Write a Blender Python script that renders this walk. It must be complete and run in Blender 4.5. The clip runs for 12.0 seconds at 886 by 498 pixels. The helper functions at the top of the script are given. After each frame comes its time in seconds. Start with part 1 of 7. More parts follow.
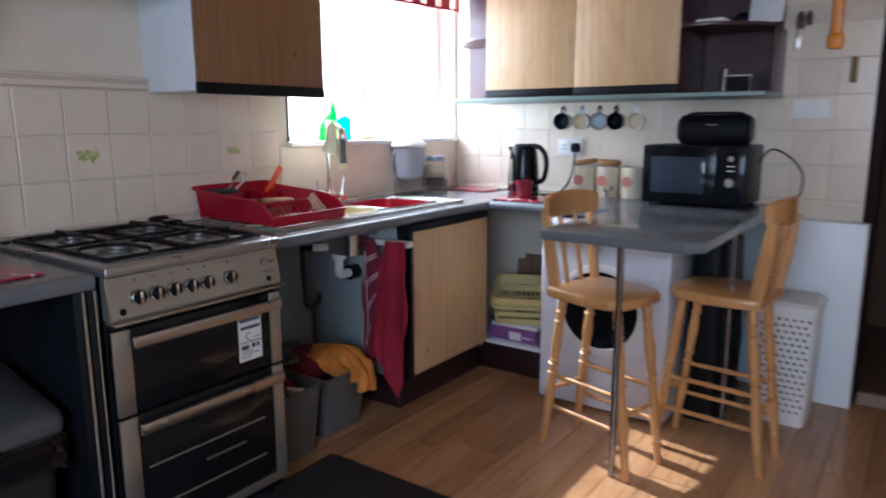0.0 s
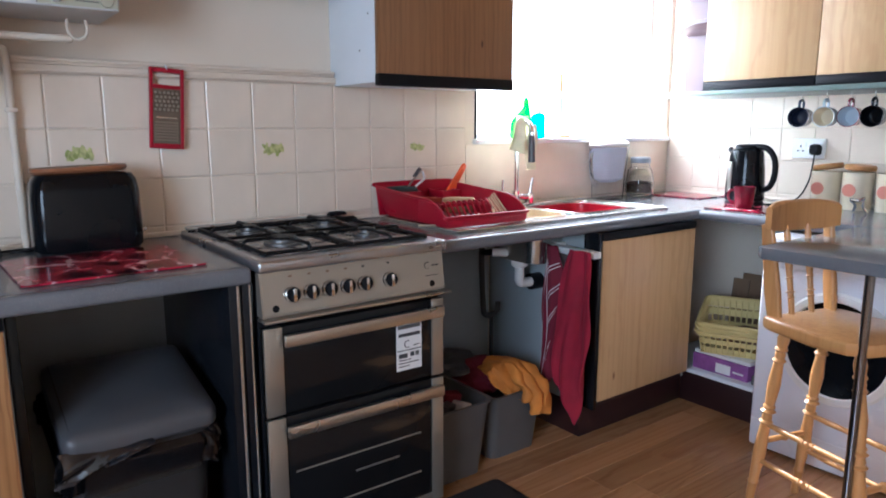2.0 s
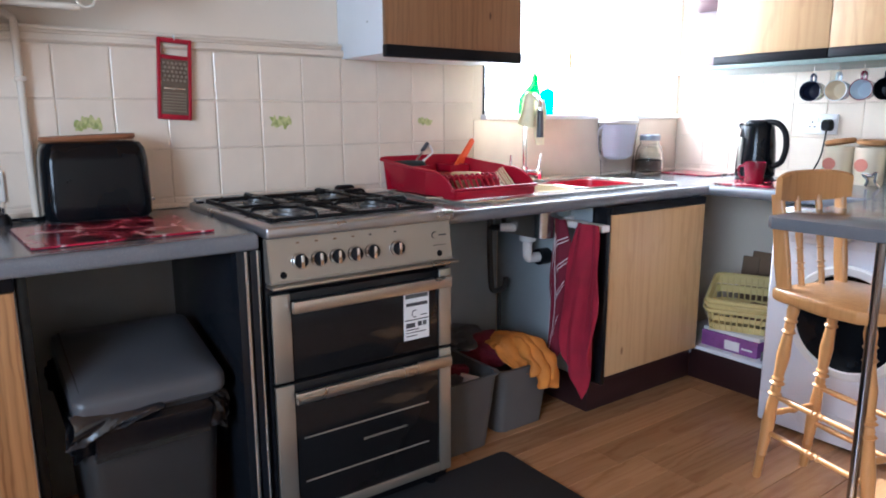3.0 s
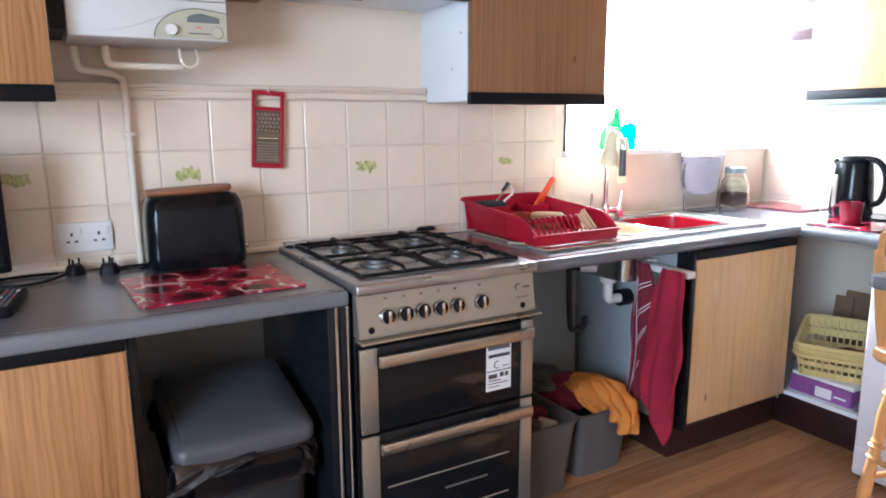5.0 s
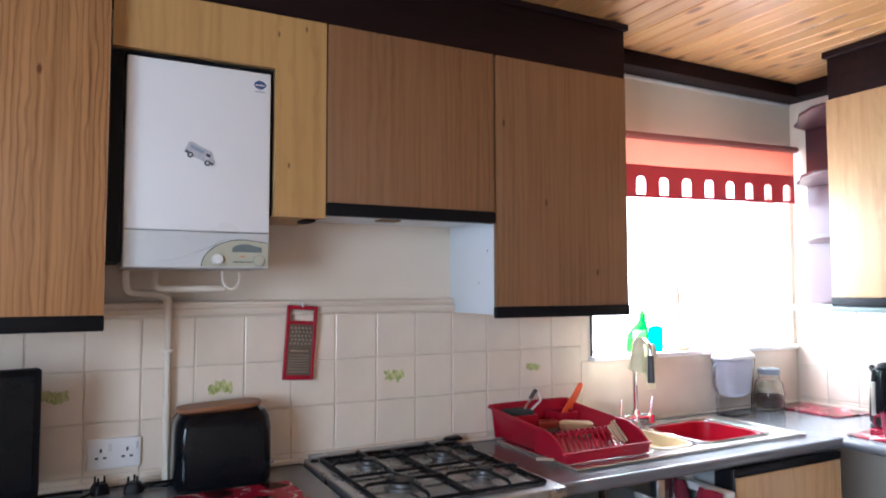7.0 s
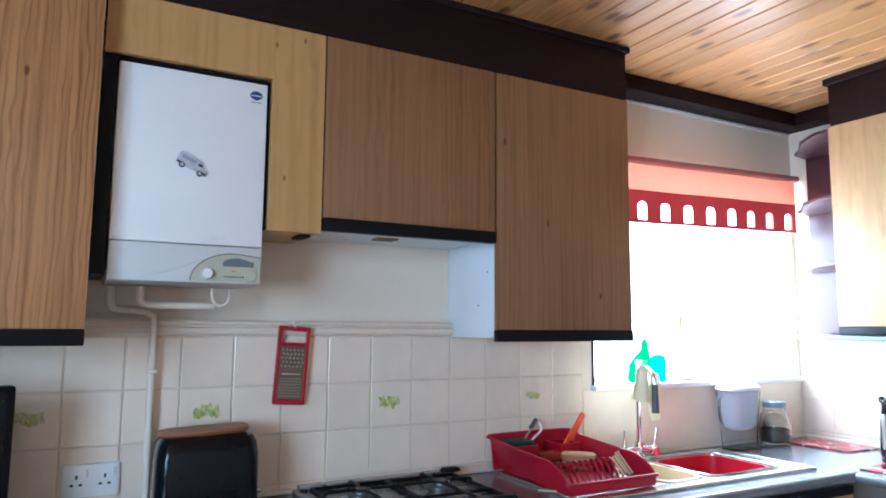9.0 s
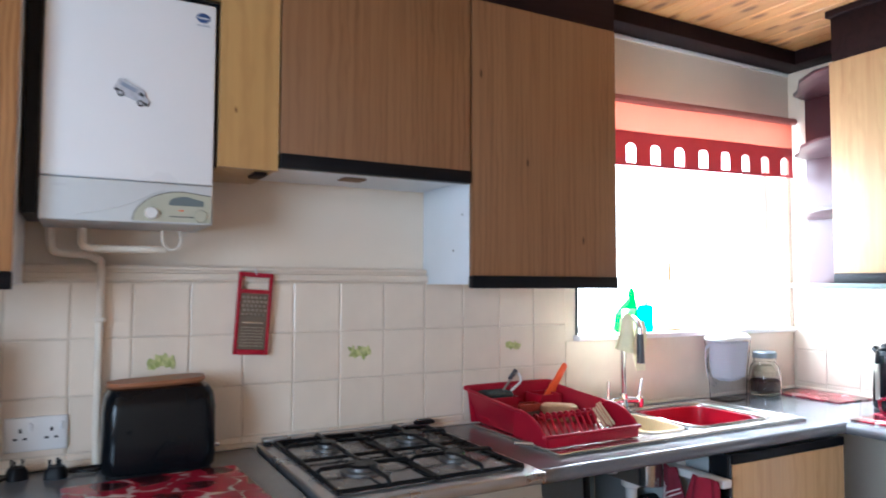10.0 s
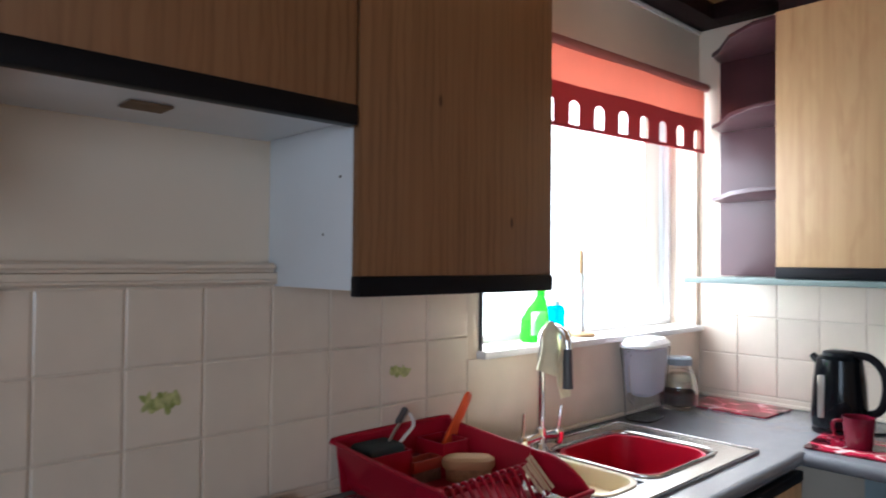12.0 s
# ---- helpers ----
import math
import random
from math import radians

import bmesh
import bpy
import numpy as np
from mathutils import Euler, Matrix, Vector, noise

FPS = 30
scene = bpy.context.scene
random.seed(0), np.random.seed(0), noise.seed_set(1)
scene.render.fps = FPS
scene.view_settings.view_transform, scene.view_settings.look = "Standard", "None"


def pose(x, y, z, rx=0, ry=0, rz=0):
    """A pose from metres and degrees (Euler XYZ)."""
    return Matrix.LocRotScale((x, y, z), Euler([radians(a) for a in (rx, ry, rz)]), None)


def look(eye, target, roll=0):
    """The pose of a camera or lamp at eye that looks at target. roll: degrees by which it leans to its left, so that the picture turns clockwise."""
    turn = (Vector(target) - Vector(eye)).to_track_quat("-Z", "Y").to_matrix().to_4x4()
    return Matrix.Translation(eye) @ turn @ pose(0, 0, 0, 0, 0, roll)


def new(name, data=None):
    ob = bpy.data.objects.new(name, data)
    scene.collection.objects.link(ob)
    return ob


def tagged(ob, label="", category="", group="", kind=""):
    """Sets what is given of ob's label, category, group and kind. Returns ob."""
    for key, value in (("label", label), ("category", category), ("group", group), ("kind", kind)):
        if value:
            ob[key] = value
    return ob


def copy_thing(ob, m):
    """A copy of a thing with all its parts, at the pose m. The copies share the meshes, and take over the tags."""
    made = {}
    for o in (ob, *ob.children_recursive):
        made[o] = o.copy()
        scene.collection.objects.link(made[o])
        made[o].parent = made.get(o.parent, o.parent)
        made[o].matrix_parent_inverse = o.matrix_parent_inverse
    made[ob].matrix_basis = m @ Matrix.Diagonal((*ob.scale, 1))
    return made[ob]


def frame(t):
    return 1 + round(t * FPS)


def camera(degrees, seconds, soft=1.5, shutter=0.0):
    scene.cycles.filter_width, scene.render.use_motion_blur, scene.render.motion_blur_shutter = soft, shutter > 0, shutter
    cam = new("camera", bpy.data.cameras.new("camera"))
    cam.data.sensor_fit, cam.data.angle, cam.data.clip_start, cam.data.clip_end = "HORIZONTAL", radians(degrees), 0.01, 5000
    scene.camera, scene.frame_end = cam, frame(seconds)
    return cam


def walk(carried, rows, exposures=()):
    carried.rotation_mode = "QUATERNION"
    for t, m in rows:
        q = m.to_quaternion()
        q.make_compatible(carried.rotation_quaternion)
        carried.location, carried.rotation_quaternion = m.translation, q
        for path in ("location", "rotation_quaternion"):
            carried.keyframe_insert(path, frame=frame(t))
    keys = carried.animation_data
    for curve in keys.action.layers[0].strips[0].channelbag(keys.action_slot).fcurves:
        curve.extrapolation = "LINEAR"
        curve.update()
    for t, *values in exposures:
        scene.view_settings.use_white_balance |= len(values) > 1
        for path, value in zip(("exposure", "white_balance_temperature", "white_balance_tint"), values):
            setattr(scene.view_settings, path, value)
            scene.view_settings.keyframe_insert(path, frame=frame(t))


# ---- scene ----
cam = camera(66.2, 12.0, 1.8, 0.5)
PATH = [
    (0, (0.222, 0.014, 1.283), (-0.922, 1.613, 0.919), -0.2),
    (0.5, (0.11, 0.218, 1.291), (-1.207, 1.68, 0.933), -0.3),
    (1, (0.081, 0.291, 1.277), (-1.374, 1.618, 0.932), -0.4),
    (1.5, (0.113, 0.304, 1.284), (-1.444, 1.511, 0.939), -0.2),
    (2, (0.125, 0.281, 1.247), (-1.458, 1.452, 0.897), -0.1),
    (2.5, (0.143, 0.281, 1.19), (-1.448, 1.44, 0.836), -0.2),
    (3, (0.134, 0.279, 1.188), (-1.46, 1.426, 0.808), -0.2),
    (5, (0.096, 0.244, 1.333), (-1.605, 1.227, 0.963), -0.4),
    (5.5, (0.117, 0.252, 1.365), (-1.604, 1.207, 1.009), -0.3),
    (6, (0.12, 0.226, 1.437), (-1.636, 1.165, 1.245), -0.2),
    (6.5, (0.126, 0.245, 1.475), (-1.646, 1.172, 1.47), -0.2),
    (7, (0.125, 0.237, 1.494), (-1.644, 1.163, 1.608), -0.1),
    (9, (0.042, 0.256, 1.436), (-1.708, 1.197, 1.664), 0.4),
    (9.5, (0.011, 0.277, 1.41), (-1.743, 1.22, 1.592), 0.3),
    (10, (-0.049, 0.397, 1.399), (-1.804, 1.351, 1.504), 0.2),
    (10.5, (-0.183, 0.592, 1.412), (-1.93, 1.564, 1.485), 0.3),
    (11, (-0.428, 0.653, 1.43), (-2.144, 1.679, 1.474), 0.6),
    (11.5, (-0.664, 0.685, 1.435), (-2.275, 1.87, 1.475), 0.5),
    (12, (-0.815, 0.718, 1.456), (-2.269, 2.091, 1.496), 0.5),
]
EXPOSURE = [(0.0, 0.48, 5100, 8), (1.0, 0.87, 5150, 8), (1.5, 0.95, 5120, 8), (2.5, 1.18, 5120, 8), (5.0, 1.72, 5250, 8), (5.5, 1.70, 5250, 8), (6.0, 1.72, 5350, 8), (6.5, 1.30, 5400, 9), (7.0, 1.06, 5200, 8), (9.0, 1.18, 4650, 1), (9.5, 1.14, 4680, 1), (10.0, 1.16, 5100, 5), (10.5, 0.78, 5250, 8), (12.0, 0.0, 5450, 8)]
walk(cam, [(t, look(eye, target, roll)) for t, eye, target, roll in PATH], EXPOSURE)

# ---- light ----
SUN_EL, SUN_AZ = 46.0, -9.0
world = bpy.data.worlds.new("world")
scene.world = world
world.use_nodes = True
wn = world.node_tree.nodes
sky = wn.new("ShaderNodeTexSky")
sky.sky_type, sky.sun_disc = "NISHITA", False
sky.sun_elevation, sky.sun_rotation = radians(SUN_EL), radians(-99)
wn["Background"].inputs["Strength"].default_value = 0.09
world.node_tree.links.new(sky.outputs[0], wn["Background"].inputs["Color"])
sun = new("sun", bpy.data.lights.new("sun", "SUN"))
sun.data.energy, sun.data.angle, sun.data.color = 5.0, radians(0.5), (1.0, 0.93, 0.82)
ce = math.cos(radians(SUN_EL))
toward = Vector((ce * math.cos(radians(SUN_AZ)), ce * math.sin(radians(SUN_AZ)), -math.sin(radians(SUN_EL))))
sun.matrix_world = look((-8, 3, 8), Vector((-8, 3, 8)) + toward)


def window_light(name, eye, target, width, height, watts, color):
    ob = new(name, bpy.data.lights.new(name, "AREA"))
    ob.data.shape, ob.data.size, ob.data.size_y = "RECTANGLE", width, height
    ob.data.energy, ob.data.color = watts, color
    ob.matrix_world = look(eye, target)
    return ob


window_light("sky_light_west", (-2.275, 2.8325, 1.695), (0, 2.8325, 1.695), 1.325, 0.985, 25, (1.0, 0.97, 0.94))
window_light("sky_light_south", (0.55, -1.66, 1.55), (0.35, 2, 1.4), 1.5, 1.2, 41, (0.87, 0.945, 1.0))

# ---- materials ----
MATS = {}


def material(name, color, rough=0.5, metal=0.0, vary=0.12, scale=6.0, bump=0.0, bump_scale=80.0, spec=0.5, each=0.0, alpha=1.0, coat=0.0, fleck=None):
    """A plain painted, plastic, metal or cloth surface, with variation at two scales and fine relief."""
    if name in MATS:
        return MATS[name]
    m = MATS[name] = bpy.data.materials.new(name)
    m.use_nodes = True
    n, l = m.node_tree.nodes, m.node_tree.links
    b = n["Principled BSDF"]
    b.inputs["Metallic"].default_value = metal
    b.inputs["Specular IOR Level"].default_value = spec
    b.inputs["Coat Weight"].default_value = coat
    tc = n.new("ShaderNodeTexCoord")
    big = n.new("ShaderNodeTexNoise")
    big.inputs["Scale"].default_value, big.inputs["Detail"].default_value = scale, 6
    l.new(tc.outputs["Object"], big.inputs["Vector"])
    fine = n.new("ShaderNodeTexNoise")
    fine.inputs["Scale"].default_value, fine.inputs["Detail"].default_value = bump_scale, 4
    l.new(tc.outputs["Object"], fine.inputs["Vector"])
    ramp = n.new("ShaderNodeMapRange")
    ramp.inputs["From Min"].default_value, ramp.inputs["From Max"].default_value = 0.3, 0.7
    ramp.inputs["To Min"].default_value, ramp.inputs["To Max"].default_value = 1 - vary, 1 + vary * 0.6
    l.new(big.outputs["Fac"], ramp.inputs["Value"])
    hsv = n.new("ShaderNodeHueSaturation")
    hsv.inputs["Color"].default_value = (*color, 1)
    value = ramp.outputs[0]
    if each:
        info = n.new("ShaderNodeObjectInfo")
        r2 = n.new("ShaderNodeMapRange")
        r2.inputs["To Min"].default_value, r2.inputs["To Max"].default_value = 1 - each, 1 + each
        l.new(info.outputs["Random"], r2.inputs["Value"])
        mul = n.new("ShaderNodeMath")
        mul.operation = "MULTIPLY"
        l.new(value, mul.inputs[0]), l.new(r2.outputs[0], mul.inputs[1])
        value = mul.outputs[0]
    l.new(value, hsv.inputs["Value"])
    out = hsv.outputs["Color"]
    if fleck:
        sp = n.new("ShaderNodeTexNoise")
        sp.inputs["Scale"].default_value, sp.inputs["Detail"].default_value = 420, 2
        l.new(tc.outputs["Object"], sp.inputs["Vector"])
        fr = n.new("ShaderNodeValToRGB")
        fr.color_ramp.elements[0].position, fr.color_ramp.elements[1].position = 0.55, 0.68
        l.new(sp.outputs["Fac"], fr.inputs["Fac"])
        mix = n.new("ShaderNodeMix")
        mix.data_type = "RGBA"
        mix.inputs[7].default_value = (*fleck, 1)
        l.new(fr.outputs["Color"], mix.inputs[0])
        l.new(out, mix.inputs[6])
        out = mix.outputs[2]
    l.new(out, b.inputs["Base Color"])
    rr = n.new("ShaderNodeMapRange")
    rr.inputs["To Min"].default_value, rr.inputs["To Max"].default_value = rough * 0.8, min(1, rough * 1.25)
    l.new(big.outputs["Fac"], rr.inputs["Value"]), l.new(rr.outputs[0], b.inputs["Roughness"])
    if bump:
        bp = n.new("ShaderNodeBump")
        bp.inputs["Strength"].default_value, bp.inputs["Distance"].default_value = bump, 0.002
        l.new(fine.outputs["Fac"], bp.inputs["Height"]), l.new(bp.outputs[0], b.inputs["Normal"])
    return m


def wood(name, light, dark, axis="z", rough=0.4, grain=26.0, ring=9.0, knots=0.0, each=0.0, contrast=1.0, coat=0.0, island=False, bands=62.0, lines=0.0, flat="", knot=0.09, wobble=0.0, spec=0.5):
    """Wood with long fibres, wavering rings and a few knots; axis is the way the grain runs."""
    if name in MATS:
        return MATS[name]
    m = MATS[name] = bpy.data.materials.new(name)
    m.use_nodes = True
    n, l = m.node_tree.nodes, m.node_tree.links
    b = n["Principled BSDF"]
    b.inputs["Coat Weight"].default_value = coat
    b.inputs["Specular IOR Level"].default_value = spec
    tc, info = n.new("ShaderNodeTexCoord"), n.new("ShaderNodeObjectInfo")
    seed = info.outputs["Random"]
    if island:
        seed = n.new("ShaderNodeNewGeometry").outputs["Random Per Island"]
    off = n.new("ShaderNodeVectorMath")
    off.operation = "ADD"
    sc = n.new("ShaderNodeMath")
    sc.operation = "MULTIPLY"
    sc.inputs[1].default_value = 37.0
    l.new(seed, sc.inputs[0])
    l.new(tc.outputs["Object"], off.inputs[0]), l.new(sc.outputs[0], off.inputs[1])

    def stretched(k, along):
        mp = n.new("ShaderNodeMapping")
        v = [k, k, k]
        v["xyz".index(axis)] = along
        mp.inputs["Scale"].default_value = v
        l.new(off.outputs[0], mp.inputs["Vector"])
        return mp.outputs[0]

    fibre = n.new("ShaderNodeTexNoise")
    fibre.inputs["Scale"].default_value, fibre.inputs["Detail"].default_value = 1.0, 8
    fibre.inputs["Distortion"].default_value = 0.6
    l.new(stretched(grain * 4, grain * 0.10), fibre.inputs["Vector"])
    rings = n.new("ShaderNodeTexNoise")
    rings.inputs["Scale"].default_value, rings.inputs["Detail"].default_value = 1.0, 1.5
    l.new(stretched(ring, ring * 0.09), rings.inputs["Vector"])
    sine = n.new("ShaderNodeMath")
    sine.operation = "SINE"
    amp = n.new("ShaderNodeMath")
    amp.operation = "MULTIPLY"
    amp.inputs[1].default_value = bands
    l.new(rings.outputs["Fac"], amp.inputs[0])
    phase = amp.outputs[0]
    if lines:
        across = n.new("ShaderNodeVectorMath")
        across.operation = "DOT_PRODUCT"
        across.inputs[1].default_value = [0.0 if a == axis else lines for a in "xyz"]
        total = n.new("ShaderNodeMath")
        l.new(off.outputs[0], across.inputs[0])
        l.new(phase, total.inputs[0]), l.new(across.outputs["Value"], total.inputs[1])
        phase = total.outputs[0]
    if wobble:
        waver = n.new("ShaderNodeTexNoise")
        waver.inputs["Scale"].default_value, waver.inputs["Detail"].default_value = 1.0, 2.5
        l.new(stretched(24.0, 7.0), waver.inputs["Vector"])
        sway = n.new("ShaderNodeMath")
        sway.operation = "MULTIPLY_ADD"
        sway.inputs[1].default_value = wobble
        l.new(waver.outputs["Fac"], sway.inputs[0]), l.new(phase, sway.inputs[2])
        phase = sway.outputs[0]
    l.new(phase, sine.inputs[0])
    band = n.new("ShaderNodeMapRange")
    band.inputs["From Min"].default_value, band.inputs["From Max"].default_value = 0.1, 1.0
    band.inputs["To Max"].default_value = 0.55 * contrast
    l.new(sine.outputs[0], band.inputs["Value"])
    patchy = n.new("ShaderNodeTexNoise")
    patchy.inputs["Scale"].default_value, patchy.inputs["Detail"].default_value = 1.0, 3
    l.new(stretched(ring * 2.2, ring * 0.35), patchy.inputs["Vector"])
    pr = n.new("ShaderNodeMapRange")
    pr.inputs["From Min"].default_value, pr.inputs["From Max"].default_value = 0.35, 0.65
    l.new(patchy.outputs["Fac"], pr.inputs["Value"])
    dim = n.new("ShaderNodeMath")
    dim.operation = "MULTIPLY"
    l.new(band.outputs[0], dim.inputs[0]), l.new(pr.outputs[0], dim.inputs[1])
    fr = n.new("ShaderNodeMapRange")
    fr.inputs["From Min"].default_value, fr.inputs["From Max"].default_value = 0.42, 0.75
    fr.inputs["To Max"].default_value = 0.6 * contrast
    l.new(fibre.outputs["Fac"], fr.inputs["Value"])
    add = n.new("ShaderNodeMath")
    add.operation, add.use_clamp = "ADD", True
    l.new(dim.outputs[0], add.inputs[0]), l.new(fr.outputs[0], add.inputs[1])
    fac = add.outputs[0]
    if knots:
        vo = n.new("ShaderNodeTexVoronoi")
        vo.inputs["Scale"].default_value = 1.0
        km = n.new("ShaderNodeMapping")
        km.inputs["Scale"].default_value = [0.0 if a == flat else knots * (0.42 if a == axis else 1.0) for a in "xyz"]
        l.new(off.outputs[0], km.inputs["Vector"])
        spot = km.outputs[0]
        if flat:
            vo.voronoi_dimensions = "2D"
            sep, com = n.new("ShaderNodeSeparateXYZ"), n.new("ShaderNodeCombineXYZ")
            l.new(spot, sep.inputs[0])
            for k, a in enumerate([a for a in "xyz" if a != flat]):
                l.new(sep.outputs["xyz".index(a)], com.inputs[k])
            spot = com.outputs[0]
        l.new(spot, vo.inputs["Vector"])
        kr = n.new("ShaderNodeMapRange")
        kr.inputs["From Min"].default_value, kr.inputs["From Max"].default_value = knot, knot * 0.45
        kr.inputs["To Max"].default_value = 0.9
        l.new(vo.outputs["Distance"], kr.inputs["Value"])
    mix = n.new("ShaderNodeMix")
    mix.data_type = "RGBA"
    mix.inputs[6].default_value, mix.inputs[7].default_value = (*light, 1), (*dark, 1)
    l.new(fac, mix.inputs[0])
    hsv = n.new("ShaderNodeHueSaturation")
    vr = n.new("ShaderNodeMapRange")
    vr.inputs["To Min"].default_value, vr.inputs["To Max"].default_value = 1 - each, 1 + each
    l.new(seed, vr.inputs["Value"]), l.new(vr.outputs[0], hsv.inputs["Value"])
    tone = mix.outputs[2]
    if knots:
        heart = n.new("ShaderNodeMix")
        heart.data_type = "RGBA"
        heart.inputs[7].default_value = (dark[0] * 0.50, dark[1] * 0.40, dark[2] * 0.36, 1)
        l.new(kr.outputs[0], heart.inputs[0]), l.new(tone, heart.inputs[6])
        tone = heart.outputs[2]
    l.new(tone, hsv.inputs["Color"]), l.new(hsv.outputs[0], b.inputs["Base Color"])
    b.inputs["Roughness"].default_value = rough
    bp = n.new("ShaderNodeBump")
    bp.inputs["Strength"].default_value, bp.inputs["Distance"].default_value = 0.25, 0.001
    l.new(fibre.outputs["Fac"], bp.inputs["Height"]), l.new(bp.outputs[0], b.inputs["Normal"])
    return m


def glass(name, color, rough=0.0, ior=1.45):
    if name in MATS:
        return MATS[name]
    m = MATS[name] = bpy.data.materials.new(name)
    m.use_nodes = True
    b = m.node_tree.nodes["Principled BSDF"]
    b.inputs["Base Color"].default_value = (*color, 1)
    b.inputs["Roughness"].default_value, b.inputs["IOR"].default_value = rough, ior
    b.inputs["Transmission Weight"].default_value = 1.0
    return m


def see_through_cloth(name, color, share):
    """Woven cloth that lets a part of the daylight through."""
    m = material(name, color, 0.85, vary=0.06, scale=10, bump=0.2, bump_scale=380)
    n, l = m.node_tree.nodes, m.node_tree.links
    tr, mix = n.new("ShaderNodeBsdfTranslucent"), n.new("ShaderNodeMixShader")
    tr.inputs["Color"].default_value = (*color, 1)
    mix.inputs[0].default_value = share
    l.new(n["Principled BSDF"].outputs[0], mix.inputs[1]), l.new(tr.outputs[0], mix.inputs[2])
    l.new(mix.outputs[0], n["Material Output"].inputs["Surface"])
    return m


def poppy(name):
    """Red poppies with dark hearts and pale gaps, under gloss."""
    m = MATS[name] = bpy.data.materials.new(name)
    m.use_nodes = True
    n, l = m.node_tree.nodes, m.node_tree.links
    b = n["Principled BSDF"]
    tc = n.new("ShaderNodeTexCoord")
    warp = n.new("ShaderNodeTexNoise")
    warp.inputs["Scale"].default_value = 14
    l.new(tc.outputs["Object"], warp.inputs["Vector"])
    mx = n.new("ShaderNodeVectorMath")
    mx.operation = "MULTIPLY_ADD"
    mx.inputs[1].default_value = (0.10, 0.10, 0)
    l.new(warp.outputs["Color"], mx.inputs[0]), l.new(tc.outputs["Object"], mx.inputs[2])
    heart = n.new("ShaderNodeTexVoronoi")
    heart.voronoi_dimensions = "2D"
    heart.inputs["Scale"].default_value, heart.inputs["Randomness"].default_value = 8, 0.75
    edge = n.new("ShaderNodeTexVoronoi")
    edge.voronoi_dimensions, edge.feature = "2D", "DISTANCE_TO_EDGE"
    edge.inputs["Scale"].default_value, edge.inputs["Randomness"].default_value = 8, 0.75
    l.new(mx.outputs[0], heart.inputs["Vector"]), l.new(mx.outputs[0], edge.inputs["Vector"])
    r1 = n.new("ShaderNodeValToRGB")
    r1.color_ramp.elements[0].position, r1.color_ramp.elements[0].color = 0.16, (0.03, 0.006, 0.008, 1)
    r1.color_ramp.elements[1].position, r1.color_ramp.elements[1].color = 0.40, (0.38, 0.014, 0.045, 1)
    l.new(heart.outputs["Distance"], r1.inputs["Fac"])
    r2 = n.new("ShaderNodeValToRGB")
    r2.color_ramp.elements[0].position, r2.color_ramp.elements[0].color = 0.012, (1, 1, 1, 1)
    r2.color_ramp.elements[1].position, r2.color_ramp.elements[1].color = 0.07, (0, 0, 0, 1)
    gap = n.new("ShaderNodeMath")
    gap.operation = "MULTIPLY_ADD"
    gap.inputs[1].default_value = 0.30
    rough_ = n.new("ShaderNodeTexNoise")
    rough_.inputs["Scale"].default_value = 17
    l.new(tc.outputs["Object"], rough_.inputs["Vector"])
    shift = n.new("ShaderNodeMath")
    shift.inputs[1].default_value = -0.42
    l.new(rough_.outputs["Fac"], shift.inputs[0])
    l.new(shift.outputs[0], gap.inputs[0]), l.new(edge.outputs["Distance"], gap.inputs[2])
    l.new(gap.outputs[0], r2.inputs["Fac"])
    mix = n.new("ShaderNodeMix")
    mix.data_type = "RGBA"
    mix.inputs[7].default_value = (0.75, 0.60, 0.60, 1)
    l.new(r2.outputs["Color"], mix.inputs[0]), l.new(r1.outputs["Color"], mix.inputs[6])
    l.new(mix.outputs[2], b.inputs["Base Color"])
    b.inputs["Roughness"].default_value = 0.16
    return m


CREAM = material("cream_wall_paint", (0.77, 0.67, 0.55), 0.75, vary=0.07, scale=1.7, bump=0.15, bump_scale=60)
WHITE = material("white_paint", (0.80, 0.79, 0.77), 0.6, vary=0.06, scale=2.5, bump=0.1)
TILE = material("cream_glazed_tile", (0.78, 0.675, 0.555), 0.22, vary=0.05, scale=9, bump=0.05, bump_scale=25, each=0.04)
GROUT = material("tile_grout", (0.70, 0.61, 0.50), 0.9, vary=0.12, scale=8, bump=0.4, bump_scale=200)
PINE = wood("pine_door_laminate", (0.44, 0.228, 0.090), (0.21, 0.090, 0.030), "z", 0.38, 14, 5.0, 3.0, 0.03, 1.15, bands=30.0, lines=420.0, wobble=11.0, flat="x", knot=0.022)
# finer grain than PINE; darkened too, for the weaker light on these two doors
PINE_FINE_DIM = wood("fine_pine_laminate_dimmed", (0.262, 0.130, 0.056), (0.128, 0.056, 0.022), "z", 0.42, 15, 4.0, 4.2, 0.03, 0.68, bands=30.0, lines=300.0, wobble=10.0, flat="x", knot=0.030)
PINE_PALE = wood("pale_pine_laminate", (0.50, 0.300, 0.108), (0.34, 0.180, 0.058), "z", 0.38, 12, 4.0, 5.2, 0.02, 0.75, bands=26.0, lines=150.0, wobble=9.0, flat="x", knot=0.026)
OAK_DOOR = wood("plain_beech_laminate", (0.55, 0.365, 0.185), (0.40, 0.24, 0.105), "z", 0.40, 13, 4.0, 3.4, 0.03, 0.75, knot=0.03, wobble=9.0)
CEIL_PINE = wood("varnished_pine_boards", (0.52, 0.275, 0.098), (0.26, 0.105, 0.030), "x", 0.32, 14, 8.0, 7.0, 0.14, 0.6, 0.06, island=True, flat="z", knot=0.15)
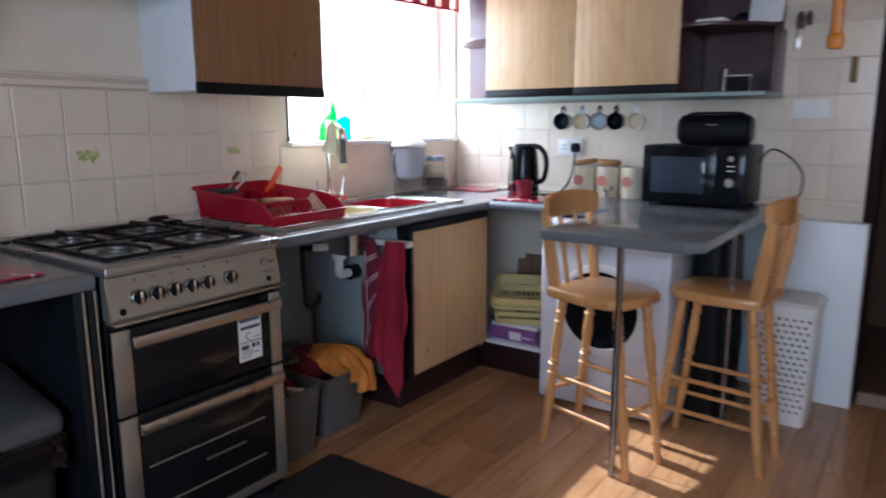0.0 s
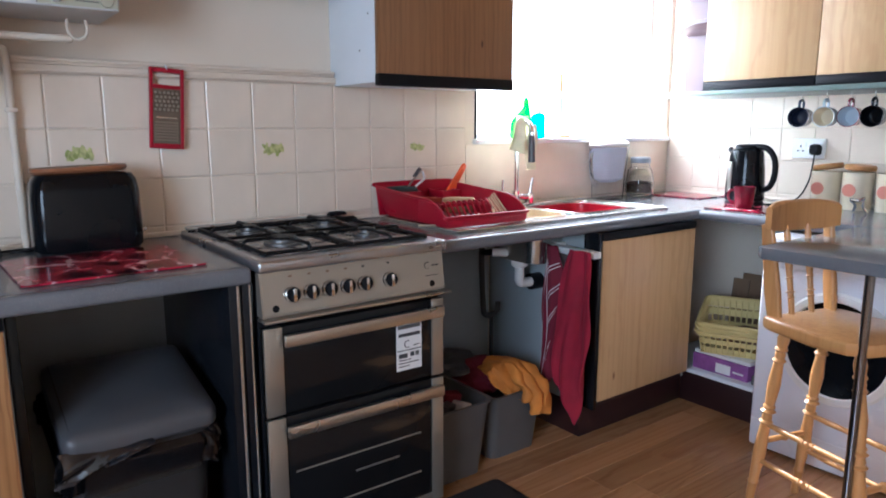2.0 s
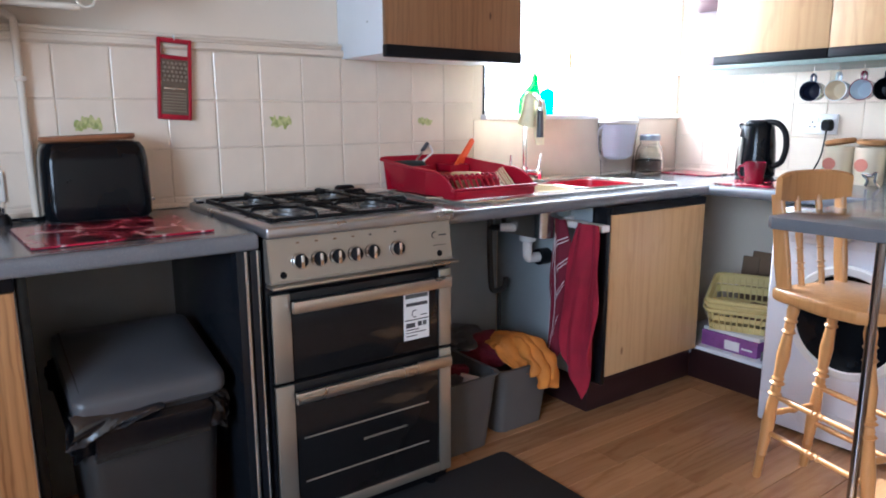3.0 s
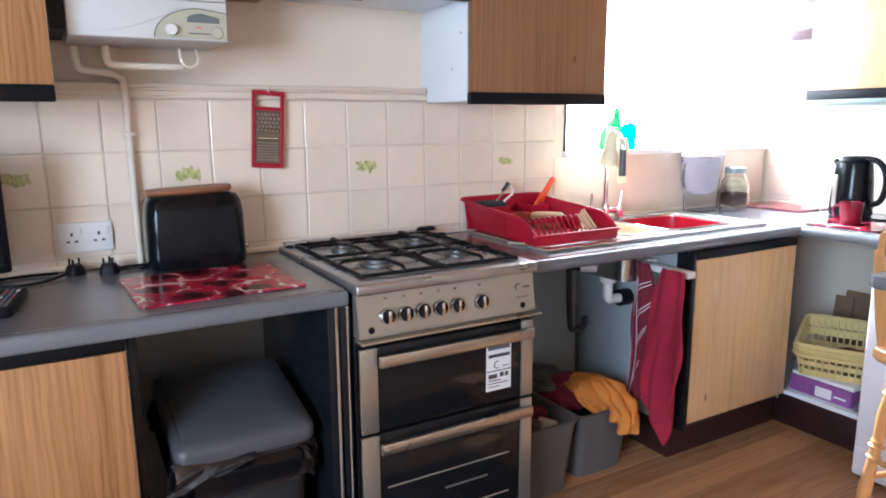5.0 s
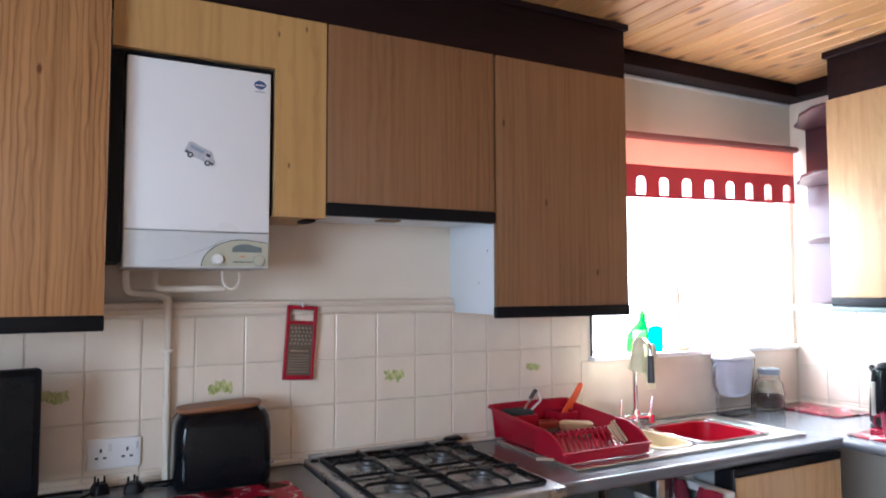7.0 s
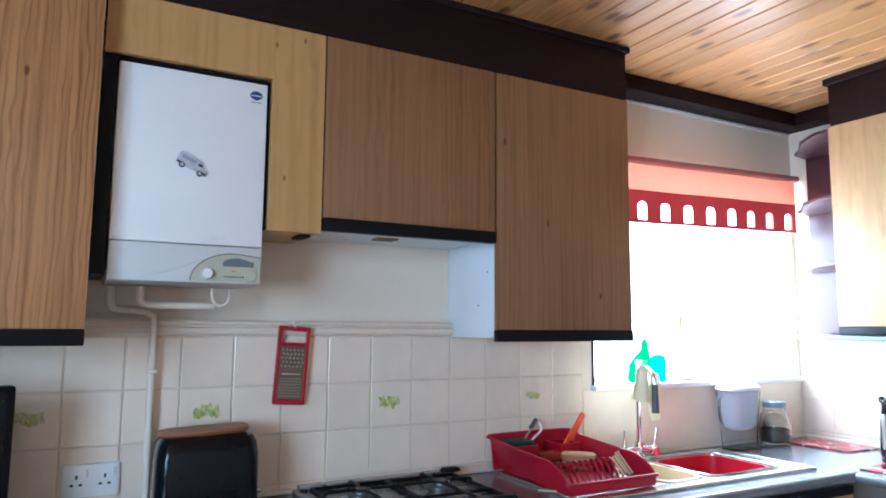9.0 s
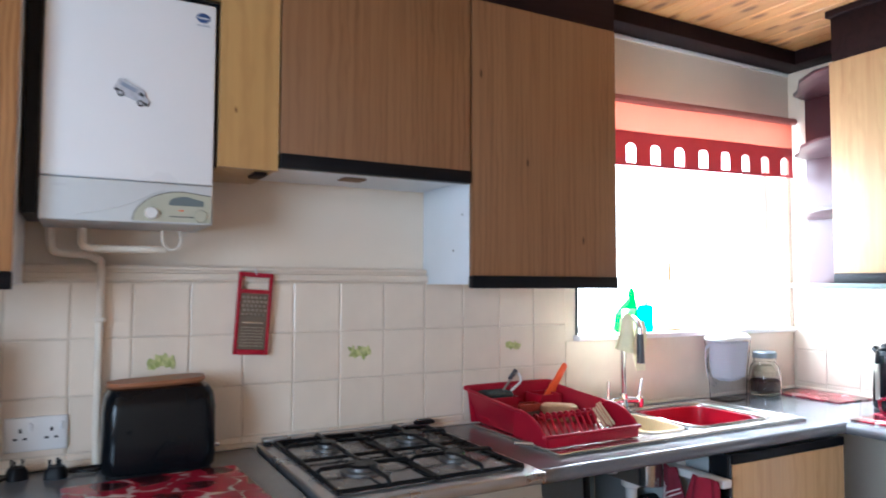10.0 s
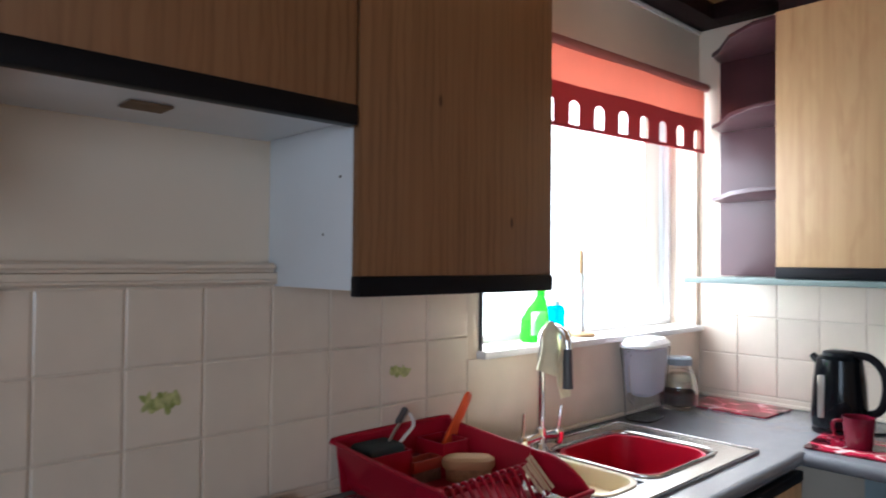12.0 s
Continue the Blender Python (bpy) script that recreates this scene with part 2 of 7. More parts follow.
DARK_WOOD = wood("dark_stained_board", (0.016, 0.007, 0.007), (0.008, 0.004, 0.004), "y", 0.6, 20, 6, 0, 0.08, spec=0.12)
PLINTH = material("dark_plinth_board", (0.026, 0.009, 0.010), 0.4, vary=0.12, scale=5, bump=0.1)
MAROON = material("dark_maroon_laminate", (0.060, 0.022, 0.026), 0.35, vary=0.12, scale=5, bump=0.1)
LAMINATE = wood("laminate_floorboard", (0.42, 0.23, 0.108), (0.27, 0.128, 0.052), "y", 0.26, 12, 6, 0, 0.16, 0.9, wobble=8.0)
STOOL_PINE = wood("varnished_stool_pine", (0.55, 0.28, 0.10), (0.38, 0.165, 0.05), "z", 0.30, 20, 9, 0, 0.06, 0.7, 0.3)
WORKTOP = material("grey_speckled_worktop", (0.150, 0.160, 0.180), 0.16, vary=0.07, scale=12, bump=0.05, bump_scale=300, fleck=(0.19, 0.20, 0.215))
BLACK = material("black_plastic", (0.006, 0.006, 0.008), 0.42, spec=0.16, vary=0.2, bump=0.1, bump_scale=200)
GLOSS_BLACK = material("gloss_black", (0.005, 0.006, 0.008), 0.14, vary=0.15, spec=0.22)
IRON = material("black_enamelled_iron", (0.006, 0.006, 0.007), 0.38, vary=0.25, bump=0.3, bump_scale=220, spec=0.2)
STEEL = material("brushed_steel", (0.50, 0.47, 0.42), 0.28, 0.95, vary=0.08, scale=3, bump=0.12, bump_scale=160)
SILVER = material("silver_paint", (0.42, 0.39, 0.335), 0.32, 0.75, vary=0.07, scale=3, bump=0.08)
HOB = material("stainless_hob", (0.45, 0.46, 0.48), 0.28, 0.9, vary=0.12, scale=9, bump=0.1, bump_scale=120)
# chrome darkened in colour to imitate the dark surroundings it reflects
CHROME_DARKENED = material("chrome_dark_reflection", (0.30, 0.30, 0.31), 0.16, 1.0, vary=0.08)
CHROME = material("chrome", (0.75, 0.75, 0.76), 0.08, 1.0, vary=0.04)
OVEN_GLASS = material("dark_oven_glass", (0.010, 0.010, 0.011), 0.07, vary=0.1, spec=0.26)
BOILER_WHITE = material("white_enamel", (0.80, 0.80, 0.82), 0.28, vary=0.03, scale=2)
BOILER_GREY = material("pale_grey_plastic", (0.60, 0.62, 0.63), 0.4, vary=0.05)
PANEL_WHITE = material("white_melamine", (0.80, 0.84, 0.89), 0.35, vary=0.05, scale=3)
PIPE_CREAM = material("cream_painted_pipe", (0.76, 0.68, 0.57), 0.5, vary=0.08)
DARK_PANEL = material("black_gloss_board", (0.009, 0.010, 0.013), 0.2, vary=0.15, scale=3, spec=0.25)
HALL_BROWN = material("brown_paint_dimmed", (0.10, 0.055, 0.035), 0.8, vary=0.15, scale=3, bump=0.1)
GREY_WALL = material("unpainted_grey_board", (0.31, 0.305, 0.295), 0.7, vary=0.14, scale=3, bump=0.2)
SINK_WALL = material("grey_blue_paint", (0.34, 0.38, 0.40), 0.7, vary=0.1, scale=3, bump=0.1)
BLUE_WALL = material("pale_blue_paint", (0.56, 0.66, 0.69), 0.7, vary=0.08, scale=3, bump=0.1)
BIN_GREY = material("grey_bin_plastic", (0.070, 0.073, 0.082), 0.34, vary=0.1, bump=0.1, bump_scale=260)
BIN_DARK = material("dark_bin_plastic", (0.030, 0.029, 0.029), 0.45, vary=0.12, bump=0.12, bump_scale=260, spec=0.3)
BAG = material("black_bin_liner", (0.014, 0.014, 0.017), 0.20, vary=0.2, bump=0.35, bump_scale=16, spec=0.6)
BOX_GREY = material("grey_storage_plastic", (0.105, 0.105, 0.105), 0.45, vary=0.12, bump=0.1)
RED = material("red_plastic", (0.36, 0.005, 0.024), 0.30, vary=0.08, bump=0.04, spec=0.3)
RED_MUG = material("red_glazed_mug", (0.15, 0.007, 0.022), 0.12, vary=0.08)
RED_CLOTH = material("red_towelling", (0.31, 0.010, 0.034), 0.95, vary=0.22, scale=14, bump=0.9, bump_scale=420)
WINE_CLOTH = material("wine_red_cloth", (0.17, 0.009, 0.028), 0.95, vary=0.2, scale=12, bump=0.8, bump_scale=420)
STRIPE = material("pale_woven_stripe", (0.74, 0.66, 0.66), 0.95, vary=0.1, bump=0.5)
ORANGE_CLOTH = material("orange_rubber_cloth", (0.60, 0.215, 0.028), 0.75, vary=0.25, scale=14, bump=0.6, bump_scale=70)
CREAM_PLASTIC = material("cream_plastic", (0.70, 0.60, 0.40), 0.35, vary=0.06)
YELLOW_BASKET = material("pale_yellow_plastic", (0.62, 0.50, 0.20), 0.45, vary=0.1)
PURPLE = material("purple_card", (0.27, 0.09, 0.30), 0.5, vary=0.25, scale=20)
CARD = material("brown_cardboard", (0.22, 0.14, 0.085), 0.9, vary=0.15, bump=0.3)
SINK = material("satin_stainless", (0.56, 0.55, 0.53), 0.22, 0.95, vary=0.1, scale=8, bump=0.08, bump_scale=180)
ORANGE_PLASTIC = material("orange_red_plastic", (0.75, 0.10, 0.02), 0.3, vary=0.05)
RED_WOOD = wood("reddish_cover_wood", (0.28, 0.115, 0.05), (0.19, 0.07, 0.03), "y", 0.45, 22, 8)
PALE_WOOD = wood("bamboo_lid_wood", (0.50, 0.25, 0.09), (0.36, 0.16, 0.05), "y", 0.5, 22, 8)
MAT_POPPY = poppy("poppy_print")
RUG = material("charcoal_rug_pile", (0.018, 0.018, 0.020), 0.95, vary=0.25, scale=16, bump=1.0, bump_scale=350)
BLIND_RED = see_through_cloth("red_blind_cloth", (0.50, 0.07, 0.08), 0.20)
BLIND_ORANGE = see_through_cloth("faded_orange_cloth", (0.52, 0.20, 0.135), 0.16)
GREEN_SOAP = see_through_cloth("green_bottle_plastic", (0.24, 0.80, 0.08), 0.85)
BLUE_SOAP = see_through_cloth("blue_bottle_plastic", (0.02, 0.48, 0.72), 0.7)
CLEAR = glass("clear_plastic", (0.97, 0.975, 1.0), 0.12, 1.06)
JAR_GLASS = glass("jar_glass", (0.96, 0.97, 0.96), 0.02)
PANE = glass("window_pane", (1, 1, 1), 0.0)
UPVC = material("white_upvc", (0.82, 0.82, 0.82), 0.3, vary=0.03)
YELLOW_CLOTH = material("pale_yellow_cloth", (0.84, 0.82, 0.60), 0.95, vary=0.12, scale=20, bump=0.6, bump_scale=300)
PEG = material("pale_peg_wood", (0.62, 0.46, 0.30), 0.7, vary=0.12)
SPONGE = material("tan_brush_wood", (0.52, 0.33, 0.16), 0.7, vary=0.12)
STICKER = material("white_sticker_paper", (0.78, 0.78, 0.78), 0.5, vary=0.04)
INK = material("dark_grey_ink", (0.05, 0.05, 0.055), 0.6)
BLUE_INK = material("blue_ink", (0.03, 0.07, 0.20), 0.5)
LEAF = material("yellow_green_motif", (0.56, 0.56, 0.24), 0.3, vary=0.25, scale=60)
LEAF_DARK = material("olive_motif", (0.36, 0.40, 0.12), 0.3, vary=0.2, scale=60)
SOCKET = material("white_socket_plastic", (0.78, 0.77, 0.76), 0.3, vary=0.03)
CERAMIC = material("cream_canister_glaze", (0.74, 0.65, 0.48), 0.25, vary=0.05)
PINK_MARK = material("terracotta_badge_print", (0.60, 0.22, 0.16), 0.5, vary=0.1)
BLUE_MUG = material("pale_blue_glaze", (0.55, 0.62, 0.68), 0.15, vary=0.05)
NAVY = material("navy_glaze", (0.02, 0.025, 0.05), 0.15, vary=0.1)
WASHER = material("washer_enamel", (0.72, 0.72, 0.78), 0.28, vary=0.03)
GREEN_BOARD = material("grey_green_board_edge", (0.17, 0.23, 0.215), 0.35, vary=0.08)
# glowing sheet added outside the window so the view washes out white
GLOW = bpy.data.materials.new("daylight_glow")
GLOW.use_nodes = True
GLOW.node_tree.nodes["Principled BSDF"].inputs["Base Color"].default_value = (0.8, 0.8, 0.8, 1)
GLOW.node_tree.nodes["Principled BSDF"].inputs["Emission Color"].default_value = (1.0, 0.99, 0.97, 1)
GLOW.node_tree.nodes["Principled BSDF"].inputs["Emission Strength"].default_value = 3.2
MILKY = see_through_cloth("milky_plastic", (0.88, 0.89, 0.95), 0.65)
GRASS = material("lawn", (0.07, 0.11, 0.035), 0.95, vary=0.4, scale=3, bump=0.8)
ORANGE_PHONE = material("orange_handset_plastic", (0.80, 0.28, 0.02), 0.35, vary=0.06)

# ---- mesh helpers ----
ORIGIN = {}


def thing(name, at, label, category, group="", kind=""):
    ob = new(name)
    ob.empty_display_size = 0.05
    ob.location = at
    ORIGIN[ob] = Vector(at)
    return tagged(ob, label, category, group, kind)


def finish(bm, material_, name, smooth=True):
    me = bpy.data.meshes.new(name)
    bmesh.ops.recalc_face_normals(bm, faces=bm.faces)
    bm.to_mesh(me)
    bm.free()
    me.materials.append(material_)
    if smooth and len(me.polygons):
        me.polygons.foreach_set("use_smooth", [True] * len(me.polygons))
        me.set_sharp_from_angle(angle=radians(35))
    return me


def part(name, bm, material_, parent, label="", smooth=True):
    """Links a bmesh built in world places as one mesh under a thing or a part."""
    o = ORIGIN[parent]
    bmesh.ops.translate(bm, verts=bm.verts, vec=-o)
    ob = new(name, finish(bm, material_, name, smooth))
    ob.parent = parent
    ORIGIN[ob] = o
    return tagged(ob, label)


def solid(name, bm, material_, label="", category="", kind="", group="", smooth=True):
    """Links a bmesh as a top-level object whose origin lies at its base."""
    lo = Vector([min(v.co[i] for v in bm.verts) for i in range(3)])
    hi = Vector([max(v.co[i] for v in bm.verts) for i in range(3)])
    o = Vector(((lo.x + hi.x) / 2, (lo.y + hi.y) / 2, lo.z))
    bmesh.ops.translate(bm, verts=bm.verts, vec=-o)
    ob = new(name, finish(bm, material_, name, smooth))
    ob.location = o
    ORIGIN[ob] = o
    return tagged(ob, label, category, group, kind)


def box(x0, x1, y0, y1, z0, z1, bevel=0.0, seg=2, bm=None):
    b = bmesh.new()
    r = bmesh.ops.create_cube(b, size=1.0)
    for v in r["verts"]:
        v.co = Vector((x0 if v.co.x < 0 else x1, y0 if v.co.y < 0 else y1, z0 if v.co.z < 0 else z1))
    if bevel:
        bmesh.ops.bevel(b, geom=b.edges[:], offset=bevel, segments=seg, affect="EDGES", profile=0.5)
    return join(bm, b) if bm else b


def join(bm, other, m=None):
    me = bpy.data.meshes.new("tmp")
    if m is not None:
        bmesh.ops.transform(other, matrix=m, verts=other.verts)
    other.to_mesh(me)
    other.free()
    bm.from_mesh(me)
    bpy.data.meshes.remove(me)
    return bm


def lathe(profile, seg=28, m=None):
    """Turns (radius, height) pairs about z."""
    bm = bmesh.new()
    rings = []
    for r, z in profile:
        if r < 1e-5:
            rings.append([bm.verts.new((0, 0, z))])
        else:
            rings.append([bm.verts.new((r * math.cos(2 * math.pi * i / seg), r * math.sin(2 * math.pi * i / seg), z)) for i in range(seg)])
    for a, b in zip(rings, rings[1:]):
        for i in range(seg):
            j = (i + 1) % seg
            if len(a) == 1 and len(b) == 1:
                continue
            if len(a) == 1:
                bm.faces.new((a[0], b[i], b[j]))
            elif len(b) == 1:
                bm.faces.new((a[i], a[j], b[0]))
            else:
                bm.faces.new((a[i], a[j], b[j], b[i]))
    if m is not None:
        bmesh.ops.transform(bm, matrix=m, verts=bm.verts)
    return bm


def along(a, b):
    """The pose that lays the z axis from a to b."""
    a, b = Vector(a), Vector(b)
    return Matrix.Translation(a) @ (b - a).to_track_quat("Z", "Y").to_matrix().to_4x4()


def rod(a, b, r, seg=16, r2=None):
    h = (Vector(b) - Vector(a)).length
    r2 = r if r2 is None else r2
    return lathe([(0, 0), (r, 0), (r2, h), (0, h)], seg, along(a, b))


def tube(points, r, seg=12, smooth=4, closed=False):
    """A round tube along points, with its bends rounded."""
    p = [Vector(q) for q in points]
    if smooth:
        q = []
        n = len(p)
        for i in range(n if closed else n - 1):
            p0, p1, p2, p3 = (p[(i - 1) % n], p[i], p[(i + 1) % n], p[(i + 2) % n]) if closed else (p[max(i - 1, 0)], p[i], p[i + 1], p[min(i + 2, n - 1)])
            for k in range(smooth):
                t = k / smooth
                q.append(0.5 * (2 * p1 + (p2 - p0) * t + (2 * p0 - 5 * p1 + 4 * p2 - p3) * t * t + (3 * p1 - p0 - 3 * p2 + p3) * t ** 3))
        if not closed:
            q.append(p[-1])
        p = q
    bm = bmesh.new()
    n = len(p)
    rings = []
    up = Vector((0.31, 0.2, 0.93)).normalized()
    for i in range(n):
        d = (p[(i + 1) % n] - p[i - 1]) if closed else (p[min(i + 1, n - 1)] - p[max(i - 1, 0)])
        d.normalize()
        u = (up - d * up.dot(d)).normalized()
        w = d.cross(u)
        up = u
        rings.append([bm.verts.new(p[i] + r * (u * math.cos(2 * math.pi * k / seg) + w * math.sin(2 * math.pi * k / seg))) for k in range(seg)])
    for i in range(n if closed else n - 1):
        a, b = rings[i], rings[(i + 1) % n]
        for k in range(seg):
            bm.faces.new((a[k], a[(k + 1) % seg], b[(k + 1) % seg], b[k]))
    if not closed:
        bm.faces.new(rings[0][::-1]), bm.faces.new(rings[-1])
    return bm


def rounded(w, d, r, seg=5):
    """Corner points of a rounded rectangle about the origin."""
    pts = []
    for cx, cy, a0 in ((w / 2 - r, d / 2 - r, 0), (-w / 2 + r, d / 2 - r, 90), (-w / 2 + r, -d / 2 + r, 180), (w / 2 - r, -d / 2 + r, 270)):
        for i in range(seg + 1):
            a = radians(a0 + 90 * i / seg)
            pts.append((cx + r * math.cos(a), cy + r * math.sin(a)))
    return pts


def loft(sections, m=None, cap0=True, cap1=True):
    """Skins sections given as (points, z) with equal counts."""
    bm = bmesh.new()
    rings = [[bm.verts.new((x, y, z)) for x, y in pts] for pts, z in sections]
    n = len(rings[0])
    for a, b in zip(rings, rings[1:]):
        for i in range(n):
            bm.faces.new((a[i], a[(i + 1) % n], b[(i + 1) % n], b[i]))
    if cap0:
        bm.faces.new(rings[0][::-1])
    if cap1:
        bm.faces.new(rings[-1])
    if m is not None:
        bmesh.ops.transform(bm, matrix=m, verts=bm.verts)
    return bm


def slab(pts, z0, z1, bevel=0.0):
    """An upright prism on an outline."""
    bm = loft([(pts, z0), (pts, z1)])
    if bevel:
        es = [e for e in bm.edges if abs(e.verts[0].co.z - e.verts[1].co.z) < 1e-6]
        bmesh.ops.bevel(bm, geom=es, offset=bevel, segments=2, affect="EDGES", profile=0.5)
    return bm


def tub(w, d, h, r, wall, taper=0.85, m=None, lip=0.0):
    """An open tray or bowl with a wall and a floor."""
    t = taper
    s = [(rounded(w * t, d * t, r * t), 0.0), (rounded(w, d, r), h)]
    if lip:
        s += [(rounded(w + 2 * lip, d + 2 * lip, r + lip), h), (rounded(w + 2 * lip, d + 2 * lip, r + lip), h + wall)]
    else:
        s += [(rounded(w, d, r), h + 0.001)]
    s += [(rounded(w - 2 * wall, d - 2 * wall, max(r - wall, 0.002)), s[-1][1]), (rounded(w * t - 2 * wall, d * t - 2 * wall, max(r * t - wall, 0.002)), wall)]
    return loft(s, m)


# ---- structure ----
WX, N, S, E, H = -2.185, 3.53, -1.60, 2.20, 2.53
bm = box(WX - 0.25, WX, S, 2.165, 0, 1.43)
box(WX - 0.25, WX - 0.03, S, 2.094, 1.43, H, bm=bm)
box(WX - 0.25, WX, 2.094, 2.165, 1.43, H, bm=bm)
box(WX - 0.25, WX, 2.165, 3.50, 0, 1.18, bm=bm)
box(WX - 0.25, WX, 2.165, 3.50, 2.19, H, bm=bm)
box(WX - 0.25, WX, 3.50, N + 0.2, 0, H, bm=bm)
wall_w = solid("wall_west", bm, CREAM, "cream-painted kitchen wall with a window opening", "wall", "structure")
bm = box(WX, 0.04, N, N + 0.2, 0, H)
box(0.04, 0.86, N, N + 0.2, 2.06, H, bm=bm)
box(0.86, E, N, N + 0.2, 0, H, bm=bm)
wall_n = solid("wall_north", bm, CREAM, "cream-painted end wall with a doorway", "wall", "structure")
solid("wall_east", box(E, E + 0.2, S, N + 0.2, 0, H), CREAM, "plain cream-painted wall", "wall", "structure")
bm = box(WX - 0.25, -0.20, S - 0.2, S, 0, H)
box(1.30, E + 0.2, S - 0.2, S, 0, H, bm=bm)
box(-0.20, 1.30, S - 0.2, S, 0, 0.95, bm=bm)
box(-0.20, 1.30, S - 0.2, S, 2.15, H, bm=bm)
solid("wall_south", bm, CREAM, "cream-painted wall with a window opening", "wall", "structure")
# room beyond the doorway; its dimness is put into the dark brown colour
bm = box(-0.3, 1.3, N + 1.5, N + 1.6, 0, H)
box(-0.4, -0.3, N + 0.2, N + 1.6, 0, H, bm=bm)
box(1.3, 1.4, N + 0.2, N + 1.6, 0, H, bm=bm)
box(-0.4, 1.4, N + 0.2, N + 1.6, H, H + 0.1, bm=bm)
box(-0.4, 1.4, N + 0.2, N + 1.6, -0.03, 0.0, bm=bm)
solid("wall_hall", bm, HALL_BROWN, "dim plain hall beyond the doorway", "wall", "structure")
bm = box(0.0, 0.045, N - 0.02, N + 0.20, 0.0, 2.10, 0.004)
box(0.855, 0.90, N - 0.02, N + 0.20, 0.0, 2.10, 0.004, bm=bm)
box(0.045, 0.855, N - 0.02, N + 0.20, 2.055, 2.10, 0.004, bm=bm)
solid("trim_doorway", bm, DARK_WOOD, "dark-stained wooden door frame", "door frame", "structure")
solid("ground", box(-1500, 1500, -1500, 1500, -0.35, -0.30), GRASS, "mown lawn outside the window", "lawn", "structure")
solid("backdrop", box(-9.2, -9.0, -25, 35, -0.3, 6.0), GLOW, "glowing backdrop standing in for washed-out daylight beyond the window", "backdrop", "structure")
bm = box(WX - 0.25, E + 0.2, S - 0.2, N + 0.2, -0.06, -0.012)
floor = solid("floor", bm, GROUT, "wood laminate floor in long boards", "floor", "structure")

# ceiling of narrow boards that run across the room
bm = box(WX - 0.25, E + 0.2, S - 0.2, N + 0.2, H + 0.012, H + 0.08)
y = S
while y < N:
    b = box(WX, E, y + 0.0015, min(y + 0.0935, N), H, H + 0.013, 0.004, 1)
    join(bm, b)
    y += 0.095
solid("ceiling", bm, CEIL_PINE, "varnished knotty pine tongue-and-groove ceiling", "ceiling", "structure")

# dark beams under the ceiling and boxed soffits above the cupboards
bm = box(WX, -2.07, S, N, 2.462, H - 0.001, 0.003)
box(-2.07, E, 3.42, N, 2.462, H - 0.001, 0.003, bm=bm)
solid("trim_ceiling", bm, DARK_WOOD, "dark-stained coving board round the ceiling", "coving", "structure")
bm = box(WX + 0.12, -1.876, S, 2.092, 2.316, 2.505, 0.002)
box(WX + 0.12, -1.862, S, 2.106, 2.505, H - 0.001, 0.004, bm=bm)
solid("soffit_west", bm, DARK_WOOD, "dark-stained boxed panel above the wall cupboards", "soffit", "structure")
bm = box(-1.70, -0.36, 3.105, 3.41, 2.316, 2.500, 0.002)
box(-1.715, -0.35, 3.09, 3.41, 2.500, H - 0.001, 0.004, bm=bm)
solid("soffit_north", bm, DARK_WOOD, "dark-stained boxed panel above the wall cupboards", "soffit", "structure")
# plaster strip under the beam, dado rail above the tiles
solid("trim_window_head", box(WX, WX + 0.012, 2.096, 3.52, 2.445, 2.461, 0.003), WHITE, "thin painted strip below the coving", "trim", "structure")
bm = box(WX - 0.03, WX + 0.012, S, 1.486, 1.4305, 1.452, 0.003)
box(WX, WX + 0.012, S, 2.165, 1.405, 1.430, 0.003, bm=bm)
box(WX + 0.012, WX + 0.020, S, 1.484, 1.408, 1.416, 0.003, bm=bm)
box(WX + 0.012, WX + 0.022, S, 1.484, 1.438, 1.449, 0.004, bm=bm)
solid("trim_dado", bm, CREAM, "cream-painted moulded rail above the tiles", "rail", "structure")
bm = box(WX, WX + 0.014, S, 0.905, 0.9005, 0.917, 0.004)
box(WX, WX + 0.014, 1.487, 3.53, 0.9005, 0.915, 0.004, bm=bm)
box(WX + 0.014, -0.36, N - 0.014, N, 0.9005, 0.915, 0.004, bm=bm)
solid("trim_worktop", bm, CREAM, "cream sealant strip between tiles and worktop", "trim", "structure")
# backing of the tiles
solid("backing_west", box(WX, WX + 0.002, S, 2.105, 0.905, 1.405), GROUT, "grout joints of the wall tiles", "grout", "structure")
solid("backing_north", box(WX + 0.01, 0.0, N - 0.002, N, 0.905, 1.80), GROUT, "grout joints of the wall tiles", "grout", "structure")
# thin dark strip stands in for the shadow on the window reveal's edge
solid("trim_window_edge", box(WX + 0.0015, WX + 0.009, 2.158, 2.166, 1.200, 1.404), BIN_DARK, "dark strip painted as the shadow at the tile edge beside the window", "trim", "structure")
solid("panel_under_window", box(WX, WX + 0.006, 2.107, 3.52, 0.916, 1.178, 0.002), TILE, "plain cream panel under the window sill", "panel", "structure")
# walls under the worktop
solid("panel_grey", box(WX, WX + 0.004, S, 1.49, 0.0, 0.855), GREY_WALL, "bare grey wall under the worktop", "panel", "structure")
solid("panel_blue", box(WX, WX + 0.004, 1.492, 2.245, 0.0, 0.855), SINK_WALL, "pale blue-grey painted wall under the sink", "panel", "structure")
solid("panel_corner", box(-1.56, -0.40, N - 0.004, N, 0.0, 0.855), BLUE_WALL, "pale blue-grey painted wall under the worktop", "panel", "structure")

